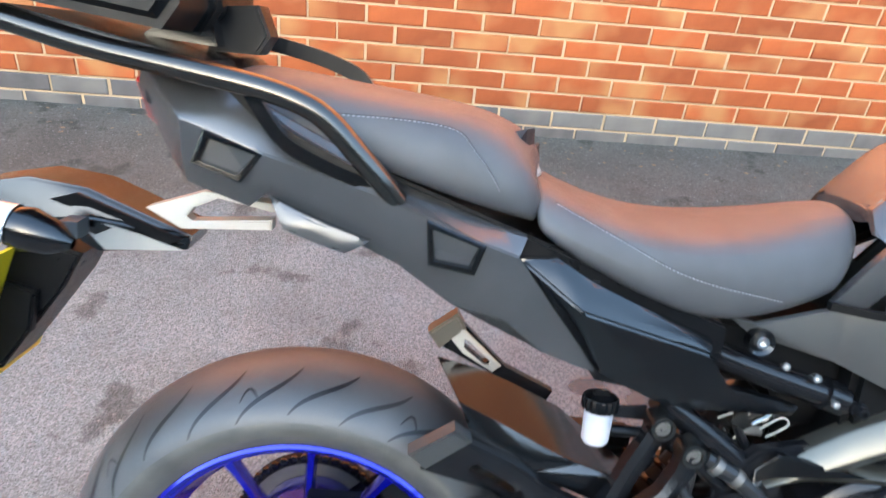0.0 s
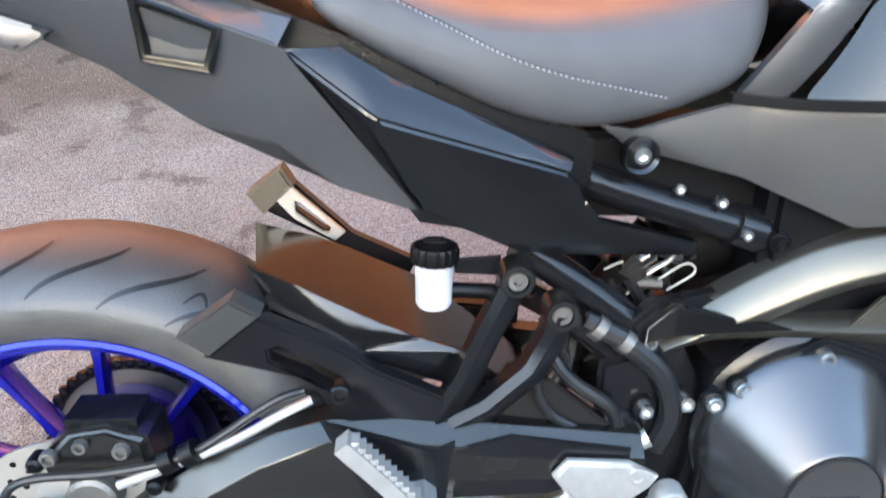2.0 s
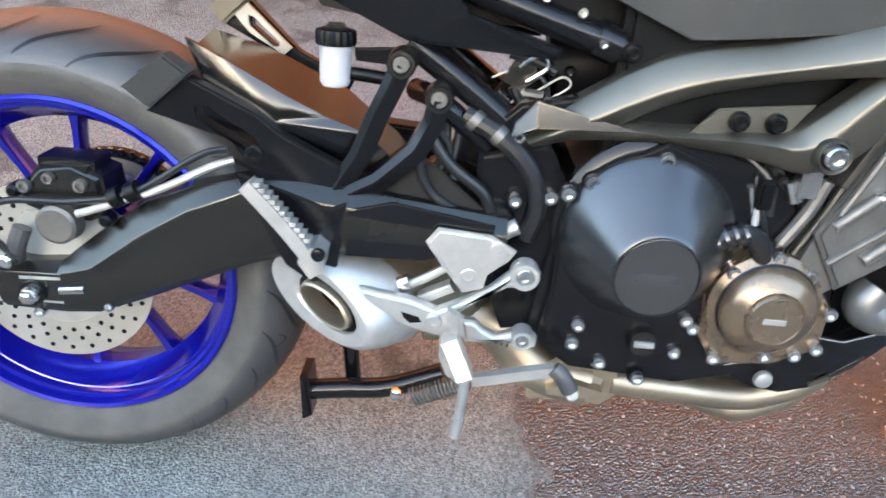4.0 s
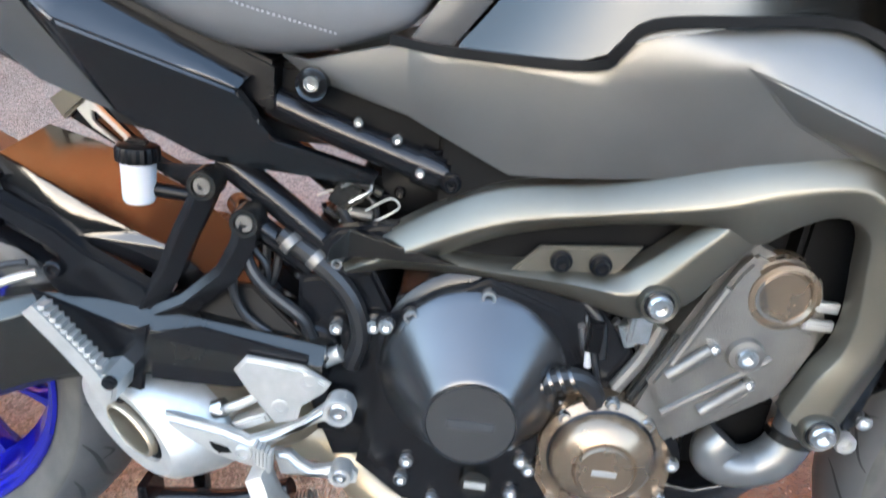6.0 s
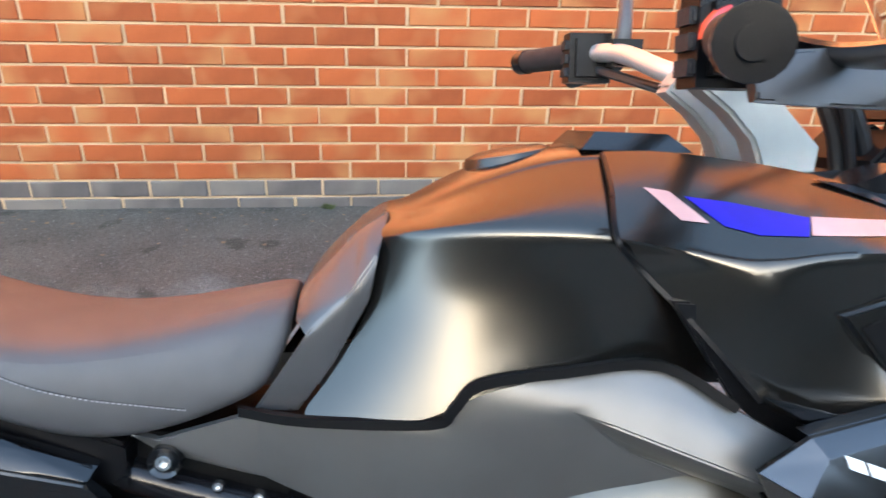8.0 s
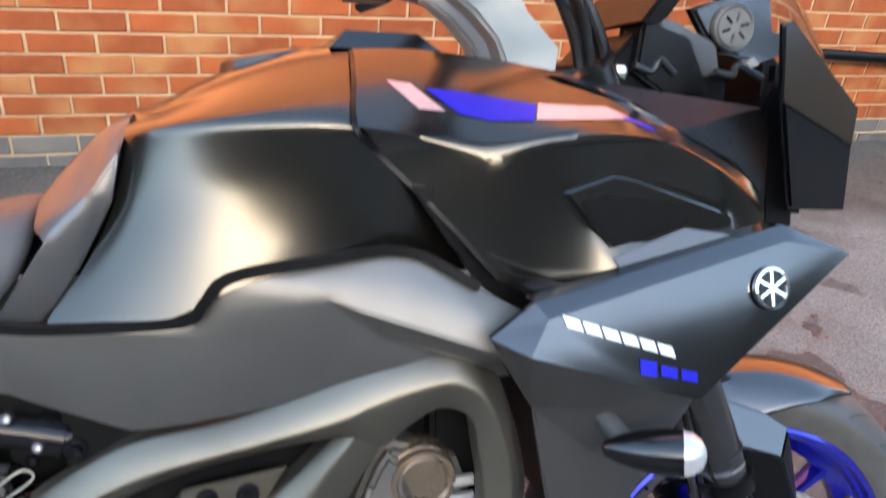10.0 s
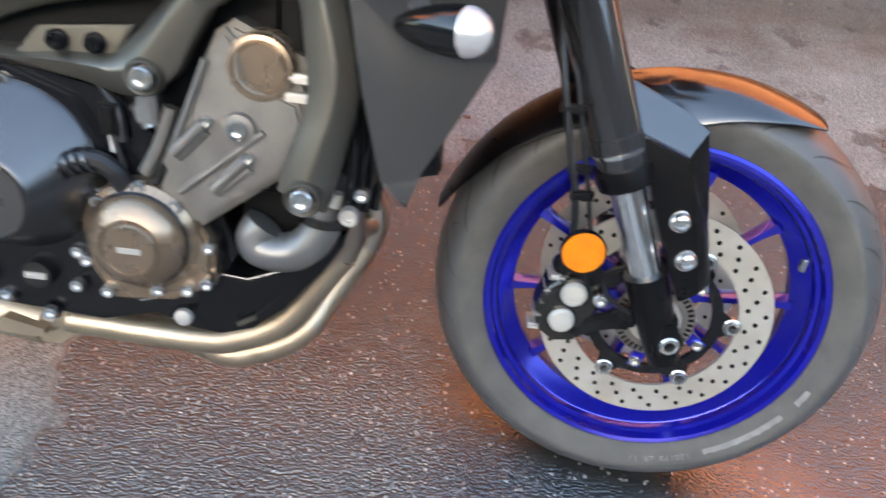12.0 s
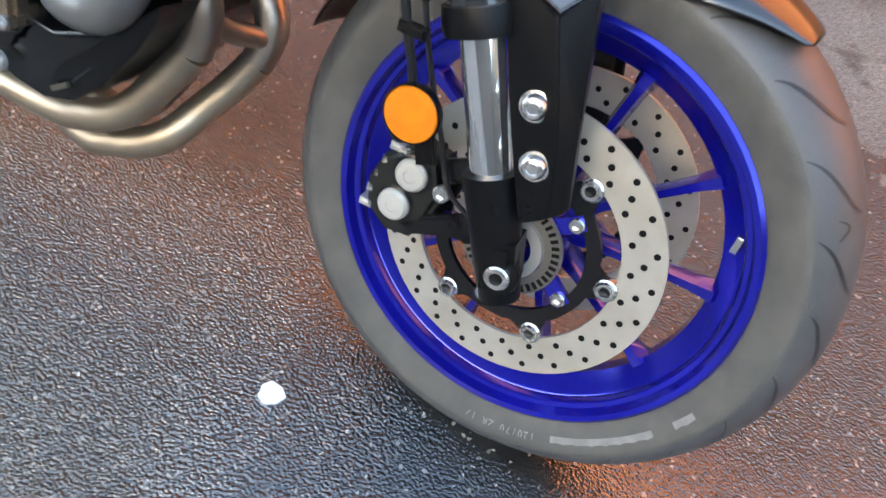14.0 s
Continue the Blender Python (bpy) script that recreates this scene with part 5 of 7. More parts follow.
P("arm_plate", pierced([(0.198, 0.648), (0.262, 0.590), (0.250, 0.580), (0.205, 0.606), (0.185, 0.628)], [(0.205, 0.628), (0.212, 0.626), (0.246, 0.596), (0.244, 0.590), (0.237, 0.590), (0.206, 0.614)], 0.088, 0.096, 0.001), M_PALE, "pale worn bracket face")
P("arm_pad", prism([(0.152, 0.636), (0.192, 0.668), (0.206, 0.646), (0.170, 0.612)], 0.084, 0.118, 0.004), M_FRAME)

# ---- brake reservoir ----
res = P("fluid_reservoir", lathe([(0, 0), (0.014, 0), (0.0165, 0.004), (0.0175, 0.043), (0.017, 0.046)], 0, 0, 28), M_WHITEPL, "white translucent brake fluid reservoir")
res.matrix_basis = Matrix.Translation((0.354, -0.104, 0.588)) @ pose(0, 0, 0, 90, 0, 0)
cap_rows = []
for k in range(36):
    a = 2 * math.pi * k / 36
    rr = 0.0222 if k % 2 else 0.0208
    cap_rows.append((rr * math.cos(a), rr * math.sin(a)))
cap = loft([[(x * s, y, z * s) for x, z in cap_rows] for y, s in ((0.044, 0.96), (0.0455, 1.0), (0.056, 1.0), (0.0595, 0.94), (0.061, 0.7))])
P("reservoir_cap", cap, M_PLASTIC, "black ribbed cap", res, 25)
P("cap_knob", box(-0.010, 0.010, 0.060, 0.067, -0.004, 0.004, 0.002), M_PLASTIC, "", res)
P("reservoir_stem", tube([(0.366, -0.100, 0.602), (0.392, -0.098, 0.600), (0.412, -0.096, 0.598)], 0.0075, 12), M_PLASTIC)
P("reservoir_bracket", prism([(0.372, 0.628), (0.416, 0.632), (0.418, 0.612), (0.374, 0.614)], -0.092, -0.086, 0.002), M_ENGINE)

# ---- subframe tubes, hoses ----
P("frame_tube", tube([(0.432, -0.080, 0.640), (0.500, -0.082, 0.594), (0.566, -0.084, 0.545)], 0.0165, 16), M_ENGINE, "black tubular subframe strut")
P("frame_tube", tube([(0.480, -0.076, 0.705), (0.560, -0.078, 0.680), (0.668, -0.080, 0.650)], 0.0175, 16), M_ENGINE, "black tubular subframe rail")
P("frame_tube", tube([(0.432, 0.080, 0.640), (0.566, 0.084, 0.545)], 0.0165, 16), M_ENGINE, "black tubular subframe strut")
P("frame_tube", tube([(0.440, -0.050, 0.580), (0.470, -0.09, 0.577), (0.530, -0.080, 0.528)], 0.013, 14), M_ENGINE)
P("tube_collar", tube([(0.634, -0.080, 0.660), (0.660, -0.080, 0.652)], 0.0215, 16), M_ENGINE)
big_bolt(0.672, -0.098, 0.649, 0.0075, M_ENGINE)
bolt(0.563, -0.100, 0.547, 0.007, 0.008, None, bike)
P("spar_lug", prism([(0.540, 0.565), (0.560, 0.585), (0.622, 0.598), (0.660, 0.575), (0.580, 0.530), (0.556, 0.530)], -0.104, -0.080, 0.005), M_ENGINE)
bolt(0.574, -0.090, 0.697, 0.0055, 0.007, None, bike)
bolt(0.614, -0.090, 0.685, 0.0060, 0.009, None, bike)
bolt(0.640, -0.098, 0.656, 0.0055, 0.008, None, bike)
P("screw_cup", lathe([(0.0075, -0.107), (0.0155, -0.113), (0.0165, -0.110), (0.0165, -0.100)], 0.529, 0.731, 28), M_COVER)
bolt(0.529, -0.106, 0.732, 0.0085, 0.009, None, bike)
cable([(0.500, -0.092, 0.566), (0.540, -0.100, 0.546), (0.578, -0.104, 0.512), (0.594, -0.104, 0.468), (0.585, -0.100, 0.424)], 0.0112, M_HOSE, "coolant_hose", "thick black rubber hose")
for x, z in ((0.512, 0.561), (0.540, 0.546)):
    P("hose_clip", tube([(x - 0.004, -0.098, z + 0.003), (x + 0.004, -0.100, z - 0.003)], 0.0128, 14), M_HEAD)
cable([(0.462, -0.090, 0.560), (0.468, -0.104, 0.535), (0.490, -0.108, 0.508), (0.528, -0.108, 0.480), (0.540, -0.106, 0.456), (0.555, -0.104, 0.434)], 0.0070, M_HOSE, "brake_hose", "black rubber brake hose")
cable([(0.480, -0.080, 0.556), (0.478, -0.086, 0.510), (0.450, -0.088, 0.478), (0.410, -0.088, 0.462), (0.375, -0.086, 0.462)], 0.0060, M_HOSE)
cable([(0.496, -0.076, 0.552), (0.488, -0.084, 0.504), (0.456, -0.086, 0.470), (0.410, -0.086, 0.455), (0.372, -0.084, 0.456)], 0.0050, M_HOSE)
cable([(0.505, -0.060, 0.548), (0.480, -0.066, 0.500), (0.455, -0.066, 0.470)], 0.0025, M_STEEL)
P("master_cylinder", tube([(0.536, -0.104, 0.414), (0.560, -0.104, 0.432), (0.574, -0.104, 0.440)], 0.0105, 14), M_ALU, "alloy rear brake master cylinder")
P("master_banjo", knob(0.553, -0.108, 0.436, 0.010, 0.014, 6), M_ENGINE)
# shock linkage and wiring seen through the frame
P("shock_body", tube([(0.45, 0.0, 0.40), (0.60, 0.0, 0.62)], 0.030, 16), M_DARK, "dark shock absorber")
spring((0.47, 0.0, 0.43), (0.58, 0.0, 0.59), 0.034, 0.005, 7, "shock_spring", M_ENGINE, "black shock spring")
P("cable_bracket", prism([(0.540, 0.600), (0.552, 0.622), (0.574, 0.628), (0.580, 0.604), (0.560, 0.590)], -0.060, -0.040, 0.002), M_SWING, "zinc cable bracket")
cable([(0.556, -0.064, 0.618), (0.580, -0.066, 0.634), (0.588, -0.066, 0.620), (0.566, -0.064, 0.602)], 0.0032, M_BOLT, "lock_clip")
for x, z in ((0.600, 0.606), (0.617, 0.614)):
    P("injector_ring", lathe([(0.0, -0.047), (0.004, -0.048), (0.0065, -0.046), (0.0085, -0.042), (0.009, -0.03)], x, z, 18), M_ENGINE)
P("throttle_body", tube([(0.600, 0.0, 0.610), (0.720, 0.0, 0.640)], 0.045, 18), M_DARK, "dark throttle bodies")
# filler block, added so the gap under the seat stays dark
P("seat_gap_filler", box(0.36, 0.66, -0.070, 0.070, 0.662, 0.742, 0.006), M_DARK, "near-black block that fills the gap under the seat")
P("swing_pivot", lathe([(0, -0.104), (0.024, -0.104), (0.027, -0.100), (0.027, -0.080)], 0.545, 0.440, 28), M_ENGINE, "black swing arm pivot")
P("pivot_plate", prism([(0.520, 0.520), (0.600, 0.540), (0.640, 0.470), (0.625, 0.300), (0.570, 0.290), (0.540, 0.360), (0.520, 0.440)], -0.094, 0.094, 0.006), M_ENGINE, "black pivot plate of the frame")
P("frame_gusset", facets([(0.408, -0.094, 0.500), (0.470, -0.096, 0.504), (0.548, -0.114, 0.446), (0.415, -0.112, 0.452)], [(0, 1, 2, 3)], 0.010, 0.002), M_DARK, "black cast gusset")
big_bolt(0.567, -0.096, 0.472, 0.008)
big_bolt(0.607, -0.096, 0.480, 0.009)

# ---- rider footrest assembly ----
heel = P("heel_guard", prism([(0.468, 0.429), (0.481, 0.447), (0.542, 0.443), (0.572, 0.426), (0.565, 0.414), (0.542, 0.394), (0.538, 0.376), (0.515, 0.368), (0.49, 0.4)], -0.152, -0.140, 0.004), M_ALU, "bare alloy heel guard plate")
for x, z in ((0.55, 0.429), (0.52, 0.392)):
    bolt(x, -0.152, z, 0.0095, 0.002, M_ALU, heel)
hanger = P("footrest_hanger", prism([(0.395, 0.368), (0.418, 0.363), (0.459, 0.357), (0.487, 0.347), (0.514, 0.361), (0.543, 0.378), (0.568, 0.404), (0.574, 0.416), (0.59, 0.418), (0.602, 0.404), (0.599, 0.388), (0.583, 0.383), (0.567, 0.383), (0.539, 0.366), (0.51, 0.341), (0.507, 0.309), (0.484, 0.312), (0.448, 0.322), (0.416, 0.339), (0.396, 0.354)], -0.160, -0.140, 0.006, 3), M_ALU, "cast alloy footrest hanger")
P("hanger_slot", prism([(0.444, 0.344), (0.467, 0.338), (0.472, 0.33), (0.456, 0.327), (0.448, 0.334)], -0.1605, -0.150, 0.001), M_DARK, "", hanger)
link = P("footrest_link", prism([(0.514, 0.335), (0.533, 0.335), (0.545, 0.324), (0.559, 0.317), (0.579, 0.324), (0.598, 0.328), (0.609, 0.318), (0.608, 0.306), (0.592, 0.301), (0.571, 0.309), (0.546, 0.305), (0.523, 0.305)], -0.158, -0.138, 0.006, 3), M_ALU, "cast alloy lower link")
for (x, z), r, thing in (((0.584, 0.401), 0.017, hanger), ((0.591, 0.318), 0.013, link)):
    P("eyelet", lathe([(r * 0.62, -0.160), (r * 0.66, -0.164), (r * 0.92, -0.164), (r, -0.161), (r, -0.142)], x, z, 28), M_ALU, "", thing)
    bolt(x, -0.159, z, r * 0.60, 0.004, M_BOLT, thing)
bolt(0.484, -0.160, 0.334, 0.010, 0.006, M_ALU, hanger)
rp = P("footpeg", strip_bar([(0.504, -0.18, 0.327), (0.515, -0.188, 0.307), (0.526, -0.196, 0.286)], 0.019, 0.026, 0.004), M_ALU, "ribbed bare alloy footpeg")
for k in range(5):
    q = Vector((0.501, -0.172, 0.347)).lerp(Vector((0.517, -0.172, 0.338)), k / 4)
    P("peg_rib", box(q.x - 0.0018, q.x + 0.0018, q.y - 0.008, q.y + 0.006, q.z - 0.012, q.z + 0.012, 0.0008), M_ALU, "", rp)
P("peg_feeler", tube([(0.527, -0.198, 0.293), (0.526, -0.197, 0.257), (0.524, -0.195, 0.225)], (0.0068, 0.0056), 12), M_ALU, "", rp)
P("feeler_tip", tube([(0.524, -0.195, 0.225), (0.522, -0.193, 0.196)], 0.0072, 12), M_ALU, "", rp)
ped = P("brake_pedal", strip_bar([(0.536, -0.172, 0.264), (0.561, -0.172, 0.27), (0.598, -0.172, 0.28), (0.632, -0.172, 0.288)], 0.013, 0.012, 0.003), M_ALU, "bare alloy brake pedal")
P("pedal_tip", tube([(0.631, -0.176, 0.293), (0.642, -0.18, 0.285), (0.653, -0.182, 0.268)], 0.0105, 14), M_RUBBER, "rubber pedal tip", ped)
P("tip_cap", knob(0.655, -0.180, 0.265, 0.008, 0.010), M_WHITEPL, "", ped)
P("pedal_pivot", prism([(0.493, 0.306), (0.51, 0.311), (0.523, 0.277), (0.542, 0.252), (0.523, 0.242), (0.504, 0.257), (0.494, 0.282)], -0.160, -0.138, 0.005), M_ALU, "", ped)
P("linkage_rod", tube([(0.430, -0.126, 0.350), (0.470, -0.126, 0.372), (0.520, -0.120, 0.404)], 0.006, 10), M_STEEL)
P("linkage_joint", tube([(0.440, -0.128, 0.360), (0.452, -0.128, 0.366)], 0.011, 10), M_BOLT)
P("linkage_block", prism([(0.462, 0.352), (0.500, 0.372), (0.506, 0.362), (0.470, 0.342)], -0.140, -0.118, 0.003), M_ALU)
P("brake_switch", box(0.556, 0.588, -0.132, -0.114, 0.352, 0.376, 0.006), M_DARK)
spring((0.520, -0.140, 0.316), (0.580, -0.140, 0.300), 0.005, 0.0016, 9, "pedal_spring", M_BOLT)

# ---- exhaust and stand ----
mouth_c, axis = Vector((0.356, -0.146, 0.336)), Vector((-0.42, -0.90, -0.05)).normalized()
up_v = Vector((0, 0, 1))
e1 = (up_v - axis * up_v.dot(axis)).normalized()
e2 = axis.cross(e1)


def oval(c, a, b, n=32, tilt=0.34):
    return [c + e1 * (b * math.sin(t) + tilt * a * math.cos(t)) + e2 * a * math.cos(t) for t in (2 * math.pi * k / n for k in range(n))]


run = Vector((0.80, 0.58, -0.06)).normalized()
sil = P("silencer", loft([oval(mouth_c + run * d, a, b) for d, a, b in ((0.215, 0.040, 0.046), (0.160, 0.050, 0.050), (0.060, 0.056, 0.048))]), M_EXH, "stubby steel silencer under the engine")
P("silencer_cap", loft([oval(mouth_c + run * d + e2 * s, a, b) for d, a, b, s in ((0.074, 0.058, 0.050, 0), (0.062, 0.063, 0.053, 0), (0.030, 0.070, 0.053, 0.004), (0.006, 0.074, 0.050, 0.008), (-0.003, 0.069, 0.044, 0.009), (-0.002, 0.046, 0.031, 0.002), (0.006, 0.040, 0.028, 0))], True, False), M_ALU, "satin alloy end cap", sil)
P("tail_pipe", loft([oval(mouth_c - axis * d, a, b) for d, a, b in ((0.060, 0.029, 0.018), (-0.004, 0.030, 0.019))], True, False), M_DARK, "dark oval outlet", sil)
P("outlet_ring", loft([oval(mouth_c - axis * d, a, b) for d, a, b in ((0.020, 0.029, 0.018), (-0.006, 0.030, 0.019), (-0.009, 0.032, 0.021), (-0.007, 0.035, 0.0235), (0.012, 0.037, 0.025))], True, False), M_EXH, "tinted outlet rim", sil)
P("outlet_shade", loft([oval(mouth_c - axis * d, a, b) for d, a, b in ((0.000, 0.036, 0.025), (0.004, 0.046, 0.032))], True, False), M_DARK, "", sil)
P("tail_pipe_dark", loft([oval(mouth_c - axis * d, a, b) for d, a, b in ((0.058, 0.033, 0.021), (0.056, 0.020, 0.013), (0.0565, 0.002, 0.001))], True, False), M_DARK, "", sil)
P("collector_pipe", tube([(0.470, -0.040, 0.275), (0.56, -0.030, 0.270), (0.63, -0.050, 0.215), (0.70, -0.055, 0.200)], 0.036, 20), M_EXH, "heat-tinted collector pipe")
P("upper_pipe", tube([(0.350, -0.060, 0.400), (0.42, -0.065, 0.398), (0.50, -0.068, 0.392)], 0.017, 14), M_EXH, "heat-tinted crossover pipe")
P("collector_box", prism([(0.620, 0.178), (0.615, 0.222), (0.660, 0.250), (0.735, 0.232), (0.742, 0.196), (0.720, 0.176)], -0.100, 0.080, 0.024, 5), M_EXH, "heat-tinted exhaust collector box")
HEADERS = ([(1.0, -0.04, 0.47), (1.076, -0.03, 0.418), (1.089, -0.03, 0.395), (1.093, -0.03, 0.368), (1.085, -0.03, 0.334), (1.058, -0.033, 0.294), (1.029, -0.038, 0.252), (1.0, -0.042, 0.222), (0.958, -0.045, 0.202), (0.901, -0.047, 0.191), (0.73, -0.06, 0.208)],
           [(1.01, 0.045, 0.47), (1.05, 0.04, 0.44), (1.056, 0.03, 0.37), (1.036, 0.024, 0.29), (1.006, 0.014, 0.232), (0.968, 0.0, 0.196), (0.91, 0.01, 0.19), (0.73, 0.0, 0.206)],
           [(1.02, 0.08, 0.5), (1.074, 0.07, 0.405), (1.103, 0.07, 0.385), (1.117, 0.07, 0.351), (1.107, 0.066, 0.308), (1.082, 0.052, 0.265), (1.057, 0.034, 0.227), (1.038, 0.012, 0.196), (1.008, 0.0, 0.171), (0.967, -0.006, 0.155), (0.909, -0.008, 0.149), (0.73, 0.03, 0.204)])
for path in HEADERS:
    P("header_pipe", tube(path[4:], 0.0205, 20, 8), M_EXH, "pale steel header pipe")
    P("header_bend", tube(path[:5], 0.0209, 20, 8), M_HEAT, "brown heat-tinted header bend")
P("balance_pipe", tube([(1.093, -0.02, 0.37), (1.1, 0.02, 0.352), (1.114, 0.06, 0.343)], 0.014, 14), M_HEAT, "short balance pipe between two headers")
P("coolant_pipe", tube([(1.004, -0.118, 0.407), (0.995, -0.12, 0.392), (0.998, -0.122, 0.379), (1.017, -0.124, 0.374), (1.041, -0.124, 0.378), (1.059, -0.124, 0.392), (1.069, -0.122, 0.409), (1.072, -0.12, 0.424)], 0.0235, 20), M_DULL, "dull grey coolant pipe")
cable([(1.072, -0.12, 0.422), (1.075, -0.116, 0.442), (1.074, -0.11, 0.466), (1.07, -0.104, 0.489)], 0.0205, M_RUBBER, "coolant_hose", "thick black radiator hose", 1.0, 16)
P("hose_nipple", tube([(1.087, -0.136, 0.445), (1.09, -0.136, 0.462)], 0.0075, 12), M_PALE, "pale clamp screw")
P("pipe_clamp", tube([(1.072, -0.12, 0.416), (1.073, -0.119, 0.426)], 0.0262, 20), M_SWING, "steel pipe clamp")
st_leg = P("centre_stand", tube([(0.303, -0.01, 0.11), (0.362, -0.01, 0.119), (0.426, -0.01, 0.128), (0.504, -0.012, 0.162)], 0.0155, 16), M_ENGINE, "black centre stand leg")
P("stand_foot", prism([(0.297, 0.146), (0.309, 0.147), (0.316, 0.08), (0.301, 0.071)], -0.036, 0.024, 0.005), M_ENGINE, "", st_leg)
spring((0.462, -0.03, 0.127), (0.54, -0.03, 0.164), 0.0135, 0.0021, 15, "stand_spring", M_HEAD, "steel coil spring")
P("spring_lug", knob(0.438, -0.028, 0.132, 0.010, 0.012, 8), M_BOLT)
P("stand_leg", tube([(0.36, 0.02, 0.20), (0.37, 0.02, 0.10)], 0.012, 12), M_COVER)
side = P("side_stand", tube([(0.62, 0.110, 0.250), (0.665, 0.20, 0.10), (0.69, 0.262, -0.055)], (0.013, 0.010), 14), M_COVER, "black side stand on the far side")
P("stand_pad", tube([(0.66, 0.255, -0.072), (0.74, 0.275, -0.078)], 0.016, 12, 4, 0.4), M_COVER, "", side)

# ---- engine details ----
P("clutch_flange", lathe([(0.100, -0.098), (0.112, -0.104), (0.113, -0.112), (0.104, -0.118), (0.098, -0.118)], 0.726, 0.452, 56), M_ENGINE, "", cl)
P("cover_disc", lathe([(0.0452, -0.1885), (0.0445, -0.1905), (0, -0.1905)], 0.722, 0.428, 48), M_COWL, "dark grey cover plate", cl)
P("cover_ring", lathe([(0.0448, -0.1890), (0.0455, -0.1918), (0.0472, -0.1914), (0.0480, -0.187)], 0.722, 0.428, 48), M_CASE, "", cl)
P("maker_bar", box(0.698, 0.746, -0.1915, -0.1903, 0.423, 0.433, 0.0004), M_TAIL, "raised plain bar in place of lettering", cl)
for x, z in ((0.725, 0.542), (0.648, 0.510), (0.623, 0.495), (0.792, 0.491), (0.815, 0.426), (0.656, 0.302), (0.660, 0.328), (0.694, 0.278), (0.745, 0.259), (0.782, 0.302), (0.787, 0.348), (0.797, 0.338)):
    P("bolt_boss", knob(x, -0.122, z, 0.0118, 0.007, 16), M_ENGINE)
    bolt(x, -0.128, z, 0.0086, 0.007, None, bike)
P("case_rim", prism([(0.620, 0.300), (0.622, 0.440), (0.646, 0.520), (0.724, 0.562), (0.800, 0.535), (0.830, 0.480), (0.822, 0.420), (0.800, 0.330), (0.770, 0.282), (0.680, 0.276)], -0.128, -0.112, 0.004), M_ENGINE, "black machined case rim")
sg = P("oil_filler", lathe([(0, -0.142), (0.017, -0.142), (0.0185, -0.138), (0.0185, -0.126)], 0.740, 0.316, 28), M_SWING, "dark oil filler plug")
P("filler_slot", box(0.728, 0.752, -0.146, -0.141, 0.3125, 0.3195, 0.001), M_ALU, "", sg)
P("stator_flange", prism([(0.806, 0.330), (0.800, 0.400), (0.822, 0.432), (0.868, 0.448), (0.915, 0.430), (0.950, 0.380), (0.950, 0.326), (0.900, 0.300), (0.830, 0.294)], -0.140, -0.100, 0.006), M_BRONZE, "bronze painted cover flange", st)
P("stator_groove", lathe([(0.0535, -0.150), (0.0560, -0.1525), (0.0585, -0.150)], 0.868, 0.382, 44), M_ENGINE, "", st)
P("stator_cap", lathe([(0, -0.1765), (0.029, -0.1765), (0.031, -0.174), (0.032, -0.171)], 0.868, 0.380, 36), M_BRONZE, "", st)
P("maker_bar", box(0.855, 0.881, -0.1776, -0.1764, 0.3765, 0.3835, 0.0004), M_ALU, "plain pale bar in place of lettering", st)
for x, z in ((0.823, 0.421), (0.869, 0.444), (0.910, 0.425), (0.946, 0.379), (0.943, 0.331), (0.920, 0.320), (0.885, 0.316), (0.825, 0.307)):
    bolt(x, -0.141, z, 0.0084, 0.007, None, bike)
pump = P("water_fitting", tube([(0.752, -0.146, 0.428), (0.774, -0.148, 0.446), (0.792, -0.148, 0.460)], 0.0135, 16), M_SWING, "grey water pump outlet")
cable([(0.788, -0.148, 0.457), (0.808, -0.148, 0.469), (0.828, -0.146, 0.470), (0.846, -0.142, 0.456), (0.852, -0.136, 0.434)], 0.0118, M_HOSE, "coolant_hose")
for x, z in ((0.792, 0.459), (0.801, 0.465), (0.811, 0.469), (0.822, 0.471)):
    P("fitting_ring", tube([(x - 0.0018, -0.148, z - 0.0010), (x + 0.0018, -0.148, z + 0.0010)], 0.0150, 16), M_CASE, "", pump)
cable([(0.80, -0.10, 0.560), (0.842, -0.125, 0.530), (0.850, -0.130, 0.490)], 0.005)
cable([(0.818, -0.09, 0.57), (0.836, -0.128, 0.51), (0.852, -0.134, 0.46)], 0.0035)
P("sensor_plug", box(0.870, 0.892, -0.142, -0.116, 0.516, 0.552, 0.004), M_BOLT, "zinc sensor plug")
P("sensor_plug", box(0.830, 0.846, -0.140, -0.110, 0.498, 0.532, 0.003), M_PLASTIC)
# wiring and small hoses seen between the covers
cable([(0.816, -0.105, 0.546), (0.811, -0.105, 0.506), (0.800, -0.105, 0.461), (0.796, -0.105, 0.433)], 0.0045, M_HOSE, "cable")
cable([(0.838, -0.110, 0.544), (0.845, -0.110, 0.494), (0.839, -0.110, 0.454), (0.823, -0.110, 0.421)], 0.004, M_HOSE, "cable")
cable([(0.858, -0.118, 0.529), (0.891, -0.118, 0.500), (0.882, -0.118, 0.460), (0.853, -0.118, 0.422)], 0.0055, M_HOSE, "cable")
cable([(0.904, -0.128, 0.535), (0.892, -0.128, 0.496), (0.872, -0.128, 0.456)], 0.008, M_HEAD, "wiring_sleeve")
cable([(0.919, -0.134, 0.531), (0.904, -0.134, 0.488), (0.887, -0.134, 0.448)], 0.005, M_SWING, "cable")
cable([(0.769, -0.112, 0.513), (0.782, -0.112, 0.490), (0.797, -0.112, 0.476)], 0.0035, M_HOSE, "cable")
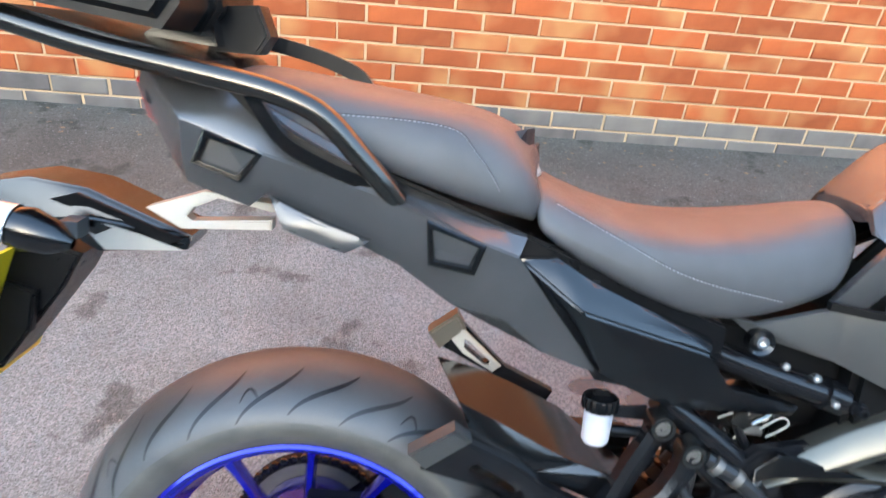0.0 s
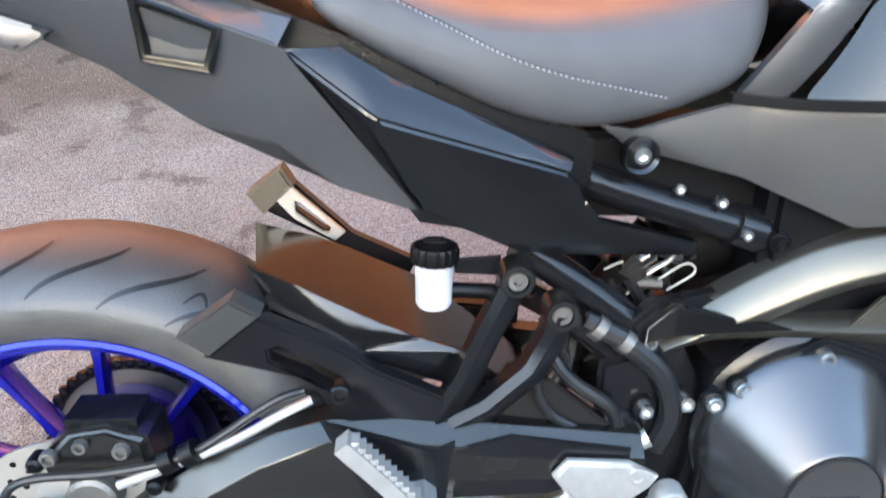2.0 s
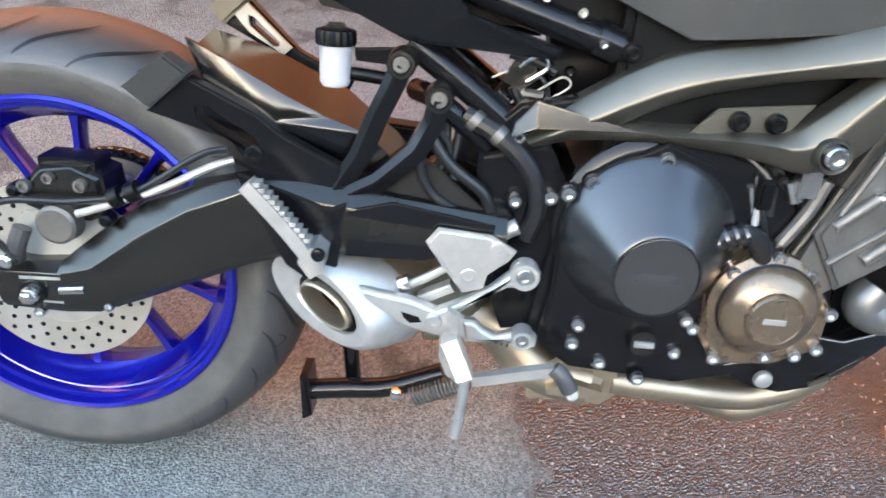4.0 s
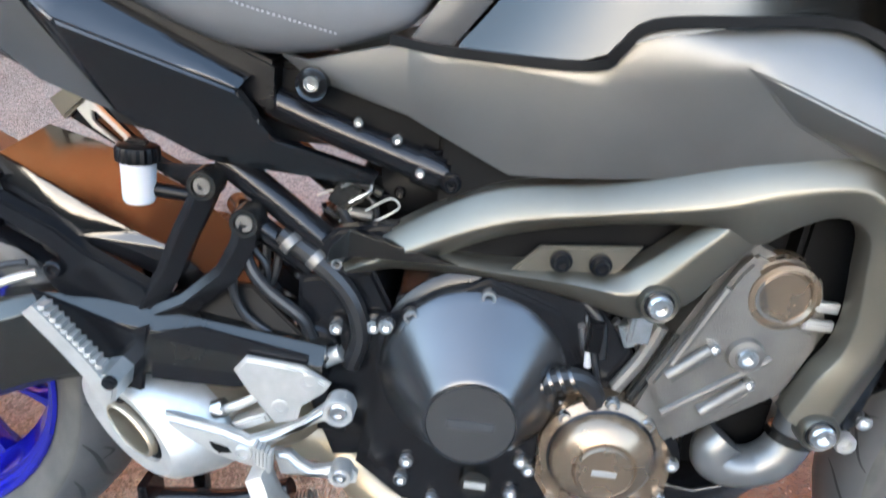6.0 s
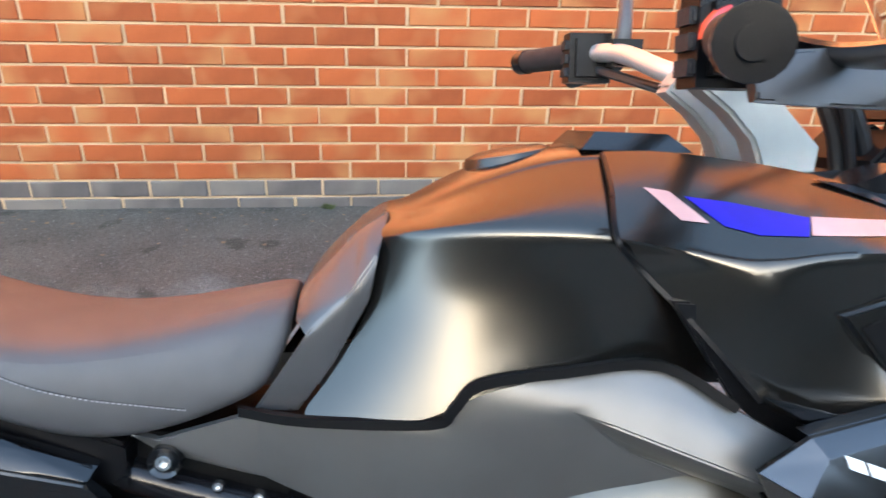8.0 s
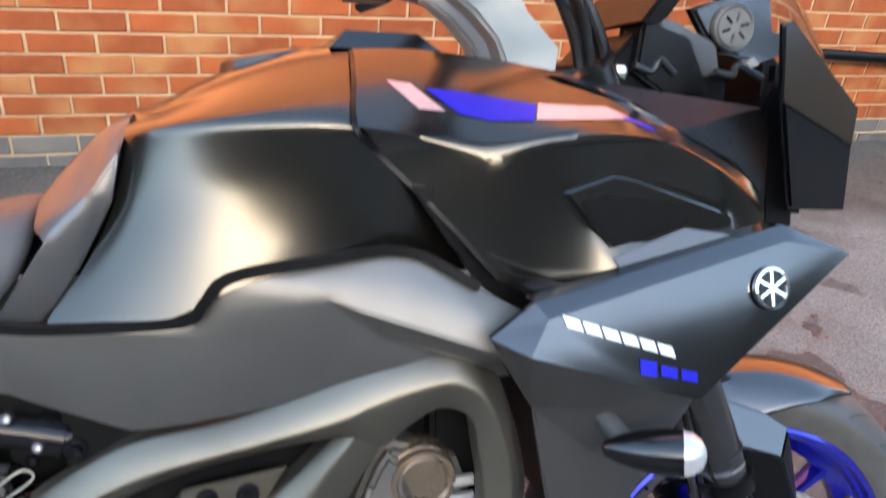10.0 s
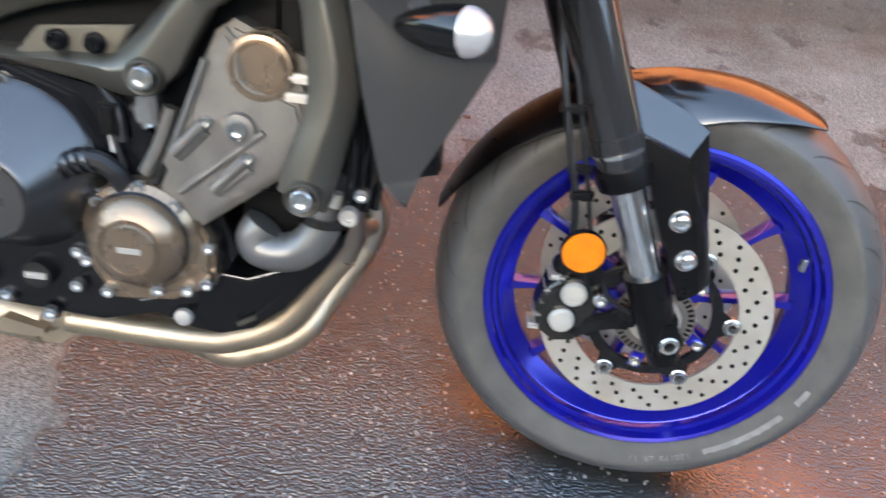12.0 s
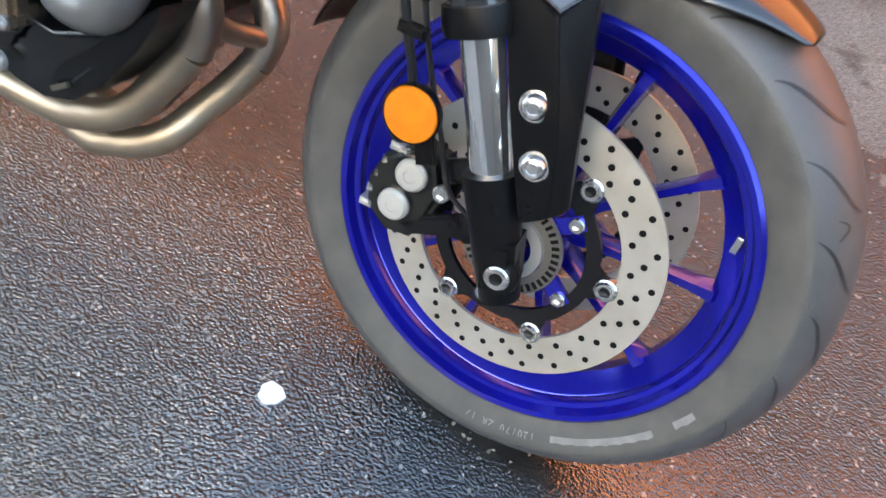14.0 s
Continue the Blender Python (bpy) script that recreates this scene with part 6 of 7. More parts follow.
cable([(0.826, -0.122, 0.520), (0.836, -0.122, 0.486)], 0.005, M_BOLT, "plug")
cable([(0.836, -0.126, 0.506), (0.839, -0.126, 0.476)], 0.0045, M_WHITEPL, "connector")
cable([(0.866, -0.124, 0.531), (0.877, -0.124, 0.508)], 0.0085, M_BOLT, "temperature_sensor")
cable([(0.582, -0.055, 0.592), (0.608, -0.055, 0.609), (0.618, -0.055, 0.599), (0.592, -0.055, 0.580)], 0.0014, M_PALE, "wire_loop")
cable([(0.560, -0.050, 0.614), (0.588, -0.050, 0.602), (0.597, -0.050, 0.574)], 0.004, M_CASE, "cable")
cable([(0.563, -0.045, 0.585), (0.589, -0.045, 0.583)], 0.0065, M_HEAD, "connector")
cable([(0.552, -0.052, 0.593), (0.565, -0.052, 0.572), (0.579, -0.052, 0.554)], 0.006, M_HOSE, "cable")
cable([(0.544, -0.060, 0.631), (0.572, -0.060, 0.626), (0.599, -0.060, 0.615)], 0.005, M_HOSE, "cable")
cable([(0.527, -0.050, 0.601), (0.548, -0.050, 0.609), (0.566, -0.050, 0.595), (0.553, -0.050, 0.573)], 0.0014, M_PALE, "wire_loop")
cable([(0.536, -0.045, 0.585), (0.560, -0.045, 0.572), (0.576, -0.045, 0.585)], 0.0045, M_CASE, "cable")
cable([(0.457, -0.112, 0.556), (0.455, -0.112, 0.505), (0.469, -0.112, 0.475), (0.498, -0.112, 0.456), (0.520, -0.112, 0.443)], 0.0052, M_HOSE, "brake_hose")
cable([(0.468, -0.090, 0.548), (0.486, -0.090, 0.519), (0.467, -0.090, 0.483), (0.423, -0.090, 0.452), (0.389, -0.090, 0.446)], 0.0045, M_HOSE, "cable")
# cylinder head ribs and plugs
HEADP = [(0.898, 0.478), (0.957, 0.612), (0.968, 0.628), (0.985, 0.612), (1.000, 0.575), (1.045, 0.560), (1.052, 0.540), (1.034, 0.484), (0.940, 0.412)]
hd = P("head_cover", prism(HEADP, -0.150, -0.132, 0.005), M_HEAD, "grey cast chain tunnel cover")
for a, b in (((0.912, 0.493), (0.946, 0.529)), ((0.918, 0.486), (0.950, 0.520)), ((0.953, 0.457), (0.990, 0.493)), ((0.960, 0.450), (0.996, 0.484)), ((0.918, 0.447), (1.010, 0.526)), ((0.916, 0.505), (0.950, 0.595))):
    P("rib", tube([(a[0], -0.151, a[1]), (b[0], -0.152, b[1])], 0.0042, 8), M_HEAD, "", hd)
for a, b in (((0.914, 0.492), (0.948, 0.529)), ((0.956, 0.455), (0.992, 0.494))):
    P("stud", tube([(a[0], -0.153, a[1]), (b[0], -0.155, b[1])], 0.0068, 12), M_HEAD, "", hd)
for x, z in ((0.950, 0.531), (0.994, 0.496)):
    bolt(x, -0.150, z, 0.0068, 0.010, None, hd)
P("plug_boss", lathe([(0.010, -0.157), (0.017, -0.156), (0.019, -0.150)], 0.984, 0.526, 28), M_HEAD, "", hd)
bolt(0.984, -0.152, 0.526, 0.0115, 0.010, None, hd)
P("cam_end", lathe([(0, -0.150), (0.024, -0.150), (0.027, -0.147), (0.036, -0.142), (0.038, -0.120)], 1.005, 0.592, 36), M_BRONZE, "rounded bronze cam end cap", hd)
P("cam_ring", lathe([(0.026, -0.1485), (0.029, -0.1525), (0.034, -0.1515), (0.036, -0.144)], 1.005, 0.592, 36), M_BRONZE, "", hd)
for z in (0.586, 0.566):
    P("head_slot", box(1.031, 1.060, -0.152, -0.140, z - 0.005, z + 0.005, 0.003), M_ALU, "", hd)
for x, z, y, r in ((0.887, 0.570, -0.150, 0.0125), (1.060, 0.470, -0.182, 0.0125)):
    P("mount_cup", lathe([(0.012, y - 0.006), (0.0175, y - 0.010), (0.0200, y - 0.006), (0.0205, y + 0.01)], x, z, 32), M_FRAME)
    big_bolt(x, y - 0.002, z, r)
P("frame_plate", prism([(0.742, 0.574), (0.768, 0.604), (0.868, 0.616), (0.842, 0.576), (0.790, 0.570)], -0.128, -0.120, 0.002), M_FRAME, "grey engine mounting plate")
for x, z in ((0.790, 0.593), (0.829, 0.594)):
    big_bolt(x, -0.129, z, 0.0078, M_ENGINE)
P("frame_crease", facets([(0.577, -0.119, 0.592), (0.690, -0.126, 0.570), (0.579, -0.124, 0.564), (0.553, -0.117, 0.551), (0.556, -0.112, 0.566)], [(0, 4, 3, 2), (0, 2, 1)], 0.012, 0.0015), M_COVER)
pan = P("belly_pan", facets([(0.843, -0.112, 0.276), (0.94, -0.118, 0.31), (0.952, -0.118, 0.332), (0.983, -0.118, 0.329), (1.055, -0.118, 0.359), (1.1, -0.112, 0.403), (1.095, -0.108, 0.383), (1.07, -0.104, 0.342), (1.024, -0.1, 0.282), (0.984, -0.098, 0.247), (0.943, -0.098, 0.234), (0.907, -0.1, 0.24), (0.876, -0.104, 0.255), (0.978, -0.114, 0.29)],
  [(0, 1, 13, 12), (1, 2, 3, 13), (3, 4, 13), (4, 5, 6, 7, 13), (7, 8, 13), (8, 9, 10, 13), (10, 11, 12, 13)], 0.21, 0.003), M_ENGINE, "black plastic belly pan")
# lighter strips added for the highlights along the edges of the pan
for rim_line in ([(0.852, -0.1195, 0.284), (0.938, -0.1215, 0.315), (0.954, -0.1215, 0.335), (0.986, -0.1215, 0.332), (1.057, -0.1215, 0.361)],
                 [(0.989, -0.1225, 0.364), (1.024, -0.1225, 0.357), (1.059, -0.1225, 0.366)]):
    P("pan_edge_glint", tube(rim_line, 0.0022, 8, 1), M_CASE, "thin strip that carries the edge highlight of the pan", pan)
P("pan_mark", tube([(1.024, -0.111, 0.308), (0.981, -0.106, 0.263), (0.999, -0.106, 0.268)], 0.0014, 6, 1), M_CASE, "raised moulding line", pan)
P("pan_bar", prism([(0.968, 0.262), (0.990, 0.276), (0.993, 0.271), (0.971, 0.257)], -0.1125, -0.108, 0.0004), M_FRAME, "small raised bar")
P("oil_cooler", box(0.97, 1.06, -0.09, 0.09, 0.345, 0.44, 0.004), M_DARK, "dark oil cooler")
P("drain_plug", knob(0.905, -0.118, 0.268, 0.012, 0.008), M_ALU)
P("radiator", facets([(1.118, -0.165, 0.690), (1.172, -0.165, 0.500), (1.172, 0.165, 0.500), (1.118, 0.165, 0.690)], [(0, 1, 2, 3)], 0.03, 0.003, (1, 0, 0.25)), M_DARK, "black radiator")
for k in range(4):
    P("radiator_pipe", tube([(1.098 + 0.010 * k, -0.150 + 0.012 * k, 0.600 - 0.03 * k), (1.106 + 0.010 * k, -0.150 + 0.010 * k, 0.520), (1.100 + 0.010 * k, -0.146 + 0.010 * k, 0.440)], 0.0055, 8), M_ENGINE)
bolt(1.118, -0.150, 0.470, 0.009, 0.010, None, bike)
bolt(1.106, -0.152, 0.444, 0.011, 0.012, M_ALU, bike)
# filler block, added so the opening beside the cylinder head stays dark
P("radiator_gap_filler", box(1.020, 1.098, -0.120, 0.120, 0.475, 0.680, 0.006), M_DARK, "near-black block that fills the gap behind the radiator")
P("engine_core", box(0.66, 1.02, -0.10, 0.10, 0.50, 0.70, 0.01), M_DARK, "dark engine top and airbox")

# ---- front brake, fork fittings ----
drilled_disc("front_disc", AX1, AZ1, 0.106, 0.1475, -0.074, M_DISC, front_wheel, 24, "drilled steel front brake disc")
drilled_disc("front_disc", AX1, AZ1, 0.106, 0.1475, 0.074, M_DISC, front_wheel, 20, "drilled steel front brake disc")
for s in (-1, 1):
    carrier = P("disc_carrier", disc_plate(0.073, 0.087, s * 0.074 - 0.003, s * 0.074 + 0.003, AX1, AZ1, 60), M_ENGINE, "black open disc carrier", front_wheel)
    for k in range(6):
        a = math.radians(2 + 60 * k)
        d, q = Vector((math.cos(a), 0, math.sin(a))), Vector((-math.sin(a), 0, math.cos(a)))
        c = Vector((AX1, 0, AZ1))
        lug = prism([((c + d * u + q * v).x, (c + d * u + q * v).z) for u, v in ((0.080, -0.022), (0.098, -0.011), (0.108, -0.006), (0.108, 0.006), (0.098, 0.011), (0.080, 0.022))], s * 0.074 - 0.0029, s * 0.074 + 0.0029, 0.001)
        P("carrier_lug", lug, M_ENGINE, "", carrier)
    for k in range(5):
        a = math.radians(-26 + 72 * k)
        P("carrier_lug", strip_bar([(AX1 + u * math.cos(a + v), s * 0.074, AZ1 + u * math.sin(a + v)) for u, v in ((0.078, 0.0), (0.066, 0.02), (0.048, 0.10))], 0.016, 0.008, 0.001), M_BLUERIM, "", carrier)
for k in range(6):
    a = math.radians(2 + 60 * k)
    x, z = AX1 + 0.099 * math.cos(a), AZ1 + 0.099 * math.sin(a)
    P("disc_bobbin", lathe([(0, -0.0755), (0.0048, -0.0755), (0.0055, -0.0815), (0.0085, -0.0815), (0.0095, -0.079), (0.0100, -0.0785), (0.0115, -0.0775), (0.0118, -0.070)], x, z, 24), M_BOLT, "", front_wheel)
for k in range(5):
    a = math.radians(-26 + 72 * k)
    bolt(AX1 + 0.070 * math.cos(a), -0.076, AZ1 + 0.070 * math.sin(a), 0.0078, 0.006, None, front_wheel)
P("sensor_ring", disc_plate(0.034, 0.052, -0.084, -0.080, AX1, AZ1, 48), M_HEAD, "black slotted wheel speed ring", front_wheel)
for k in range(40):
    a = 2 * math.pi * k / 40
    P("ring_slot", strip_bar([(AX1 + q * math.cos(a), -0.0843, AZ1 + q * math.sin(a)) for q in (0.042, 0.0495)], 0.0034, 0.0014, 0.0002), M_DARK, "", front_wheel)
P("hub_ring", disc_plate(0.022, 0.033, -0.088, -0.078, AX1, AZ1, 36), M_STEEL, "", front_wheel)
P("valve", tube([(AX1 + 0.06, -0.01, AZ1 - 0.165), (AX1 + 0.05, -0.03, AZ1 - 0.140)], 0.004, 8), M_BOLT, "", front_wheel)
P("wheel_weight", box(AX1 + 0.176, AX1 + 0.182, -0.030, -0.016, AZ1 + 0.075, AZ1 + 0.092, 0.001), M_BOLT, "small stuck-on balance weight", front_wheel)
ring(1.502, -0.118, 0.312, 0.0, 0.0195, 0.010, M_PLASTIC, "axle_boss")
bolt(1.502, -0.127, 0.312, 0.0125, 0.008, M_BOLT, bike)
P("fork_clamp", prism([(1.480, 0.342), (1.506, 0.348), (1.519, 0.302), (1.512, 0.288), (1.488, 0.290)], -0.132, -0.084, 0.006), M_PLASTIC, "black axle clamp")
CAL = [(1.346, 0.290), (1.340, 0.320), (1.350, 0.352), (1.378, 0.376), (1.408, 0.372), (1.420, 0.340), (1.412, 0.306), (1.398, 0.276), (1.370, 0.272)]
fc = P("front_caliper", prism(CAL, -0.088, -0.042, 0.007, 3), M_SWING, "black four-piston front brake caliper")
for x, z in ((1.384, 0.346), (1.375, 0.308)):
    P("piston_cap", lathe([(0, -0.0945), (0.006, -0.0945), (0.0065, -0.0955), (0.0135, -0.0955), (0.0165, -0.092), (0.0175, -0.080)], x, z, 28), M_PALE, "polished piston cap", fc)
    P("cap_ring", lathe([(0.0175, -0.090), (0.0205, -0.089), (0.0215, -0.078)], x, z, 28), M_ENGINE, "", fc)
P("caliper_arm", prism([(1.372, 0.290), (1.400, 0.282), (1.430, 0.296), (1.470, 0.306), (1.478, 0.330), (1.460, 0.340), (1.432, 0.322), (1.402, 0.306)], -0.088, -0.076, 0.004), M_ENGINE, "", fc)
P("caliper_arm", prism([(1.404, 0.372), (1.444, 0.392), (1.456, 0.378), (1.420, 0.350)], -0.088, -0.076, 0.004), M_ENGINE, "", fc)
for x, z, r in ((1.368, 0.392, 0.008), (1.418, 0.342, 0.009), (1.438, 0.318, 0.007), (1.456, 0.310, 0.005)):
    bolt(x, -0.088, z, r, 0.006, M_BOLT if r > 0.0075 else M_ENGINE, fc)
for k in range(5):
    P("caliper_fin", box(1.336 + 0.004 * k, 1.350 + 0.006 * k, -0.084, -0.050, 0.286 + 0.018 * k, 0.294 + 0.018 * k, 0.003), M_ALU, "", fc)
P("hose_banjo", lathe([(0, -0.102), (0.007, -0.102), (0.008, -0.099), (0.008, -0.094), (0.012, -0.094), (0.012, -0.084)], 1.362, 0.386, 18), M_ENGINE, "", fc)
refl = P("side_reflector", lathe([(0, -0.126), (0.0245, -0.126), (0.0260, -0.124)], 1.377, 0.419, 36), M_AMBER, "round amber side reflector")
P("reflector_rim", lathe([(0.0255, -0.1245), (0.0262, -0.1265), (0.0275, -0.124), (0.0270, -0.116), (0, -0.116)], 1.377, 0.419, 36), M_ENGINE, "", refl)
P("reflector_stay", prism([(1.370, 0.430), (1.392, 0.428), (1.410, 0.380), (1.392, 0.372)], -0.117, -0.110, 0.002), M_PLASTIC)
cable([(1.300, -0.080, 0.720), (1.312, -0.120, 0.640), (1.332, -0.130, 0.560), (1.350, -0.128, 0.500), (1.364, -0.106, 0.440), (1.364, -0.096, 0.392)], 0.0042, M_HOSE, "brake_hose", "black front brake hose")
cable([(1.310, -0.080, 0.720), (1.326, -0.116, 0.640), (1.348, -0.126, 0.560), (1.366, -0.122, 0.500), (1.384, -0.104, 0.440), (1.402, -0.098, 0.400), (1.425, -0.096, 0.352), (1.460, -0.092, 0.330)], 0.0026, M_HOSE, "sensor_lead")
for x, z in ((1.327, 0.585), (1.347, 0.520), (1.355, 0.490)):
    P("hose_clip", box(x - 0.008, x + 0.018, -0.134, -0.120, z - 0.005, z + 0.005, 0.003), M_PLASTIC)
for s in (-1, 1):
    P("seal_ring", tube([on_fork(0.236, s * 0.108), on_fork(0.240, s * 0.108)], 0.0325, 26), M_GLOSS, "glossy black seal retainer")
    P("fork_collar", tube([on_fork(0.268, s * 0.108), on_fork(0.284, s * 0.108)], 0.0305, 26), M_GLOSS)
    P("collar_ring", tube([on_fork(0.262, s * 0.108), on_fork(0.266, s * 0.108)], 0.0308, 26), M_CHROME)

# front mudguard: one arched blade, with black stays down to the fork feet
def arch(a0, a1, r, half, drop, n, lift=0.0):
    rows = []
    for k in range(n + 1):
        t = k / n
        a = math.radians(a0 + (a1 - a0) * t)
        rr = r + lift * (1 - t)
        taper = min(1, 0.62 + 1.5 * t)
        row = []
        for j in (-1, -0.86, -0.55, 0, 0.55, 0.86, 1):
            rj = rr - drop * (0.10 + 0.90 * t) * abs(j) ** 2.6
            row.append((1.503 + rj * math.cos(a), j * half * taper, 0.307 + rj * math.sin(a)))
        rows.append(row)
    return grid_skin(rows)


fm = soften(P("front_mudguard", arch(61, 114, 0.320, 0.074, 0.100, 12), M_PAINT, "satin grey front mudguard"), 1, 0.004)
fm.matrix_basis = STEER
fr = soften(P("mudguard_rear", arch(162, 108, 0.318, 0.072, 0.052, 10), M_PLASTIC, "black rear half of the front mudguard"), 1, 0.004)
fr.matrix_basis = STEER
STAY = [(1.412, -0.121, 0.562), (1.467, -0.131, 0.545), (1.488, -0.114, 0.570), (1.514, -0.114, 0.468), (1.534, -0.118, 0.396), (1.522, -0.130, 0.388), (1.500, -0.127, 0.370), (1.462, -0.124, 0.449), (1.499, -0.133, 0.467)]
STAYF = [(0, 1, 8, 7), (7, 8, 5, 6), (1, 2, 3, 8), (8, 3, 4, 5)]
P("mudguard_stay", facets(STAY, STAYF, 0.012, 0.002, (0, 1, 0), 0.002, 0.015), M_PLASTIC, "black mudguard stay on the fork foot")
P("mudguard_stay", facets(mirror(STAY), STAYF, 0.012, 0.002, (0, -1, 0)), M_PLASTIC)
CHEEK = [(1.376, -0.100, 0.626), (1.462, -0.102, 0.592), (1.489, -0.111, 0.574), (1.467, -0.130, 0.547), (1.410, -0.122, 0.566)]
P("mudguard_cheek", facets(CHEEK, [(0, 1, 2, 3, 4)], 0.010, 0.002), M_PAINT, "satin grey mudguard cheek")
P("mudguard_cheek", facets(mirror(CHEEK), [(0, 1, 2, 3, 4)], 0.010, 0.002, (0, -1, 0)), M_PAINT)
for x, z in ((1.476, 0.474), (1.494, 0.427)):
    P("stay_bolt", lathe([(0, -0.137), (0.005, -0.137), (0.0055, -0.1385), (0.0085, -0.1375), (0.0108, -0.134), (0.0112, -0.1315), (0.0135, -0.131), (0.0135, -0.120)], x, z, 24), M_BOLT, "domed bright bolt")

# ---- front indicator, badge, plain bars for lettering ----
fi = P("front_indicator", lathe([(0, -0.062), (0.007, -0.059), (0.013, -0.046), (0.0185, -0.026), (0.0212, -0.006), (0.0215, 0.010)], 0, 0, 32), M_COVER, "front indicator on a rubber stalk")
fi.matrix_basis = Matrix.Translation((1.200, -0.290, 0.672)) @ pose(0, 0, 0, 0, -5, 0) @ pose(0, 0, 0, 0, 0, -121)
P("indicator_lens", lathe([(0.0212, 0.010), (0.0195, 0.018), (0.0135, 0.026), (0.006, 0.0295), (0, 0.030)], 0, 0, 32), M_CLEAR, "clear lens", fi)
P("indicator_stalk", tube([(1.160, -0.205, 0.690), (1.162, -0.225, 0.686), (1.170, -0.262, 0.672)], 0.010, 12, 4, 0.6), M_RUBBER)
P("stalk_base", prism([(1.138, 0.690), (1.150, 0.704), (1.188, 0.700), (1.196, 0.684), (1.150, 0.676)], -0.216, -0.200, 0.004), M_PLASTIC)
cowl_tree = surface_of(cowl)
bx, bz = 1.320, 0.806
by = cowl_tree.ray_cast(Vector((bx, -1, bz)), Vector((0, 1, 0)))[0].y
hitn = cowl_tree.ray_cast(Vector((bx, -1, bz)), Vector((0, 1, 0)))[1]
hitn = hitn if hitn.y < 0 else -hitn
turn = Vector((0, -1, 0)).rotation_difference(hitn).to_matrix().to_4x4()
BADGE = Matrix.Translation((bx, by, bz)) @ turn
for name, prof, mat in (("badge", [(0, -0.004), (0.0185, -0.004), (0.0200, -0.002), (0.0200, 0.006)], M_ENGINE), ("badge_ring", [(0.0168, -0.004), (0.0175, -0.0062), (0.0200, -0.0056), (0.0208, -0.002)], M_CHROME)):
    P(name, lathe(prof, 0, 0, 40), mat, "round badge with a bright rim, left plain", cowl).matrix_basis = BADGE
for k in range(3):
    P("badge_spoke", box(-0.0014, 0.0014, -0.0056, -0.0035, -0.0172, 0.0172, 0.0005), M_CHROME, "", cowl).matrix_basis = BADGE @ pose(0, 0, 0, 0, 60 * k, 0)
d0, d1 = Vector((1.104, 0.795)), Vector((1.214, 0.757))
for k in range(6):
    a, b = d0.lerp(d1, k / 6), d0.lerp(d1, (k + 0.86) / 6)
    n = Vector((0.010, 0.0105))
    decal("name_bar", cowl_tree, [(a.x - n.x * 0.35, a.y + n.y * 0.5), (b.x - n.x * 0.35, b.y + n.y * 0.5)], [(a.x, a.y - n.y * 0.5), (b.x, b.y - n.y * 0.5)], M_WHITE, cowl, 3, 2)
d0, d1 = Vector((1.174, 0.748)), Vector((1.238, 0.731))
for k in range(3):
    a, b = d0.lerp(d1, k / 3), d0.lerp(d1, (k + 0.8) / 3)
    h = 0.008 if k == 0 else 0.0055
    decal("model_bar", cowl_tree, [(a.x, a.y + h), (b.x, b.y + h)], [(a.x, a.y - h * 0.7), (b.x, b.y - h * 0.7)], M_DECALBLUE, cowl, 3, 2)
fair_tree = surface_of(fair)
decal("stripe", fair_tree, [(0.974, 0.998), (0.996, 0.995)], [(0.998, 0.972), (1.022, 0.970)], M_PINK, fair, 4, 5)
decal("stripe", fair_tree, [(1.008, 0.991), (1.045, 0.987), (1.108, 0.976)], [(1.034, 0.968), (1.060, 0.962), (1.099, 0.962)], M_DECALBLUE, fair)
decal("stripe", fair_tree, [(1.110, 0.977), (1.182, 0.974)], [(1.102, 0.963), (1.204, 0.963)], M_PINK, fair)
decal("stripe", fair_tree, [(1.184, 0.970), (1.204, 0.963), (1.222, 0.956)], [(1.192, 0.964), (1.206, 0.958), (1.222, 0.951)], M_DECALBLUE, fair)

# ---- cockpit ----
SCR = [(1.367, -0.176, 1.056), (1.386, -0.17, 1.059), (1.497, -0.15, 0.973), (1.473, -0.172, 0.932), (1.495, -0.15, 0.859), (1.41, -0.162, 0.865), (1.36, -0.194, 0.979)]
P("headlight_cowl", facets(SCR, [(0, 1, 2, 3, 6), (3, 4, 5, 6)], 0.01, 0.003), M_COVER, "satin black headlight cowl")
P("headlight_cowl", facets(mirror(SCR), [(0, 1, 2, 3, 6), (3, 4, 5, 6)], 0.01, 0.003, (0, -1, 0)), M_COVER)
P("headlight", prism([(1.440, 0.84), (1.515, 0.84), (1.522, 0.975), (1.44, 1.04)], -0.068, 0.068, 0.01), M_DARK, "dark headlight unit")
P("headlight_glass", prism([(1.516, 0.850), (1.526, 0.850), (1.530, 0.960), (1.522, 0.965)], -0.062, 0.062, 0.003), M_CLEAR, "clear headlight glass")
P("fairing_brace", prism([(1.385, 0.972), (1.400, 1.00), (1.428, 0.96), (1.440, 0.84), (1.400, 0.840)], -0.135, -0.115, 0.004), M_DARK)
P("fairing_brace", prism([(1.385, 0.972), (1.400, 1.00), (1.428, 0.96), (1.440, 0.84), (1.400, 0.840)], 0.115, 0.135, 0.004), M_DARK)
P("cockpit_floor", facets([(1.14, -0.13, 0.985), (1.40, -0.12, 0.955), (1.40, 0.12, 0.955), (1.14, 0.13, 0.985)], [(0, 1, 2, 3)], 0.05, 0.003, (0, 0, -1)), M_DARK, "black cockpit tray")
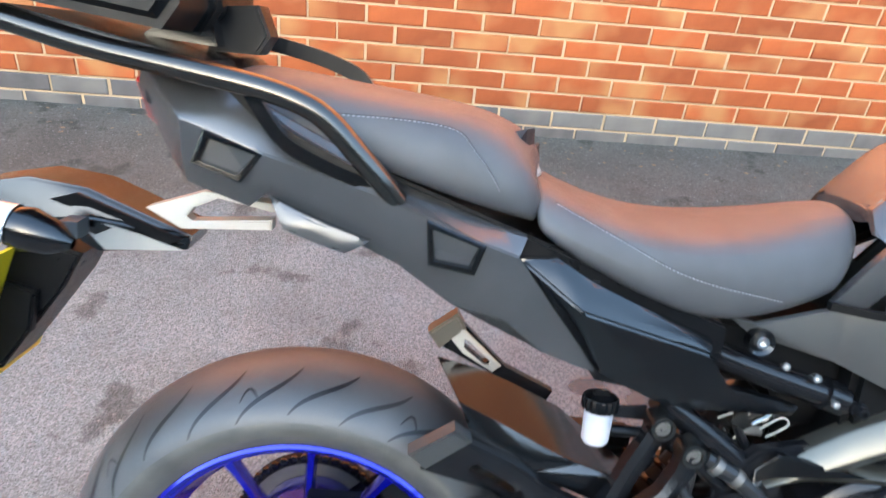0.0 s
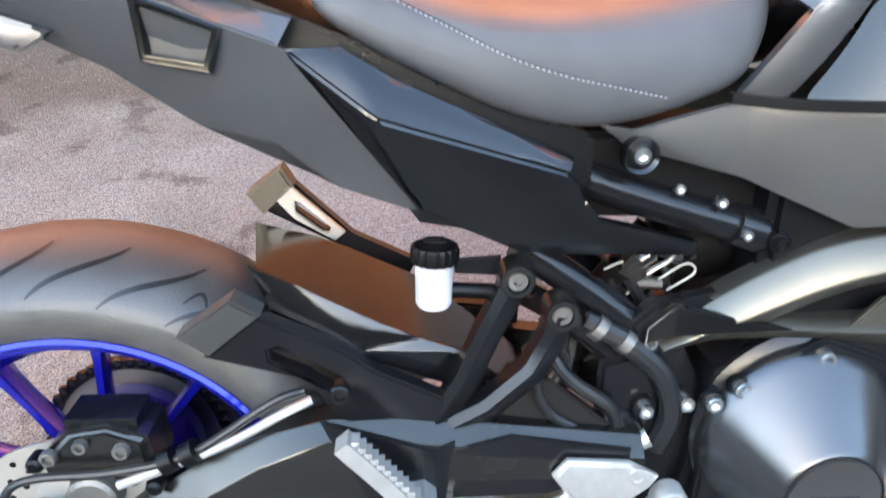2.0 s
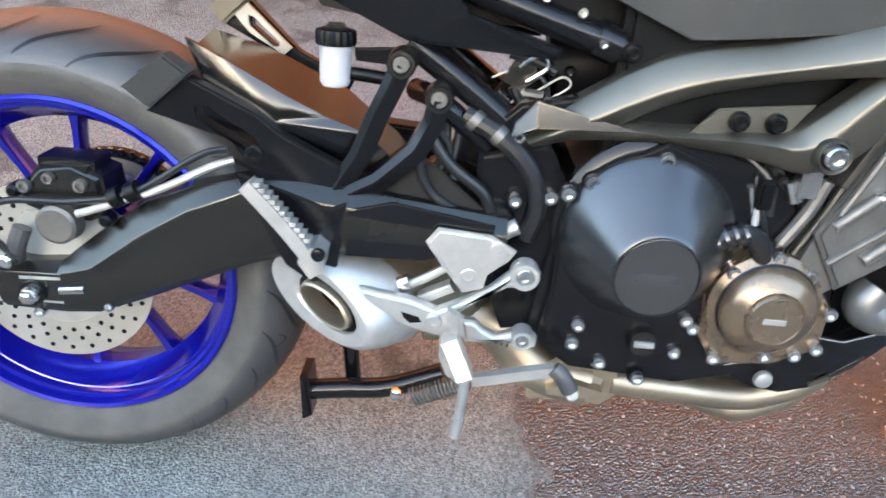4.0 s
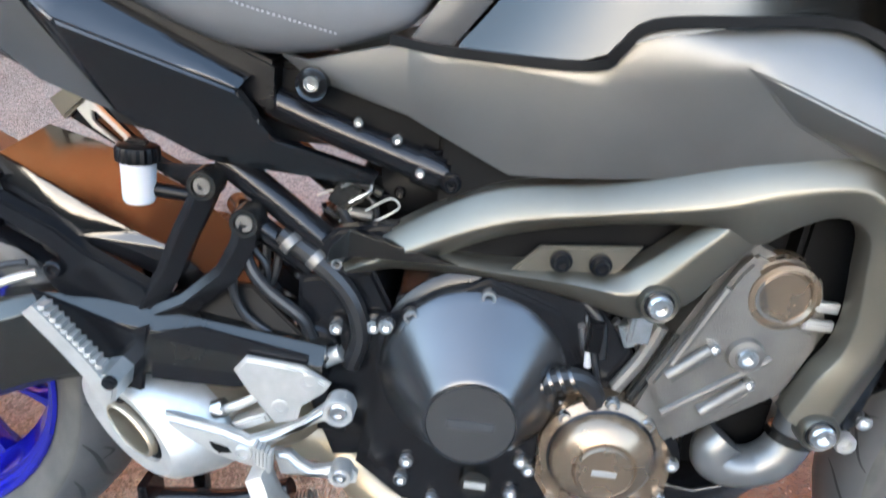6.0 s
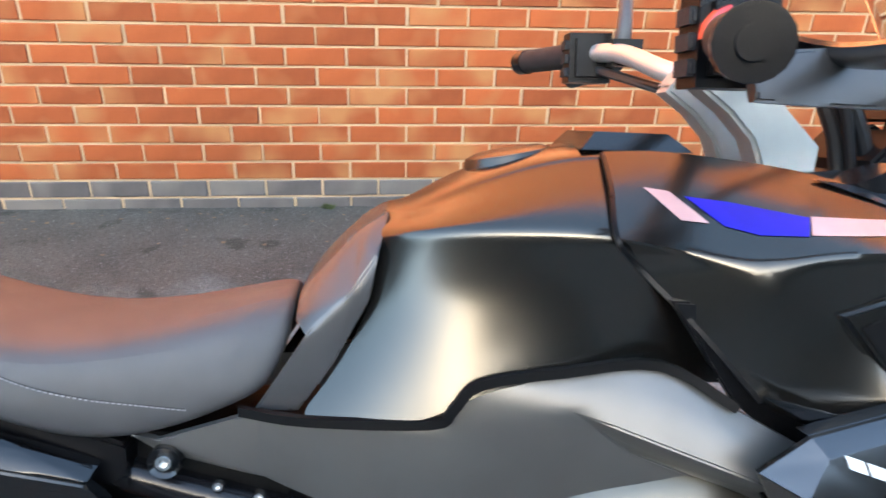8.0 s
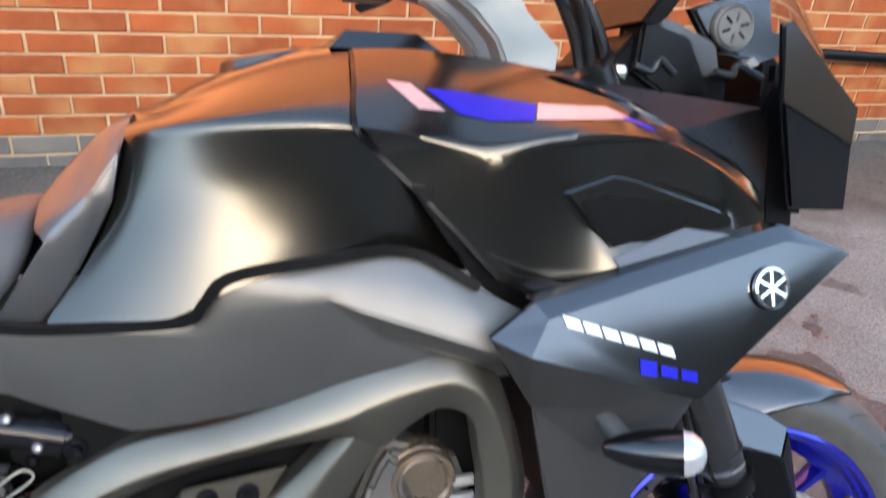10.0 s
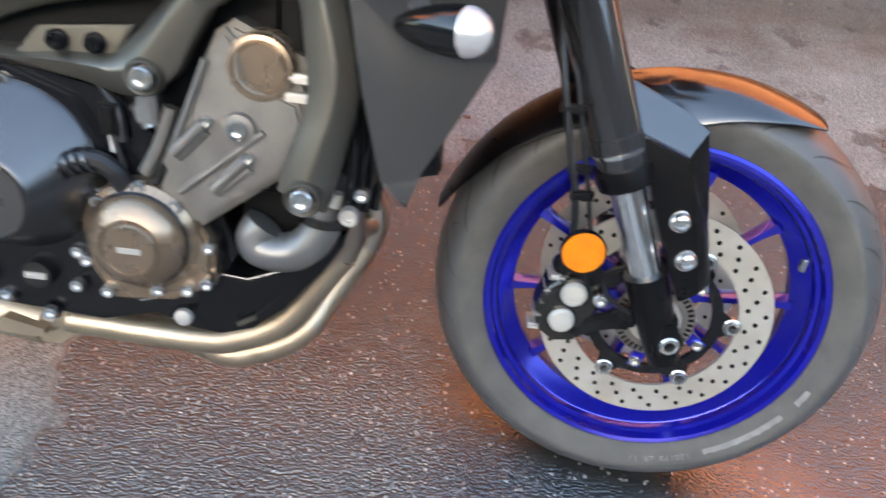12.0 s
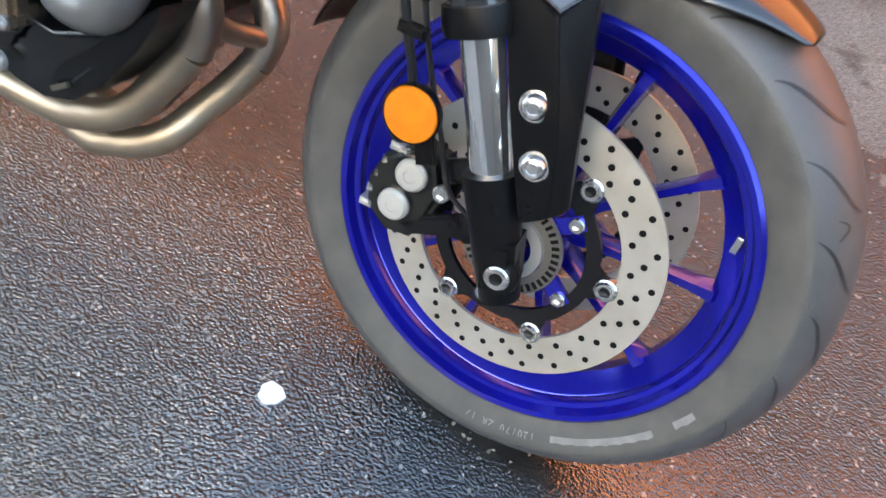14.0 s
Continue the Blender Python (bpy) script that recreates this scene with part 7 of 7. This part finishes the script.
bracket = P("screen_bracket", prism([(1.331, 1.08), (1.346, 1.085), (1.419, 1.108), (1.433, 1.103), (1.441, 1.059), (1.461, 1.052), (1.46, 1.033), (1.424, 1.021), (1.381, 1.032), (1.351, 1.051)], -0.070, -0.052, 0.004), M_PAINT, "grey screen bracket")
P("adjuster_knob", lathe([(0, -0.0765), (0.021, -0.0765), (0.0225, -0.0745), (0.0245, -0.0760), (0.0262, -0.0745), (0.0270, -0.070)], 1.384, 1.06, 36), M_HEAD, "round grey adjuster", bracket)
for k in range(6):
    a = math.pi * k / 3 + 0.3
    P("adjuster_slot", tube([(1.384 + 0.007 * math.cos(a), -0.0766, 1.06 + 0.007 * math.sin(a)), (1.384 + 0.017 * math.cos(a), -0.0766, 1.06 + 0.017 * math.sin(a))], 0.0016, 6), M_ENGINE, "", bracket)
P("screen_clamp", prism([(1.395, 1.023), (1.411, 1.028), (1.42, 1.02), (1.405, 1.014)], -0.080, -0.066, 0.002), M_HEAT, "worn metal clamp")
P("instrument_panel", facets([(1.26, -0.085, 1.060), (1.30, -0.09, 1.115), (1.30, 0.09, 1.115), (1.26, 0.085, 1.060)], [(0, 1, 2, 3)], 0.03, 0.004, (1, 0, 0.1)), M_DARK, "dark instrument display")
P("panel_mount", prism([(1.270, 1.070), (1.330, 1.050), (1.360, 0.990), (1.300, 0.985), (1.262, 1.010)], -0.075, -0.02, 0.004), M_PLASTIC)
glass = bpy.data.materials.new("screen_glass")
glass.use_nodes = True
gb = glass.node_tree.nodes["Principled BSDF"]
gb.inputs["Base Color"].default_value = (0.75, 0.76, 0.80, 1)
gb.inputs["Transmission Weight"].default_value, gb.inputs["Roughness"].default_value, gb.inputs["IOR"].default_value = 1.0, 0.03, 1.2
screen_rows = [[(1.545 - 0.22 * t * 0.9 - 0.10 * abs(j) ** 2, 0.15 * j * (1 - 0.25 * t), 1.02 + 0.32 * t) for j in (-1, -0.6, -0.2, 0.2, 0.6, 1)] for t in (0, 0.25, 0.5, 0.75, 1)]
ws = soften(P("windscreen", grid_skin(screen_rows), glass, "lightly tinted clear windscreen"), 2, 0.004)
ws.visible_shadow = False
BARP = [(0.958, 0.395, 1.150), (1.000, 0.280, 1.150), (1.040, 0.180, 1.145), (1.066, 0.090, 1.118), (1.090, 0.040, 1.104), (1.088, -0.040, 1.104), (1.052, -0.090, 1.112), (1.018, -0.180, 1.124), (0.972, -0.280, 1.112), (0.930, -0.395, 1.096)]
P("handlebar", tube(BARP, 0.0125, 16), M_BAR, "champagne anodised handlebar")
for s in (-1, 1):
    y = 0.045 * s
    P("riser", prism([(1.048, 1.090), (1.066, 1.112), (1.090, 1.122), (1.116, 1.112), (1.140, 1.070), (1.176, 1.034), (1.172, 1.000), (1.120, 1.000), (1.104, 1.040), (1.080, 1.066)], y - 0.020, y + 0.020, 0.004), M_RISER, "grey cast handlebar riser")
    P("riser_cap", prism([(1.052, 1.098), (1.072, 1.122), (1.100, 1.126), (1.112, 1.112)], y - 0.024, y + 0.024, 0.004), M_RISER)
    for x, z in ((1.070, 1.120), (1.102, 1.122)):
        P("riser_bolt", lathe([(0, -0.006), (0.006, -0.006), (0.0065, 0)], 0, 0, 12), M_BOLT).matrix_basis = Matrix.Translation((x, y, z)) @ pose(0, 0, 0, -90, 0, 0)
P("grip", tube([(0.958, 0.395, 1.150), (1.003, 0.275, 1.150)], 0.0175, 18), M_GRIP, "black rubber grip")
P("grip", tube([(0.930, -0.395, 1.096), (0.970, -0.285, 1.111)], 0.0175, 18), M_GRIP, "black rubber grip")
P("bar_end", tube([(0.952, 0.412, 1.150), (0.960, 0.390, 1.150)], 0.019, 18), M_ENGINE, "black bar end")
P("bar_end", tube([(0.922, -0.415, 1.094), (0.930, -0.393, 1.096)], 0.020, 18), M_ENGINE, "black bar end")
P("bar_end_plug", tube([(0.9205, -0.419, 1.0935), (0.9225, -0.413, 1.094)], 0.009, 14), M_ENGINE)
for y, x, z in ((0.245, 1.014, 1.146), (-0.245, 0.986, 1.116)):
    sw = P("switch_housing", box(x - 0.028, x + 0.030, y - 0.026, y + 0.026, z - 0.036, z + 0.030, 0.008), M_PLASTIC, "black switch housing")
    for k in range(3):
        P("switch_button", box(x - 0.033, x - 0.026, y - 0.016 + 0.001 * k, y + 0.014, z - 0.028 + 0.018 * k, z - 0.016 + 0.018 * k, 0.002), M_GRIP, "", sw)
    lev = P("lever", tube([(x + 0.045, y - math.copysign(0.03, y), z + 0.004), (x + 0.050, y + math.copysign(0.06, y), z - 0.016), (x + 0.020, y + math.copysign(0.175, y), z - 0.026)], 0.0065, 10, 6, 1.5), M_ENGINE, "black lever")
    P("lever_clamp", box(x + 0.018, x + 0.058, y - math.copysign(0.05, y) - 0.018, y - math.copysign(0.05, y) + 0.018, z - 0.016, z + 0.018, 0.005), M_PLASTIC, "", lev)
    P("mirror_stem", tube([(x + 0.035, y - math.copysign(0.045, y), z + 0.01), (x + 0.040, y - math.copysign(0.04, y), z + 0.05), (x + 0.060, y + math.copysign(0.03, y), z + 0.16)], (0.012, 0.007), 12), M_RUBBER, "black mirror stem")
P("kill_switch", tube([(0.961, -0.268, 1.111), (0.963, -0.268, 1.12), (0.97, -0.268, 1.128), (0.977, -0.268, 1.131)], 0.006, 10), M_RED, "red kill switch")
cable([(1.020, 0.230, 1.130), (1.060, 0.150, 1.108), (1.100, 0.080, 1.090), (1.200, 0.050, 1.060)], 0.005)
cable([(1.024, 0.220, 1.124), (1.070, 0.130, 1.098), (1.130, 0.070, 1.070), (1.220, 0.040, 1.020)], 0.004)
cable([(1.010, -0.225, 1.100), (1.060, -0.140, 1.090), (1.150, -0.070, 1.100), (1.210, -0.040, 1.080), (1.235, -0.030, 1.000)], 0.0055)
for run_of in ([(1.188, -0.02, 1.105), (1.204, -0.02, 1.074), (1.217, -0.02, 1.043), (1.224, -0.02, 1.007)],
               [(1.208, -0.03, 1.105), (1.226, -0.03, 1.077), (1.242, -0.03, 1.043), (1.253, -0.03, 1.005)],
               [(1.209, 0.0, 1.111), (1.232, 0.0, 1.077), (1.246, 0.0, 1.037), (1.251, 0.0, 1.004)]):
    cable(run_of, 0.0085, M_HOSE, "wiring_sleeve", "thick black wiring sleeve")
cable([(1.210, 0.030, 1.110), (1.240, 0.020, 1.070), (1.250, 0.010, 1.020), (1.270, 0.000, 0.980)], 0.007)
GUARD = [(0.981, -0.3, 1.102), (0.979, -0.31, 1.069), (1.042, -0.31, 1.066), (1.139, -0.3, 1.064), (1.212, -0.285, 1.063), (1.247, -0.28, 1.08), (1.224, -0.285, 1.095), (1.18, -0.3, 1.113)]
P("hand_guard", facets(GUARD, [(0, 1, 2, 3, 7), (3, 4, 5, 6, 7)], 0.012, 0.004, (0, 1, 0), 0.004, 0.03), M_COWL, "black hand guard")
P("cockpit_block", bevelled(prism([(1.232, 0.965), (1.236, 1.020), (1.268, 1.052), (1.340, 1.050), (1.392, 1.000), (1.392, 0.955)], -0.060, 0.085, 0.004), 0), M_DARK, "black wiring and bracket block in the cockpit")
P("cockpit_cover", prism([(1.276, 1.056), (1.303, 1.068), (1.365, 1.043), (1.373, 1.011), (1.339, 0.999), (1.292, 1.008)], -0.072, -0.064, 0.003), M_TAIL, "black cover plate in the cockpit")
for path in ([(1.26, -0.075, 1.017), (1.282, -0.075, 1.011), (1.292, -0.075, 1.023), (1.311, -0.075, 1.008)],
             [(1.363, -0.075, 1.011), (1.386, -0.075, 1.008), (1.393, -0.075, 1.018), (1.426, -0.075, 1.005)]):
    cable(path, 0.0045, M_HOSE, "cable")
P("nut", knob(1.236, -0.085, 1.008, 0.010, 0.008, 6), M_BOLT, "zinc nut")
P("ignition_cap", knob(1.150, -0.012, 1.030, 0.016, 0.02), M_PLASTIC)
P("top_yoke", prism([(1.110, 1.006), (1.190, 1.012), (1.210, 0.990), (1.116, 0.984)], -0.085, 0.085, 0.006), M_ENGINE, "black top yoke")
for s in (-1, 1):
    P("fork_top", tube([(1.300, s * 0.108, 0.760), (1.190, s * 0.108, 1.010)], 0.027, 20), M_ENGINE, "black upper fork tube")


# ---- tyre tread and markings ----
def tread(cx, cz, r, half, crown, parent, n, sweep, cut=0.0025):
    bm = bmesh.new()
    def at(a, th, lift=0.0006):
        y = half * math.sin(a * math.pi / 2)
        rr = r - crown * (1 - math.cos(a * math.pi / 2)) ** 0.9 + lift
        return Vector((cx + rr * math.cos(th), y, cz + rr * math.sin(th)))
    def groove(path, w0):
        left, right, m = [], [], len(path) - 1
        for i, ((a, t), (a2, t2)) in enumerate(zip(path, path[1:] + [path[-1]])):
            w = w0 * (0.15 + 0.85 * math.sin(math.pi * (0.08 + 0.84 * i / m)))
            da, dt = (a2 - a, t2 - t) if (a2, t2) != (a, t) else last
            last = (da, dt)
            ln = math.hypot(da * half, dt * r) or 1
            oa, ot = -dt * r / ln * w / half, da * half / ln * w / r
            left.append(bm.verts.new(at(a + oa, t + ot)))
            right.append(bm.verts.new(at(a - oa, t - ot)))
        for i in range(len(left) - 1):
            bm.faces.new((left[i], left[i + 1], right[i + 1], right[i]))
    for k in range(n):
        t0 = 2 * math.pi * k / n
        for s in (-1, 1):
            off = math.pi / n if s > 0 else 0
            reach = (0.84, 0.78, 0.84)[k % 3]
            long = [(s * (reach - (reach - 0.24) * u), t0 + off - sweep * (u - 0.07 * math.sin(2 * math.pi * u))) for u in [i / 13 for i in range(14)]]
            groove(long, cut)
            if k % 3 == 0:
                hook = [(s * (0.60 - 0.14 * math.sin(math.pi * u)), t0 + off - sweep * (0.95 + 0.30 * u)) for u in [i / 7 for i in range(8)]]
                groove(hook, cut * 0.7)
    return tagged(P("tread_groove", bm, M_HOSE, "", parent, 180), kind="stuff")


tread(AX0, AZ0, 0.315, 0.092, 0.062, rear_wheel, 27, 0.27)
tread(AX1, AZ1, 0.298, 0.061, 0.045, front_wheel, 24, 0.22, 0.0015)


def wall_y(rr):
    """Half width of the front tyre's wall at that radius."""
    return 0.0488 + (rr - 0.2295) * 0.478


def curved_text(text, cx, cz, r, y, a0, size, mat, parent, name):
    """Raised characters round a tyre wall, upright towards the rim, read from the right-hand side."""
    bm = bmesh.new()
    a = math.radians(a0)
    for chx in text:
        cu = bpy.data.curves.new("mark", "FONT")
        cu.body, cu.size, cu.extrude, cu.align_x = chx, size, 0.0004, "CENTER"
        tmp = bpy.data.objects.new("mark", cu)
        me = tmp.to_mesh()
        m = Matrix.Translation((cx + r * math.cos(a), y, cz + r * math.sin(a))) @ pose(0, 0, 0, 0, -math.degrees(a) + 90, 0) @ pose(0, 0, 0, 90, 0, 0)
        me.transform(m)
        for v in me.vertices:
            v.co.y = v.co.y - y - wall_y(math.hypot(v.co.x - cx, v.co.z - cz)) - 0.0004
        bm.from_mesh(me)
        tmp.to_mesh_clear()
        bpy.data.objects.remove(tmp)
        a -= size * 0.66 / r
    return P(name, bm, mat, "raised tyre size marking", parent, 180)


M_MARK = material("raised_rubber_mark", (0.155, 0.147, 0.135), 0.7, 0, (0.12, 0.114, 0.105), 80, 0.2)
curved_text("120/70 ZR 17", AX1, AZ1, 0.243, -0.0525, 295, 0.011, M_MARK, front_wheel, "size_marking")
for k in range(2):
    bm = bmesh.new()
    rows = [[(AX1 + rr * math.cos(math.radians(a)), -wall_y(rr) - 0.0007, AZ1 + rr * math.sin(math.radians(a))) for a in range(300 + 34 * k, 300 + 34 * k + (29 if k == 0 else 7), 2)] for rr in (0.2415, 0.2495)]
    bm.free()
    P("name_bar", grid_skin(rows), M_MARK, "plain raised bar in place of a name", front_wheel)

# ---- loose and fixed things round the yard ----
def blob(s, z):
    return [(0.996 + 0.017 * s * (1 + 0.07 * math.sin(3 * t + 1) + 0.05 * math.sin(7 * t)) * math.cos(t), 0.733 + 0.016 * s * (1 + 0.07 * math.sin(3 * t + 1) + 0.05 * math.sin(7 * t)) * math.sin(t), z) for t in (2 * math.pi * k / 36 for k in range(36))]


spot = part("paint_spot", loft([blob(s, z) for z, s in ((-0.001, 1.0), (0.002, 0.96), (0.003, 0.80))]), M_WHITE)
tagged(spot, "flattened white blob stuck to the asphalt", "blob")
pipe = new("wall_pipe")
tagged(pipe, "black plastic pipe clipped along the brick wall", "pipe")
part("pipe_run", tube([(3.02, 3.11, 0.478), (6.5, 3.11, 0.32)], 0.026, 16), M_PLASTIC, pipe)
for x in (3.1, 4.4, 5.7):
    part("pipe_clip", box(x - 0.012, x + 0.012, 3.085, WALL_Y + 0.004, 0.432 - (x - 3.02) * 0.0454, 0.510 - (x - 3.02) * 0.0454, 0.003), M_PLASTIC, pipe)
rw = random.Random(9)
weed = bmesh.new()
for k in range(46):
    c = Vector((0.266 + rw.gauss(0, 0.012), WALL_Y - 0.012 - abs(rw.gauss(0, 0.008)), 0))
    d = Vector((rw.gauss(0, 0.5), -abs(rw.gauss(0, 0.5)), 1)).normalized() * rw.uniform(0.012, 0.034)
    s = Vector((rw.gauss(0, 1), rw.gauss(0, 1), 0)).normalized() * 0.0035
    vs = [weed.verts.new(p) for p in (c - s, c + s, c + d * 0.6 + s * 1.3, c + d, c + d * 0.6 - s * 1.3)]
    weed.faces.new(vs)
tagged(part("weed", weed, M_PLANT), "small weed tuft at the foot of the wall", "weed")
leaf_mat = material("dead_leaf", (0.20, 0.13, 0.07), 0.8, 0, (0.12, 0.08, 0.05), 60, 0.3)
litter = bmesh.new()
for k in range(150):
    x, y = rw.uniform(-1.6, 3.8), 3.12 - abs(rw.gauss(0, 0.16))
    s = rw.uniform(0.003, 0.010)
    a = rw.uniform(0, 6.28)
    vs = [litter.verts.new((x + s * math.cos(a + t) * (1 + 0.4 * rw.random()), y + s * math.sin(a + t), 0.002 + 0.004 * rw.random())) for t in (0, 1.4, 3.0, 4.5)]
    litter.faces.new(vs)
tagged(part("leaf_litter", litter, leaf_mat), "scattered dry leaf bits along the wall", "litter", "", "stuff")
straw = part("twig", tube([(3.13, 2.90, 0.006), (3.17, 2.885, 0.007), (3.22, 2.86, 0.006)], 0.005, 6), M_WHITE)
tagged(straw, "pale twig lying on the asphalt", "twig")


# ---- bricks of the wall, nearest courses singly ----
def brick_mesh(name, mat):
    bm = bmesh.new()
    bmesh.ops.create_cube(bm, size=1)
    for v in bm.verts:
        v.co = Vector((v.co.x * (PITCH - GAP), v.co.y * 0.05, v.co.z * (COURSE - GAP)))
    bmesh.ops.bevel(bm, geom=[e for e in bm.edges if all(v.co.y < 0 for v in e.verts)], offset=0.003, segments=1, affect="EDGES")
    bmesh.ops.delete(bm, geom=[f for f in bm.faces if f.calc_center_median().y > 0.024], context="FACES")
    bmesh.ops.recalc_face_normals(bm, faces=bm.faces)
    me = bpy.data.meshes.new(name)
    bm.to_mesh(me)
    bm.free()
    me.materials.append(mat)
    return me


BRICK_RED, BRICK_BLUE = brick_mesh("brick", M_BRICK), brick_mesh("blue_brick", M_BLUE)
rnd = random.Random(4)
far_v, far_f, far_m = [], [], []
count = 0
for row in range(-2, 60):
    z = BLUE_TOP + (row + 0.5) * COURSE
    for k in range(-40, 43):
        x = JOINT_X + PITCH * (k + 0.5 + (0.5 if row % 2 == 0 else 0.0))
        jx, jy = rnd.uniform(-0.002, 0.002), rnd.uniform(-0.0025, 0.0015)
        near = -1.0 < x < 3.4 and row < 14 and not (x > 2.0 and (row > 4 or x > 3.0))
        if near and count < 300:
            ob = new("brick", BRICK_BLUE if row < 0 else BRICK_RED)
            ob.parent = wall
            ob.location = (x + jx, WALL_Y + 0.025 + jy, z)
            ob.rotation_euler = (rnd.uniform(-0.01, 0.01), rnd.uniform(-0.004, 0.004), rnd.uniform(-0.006, 0.006))
            count += 1
        else:
            b0, hx, hz, y = len(far_v), (PITCH - GAP) / 2, (COURSE - GAP) / 2, WALL_Y + jy
            far_v += [(x + jx + i * (hx - e), y + (0 if e else 0.003) if True else y, z + j * (hz - e)) for e in (0.003, 0.0) for i, j in ((-1, -1), (1, -1), (1, 1), (-1, 1))]
            far_v += [(x + jx + i * hx, WALL_Y + 0.02, z + j * hz) for i, j in ((-1, -1), (1, -1), (1, 1), (-1, 1))]
            far_f += [(b0, b0 + 1, b0 + 2, b0 + 3)]
            for a in (0, 4):
                far_f += [(b0 + a + i, b0 + a + 4 + i, b0 + a + 4 + (i + 1) % 4, b0 + a + (i + 1) % 4) for i in range(4)]
            far_m += [0 if row >= 0 else 1] * 9
me = bpy.data.meshes.new("brick_courses")
me.from_pydata(far_v, [], far_f)
me.materials.append(M_BRICK_FAR)
me.materials.append(M_BLUE_FAR)
me.polygons.foreach_set("material_index", far_m)
courses = new("brick_courses", me)
courses.parent = wall
tagged(courses, kind="stuff")
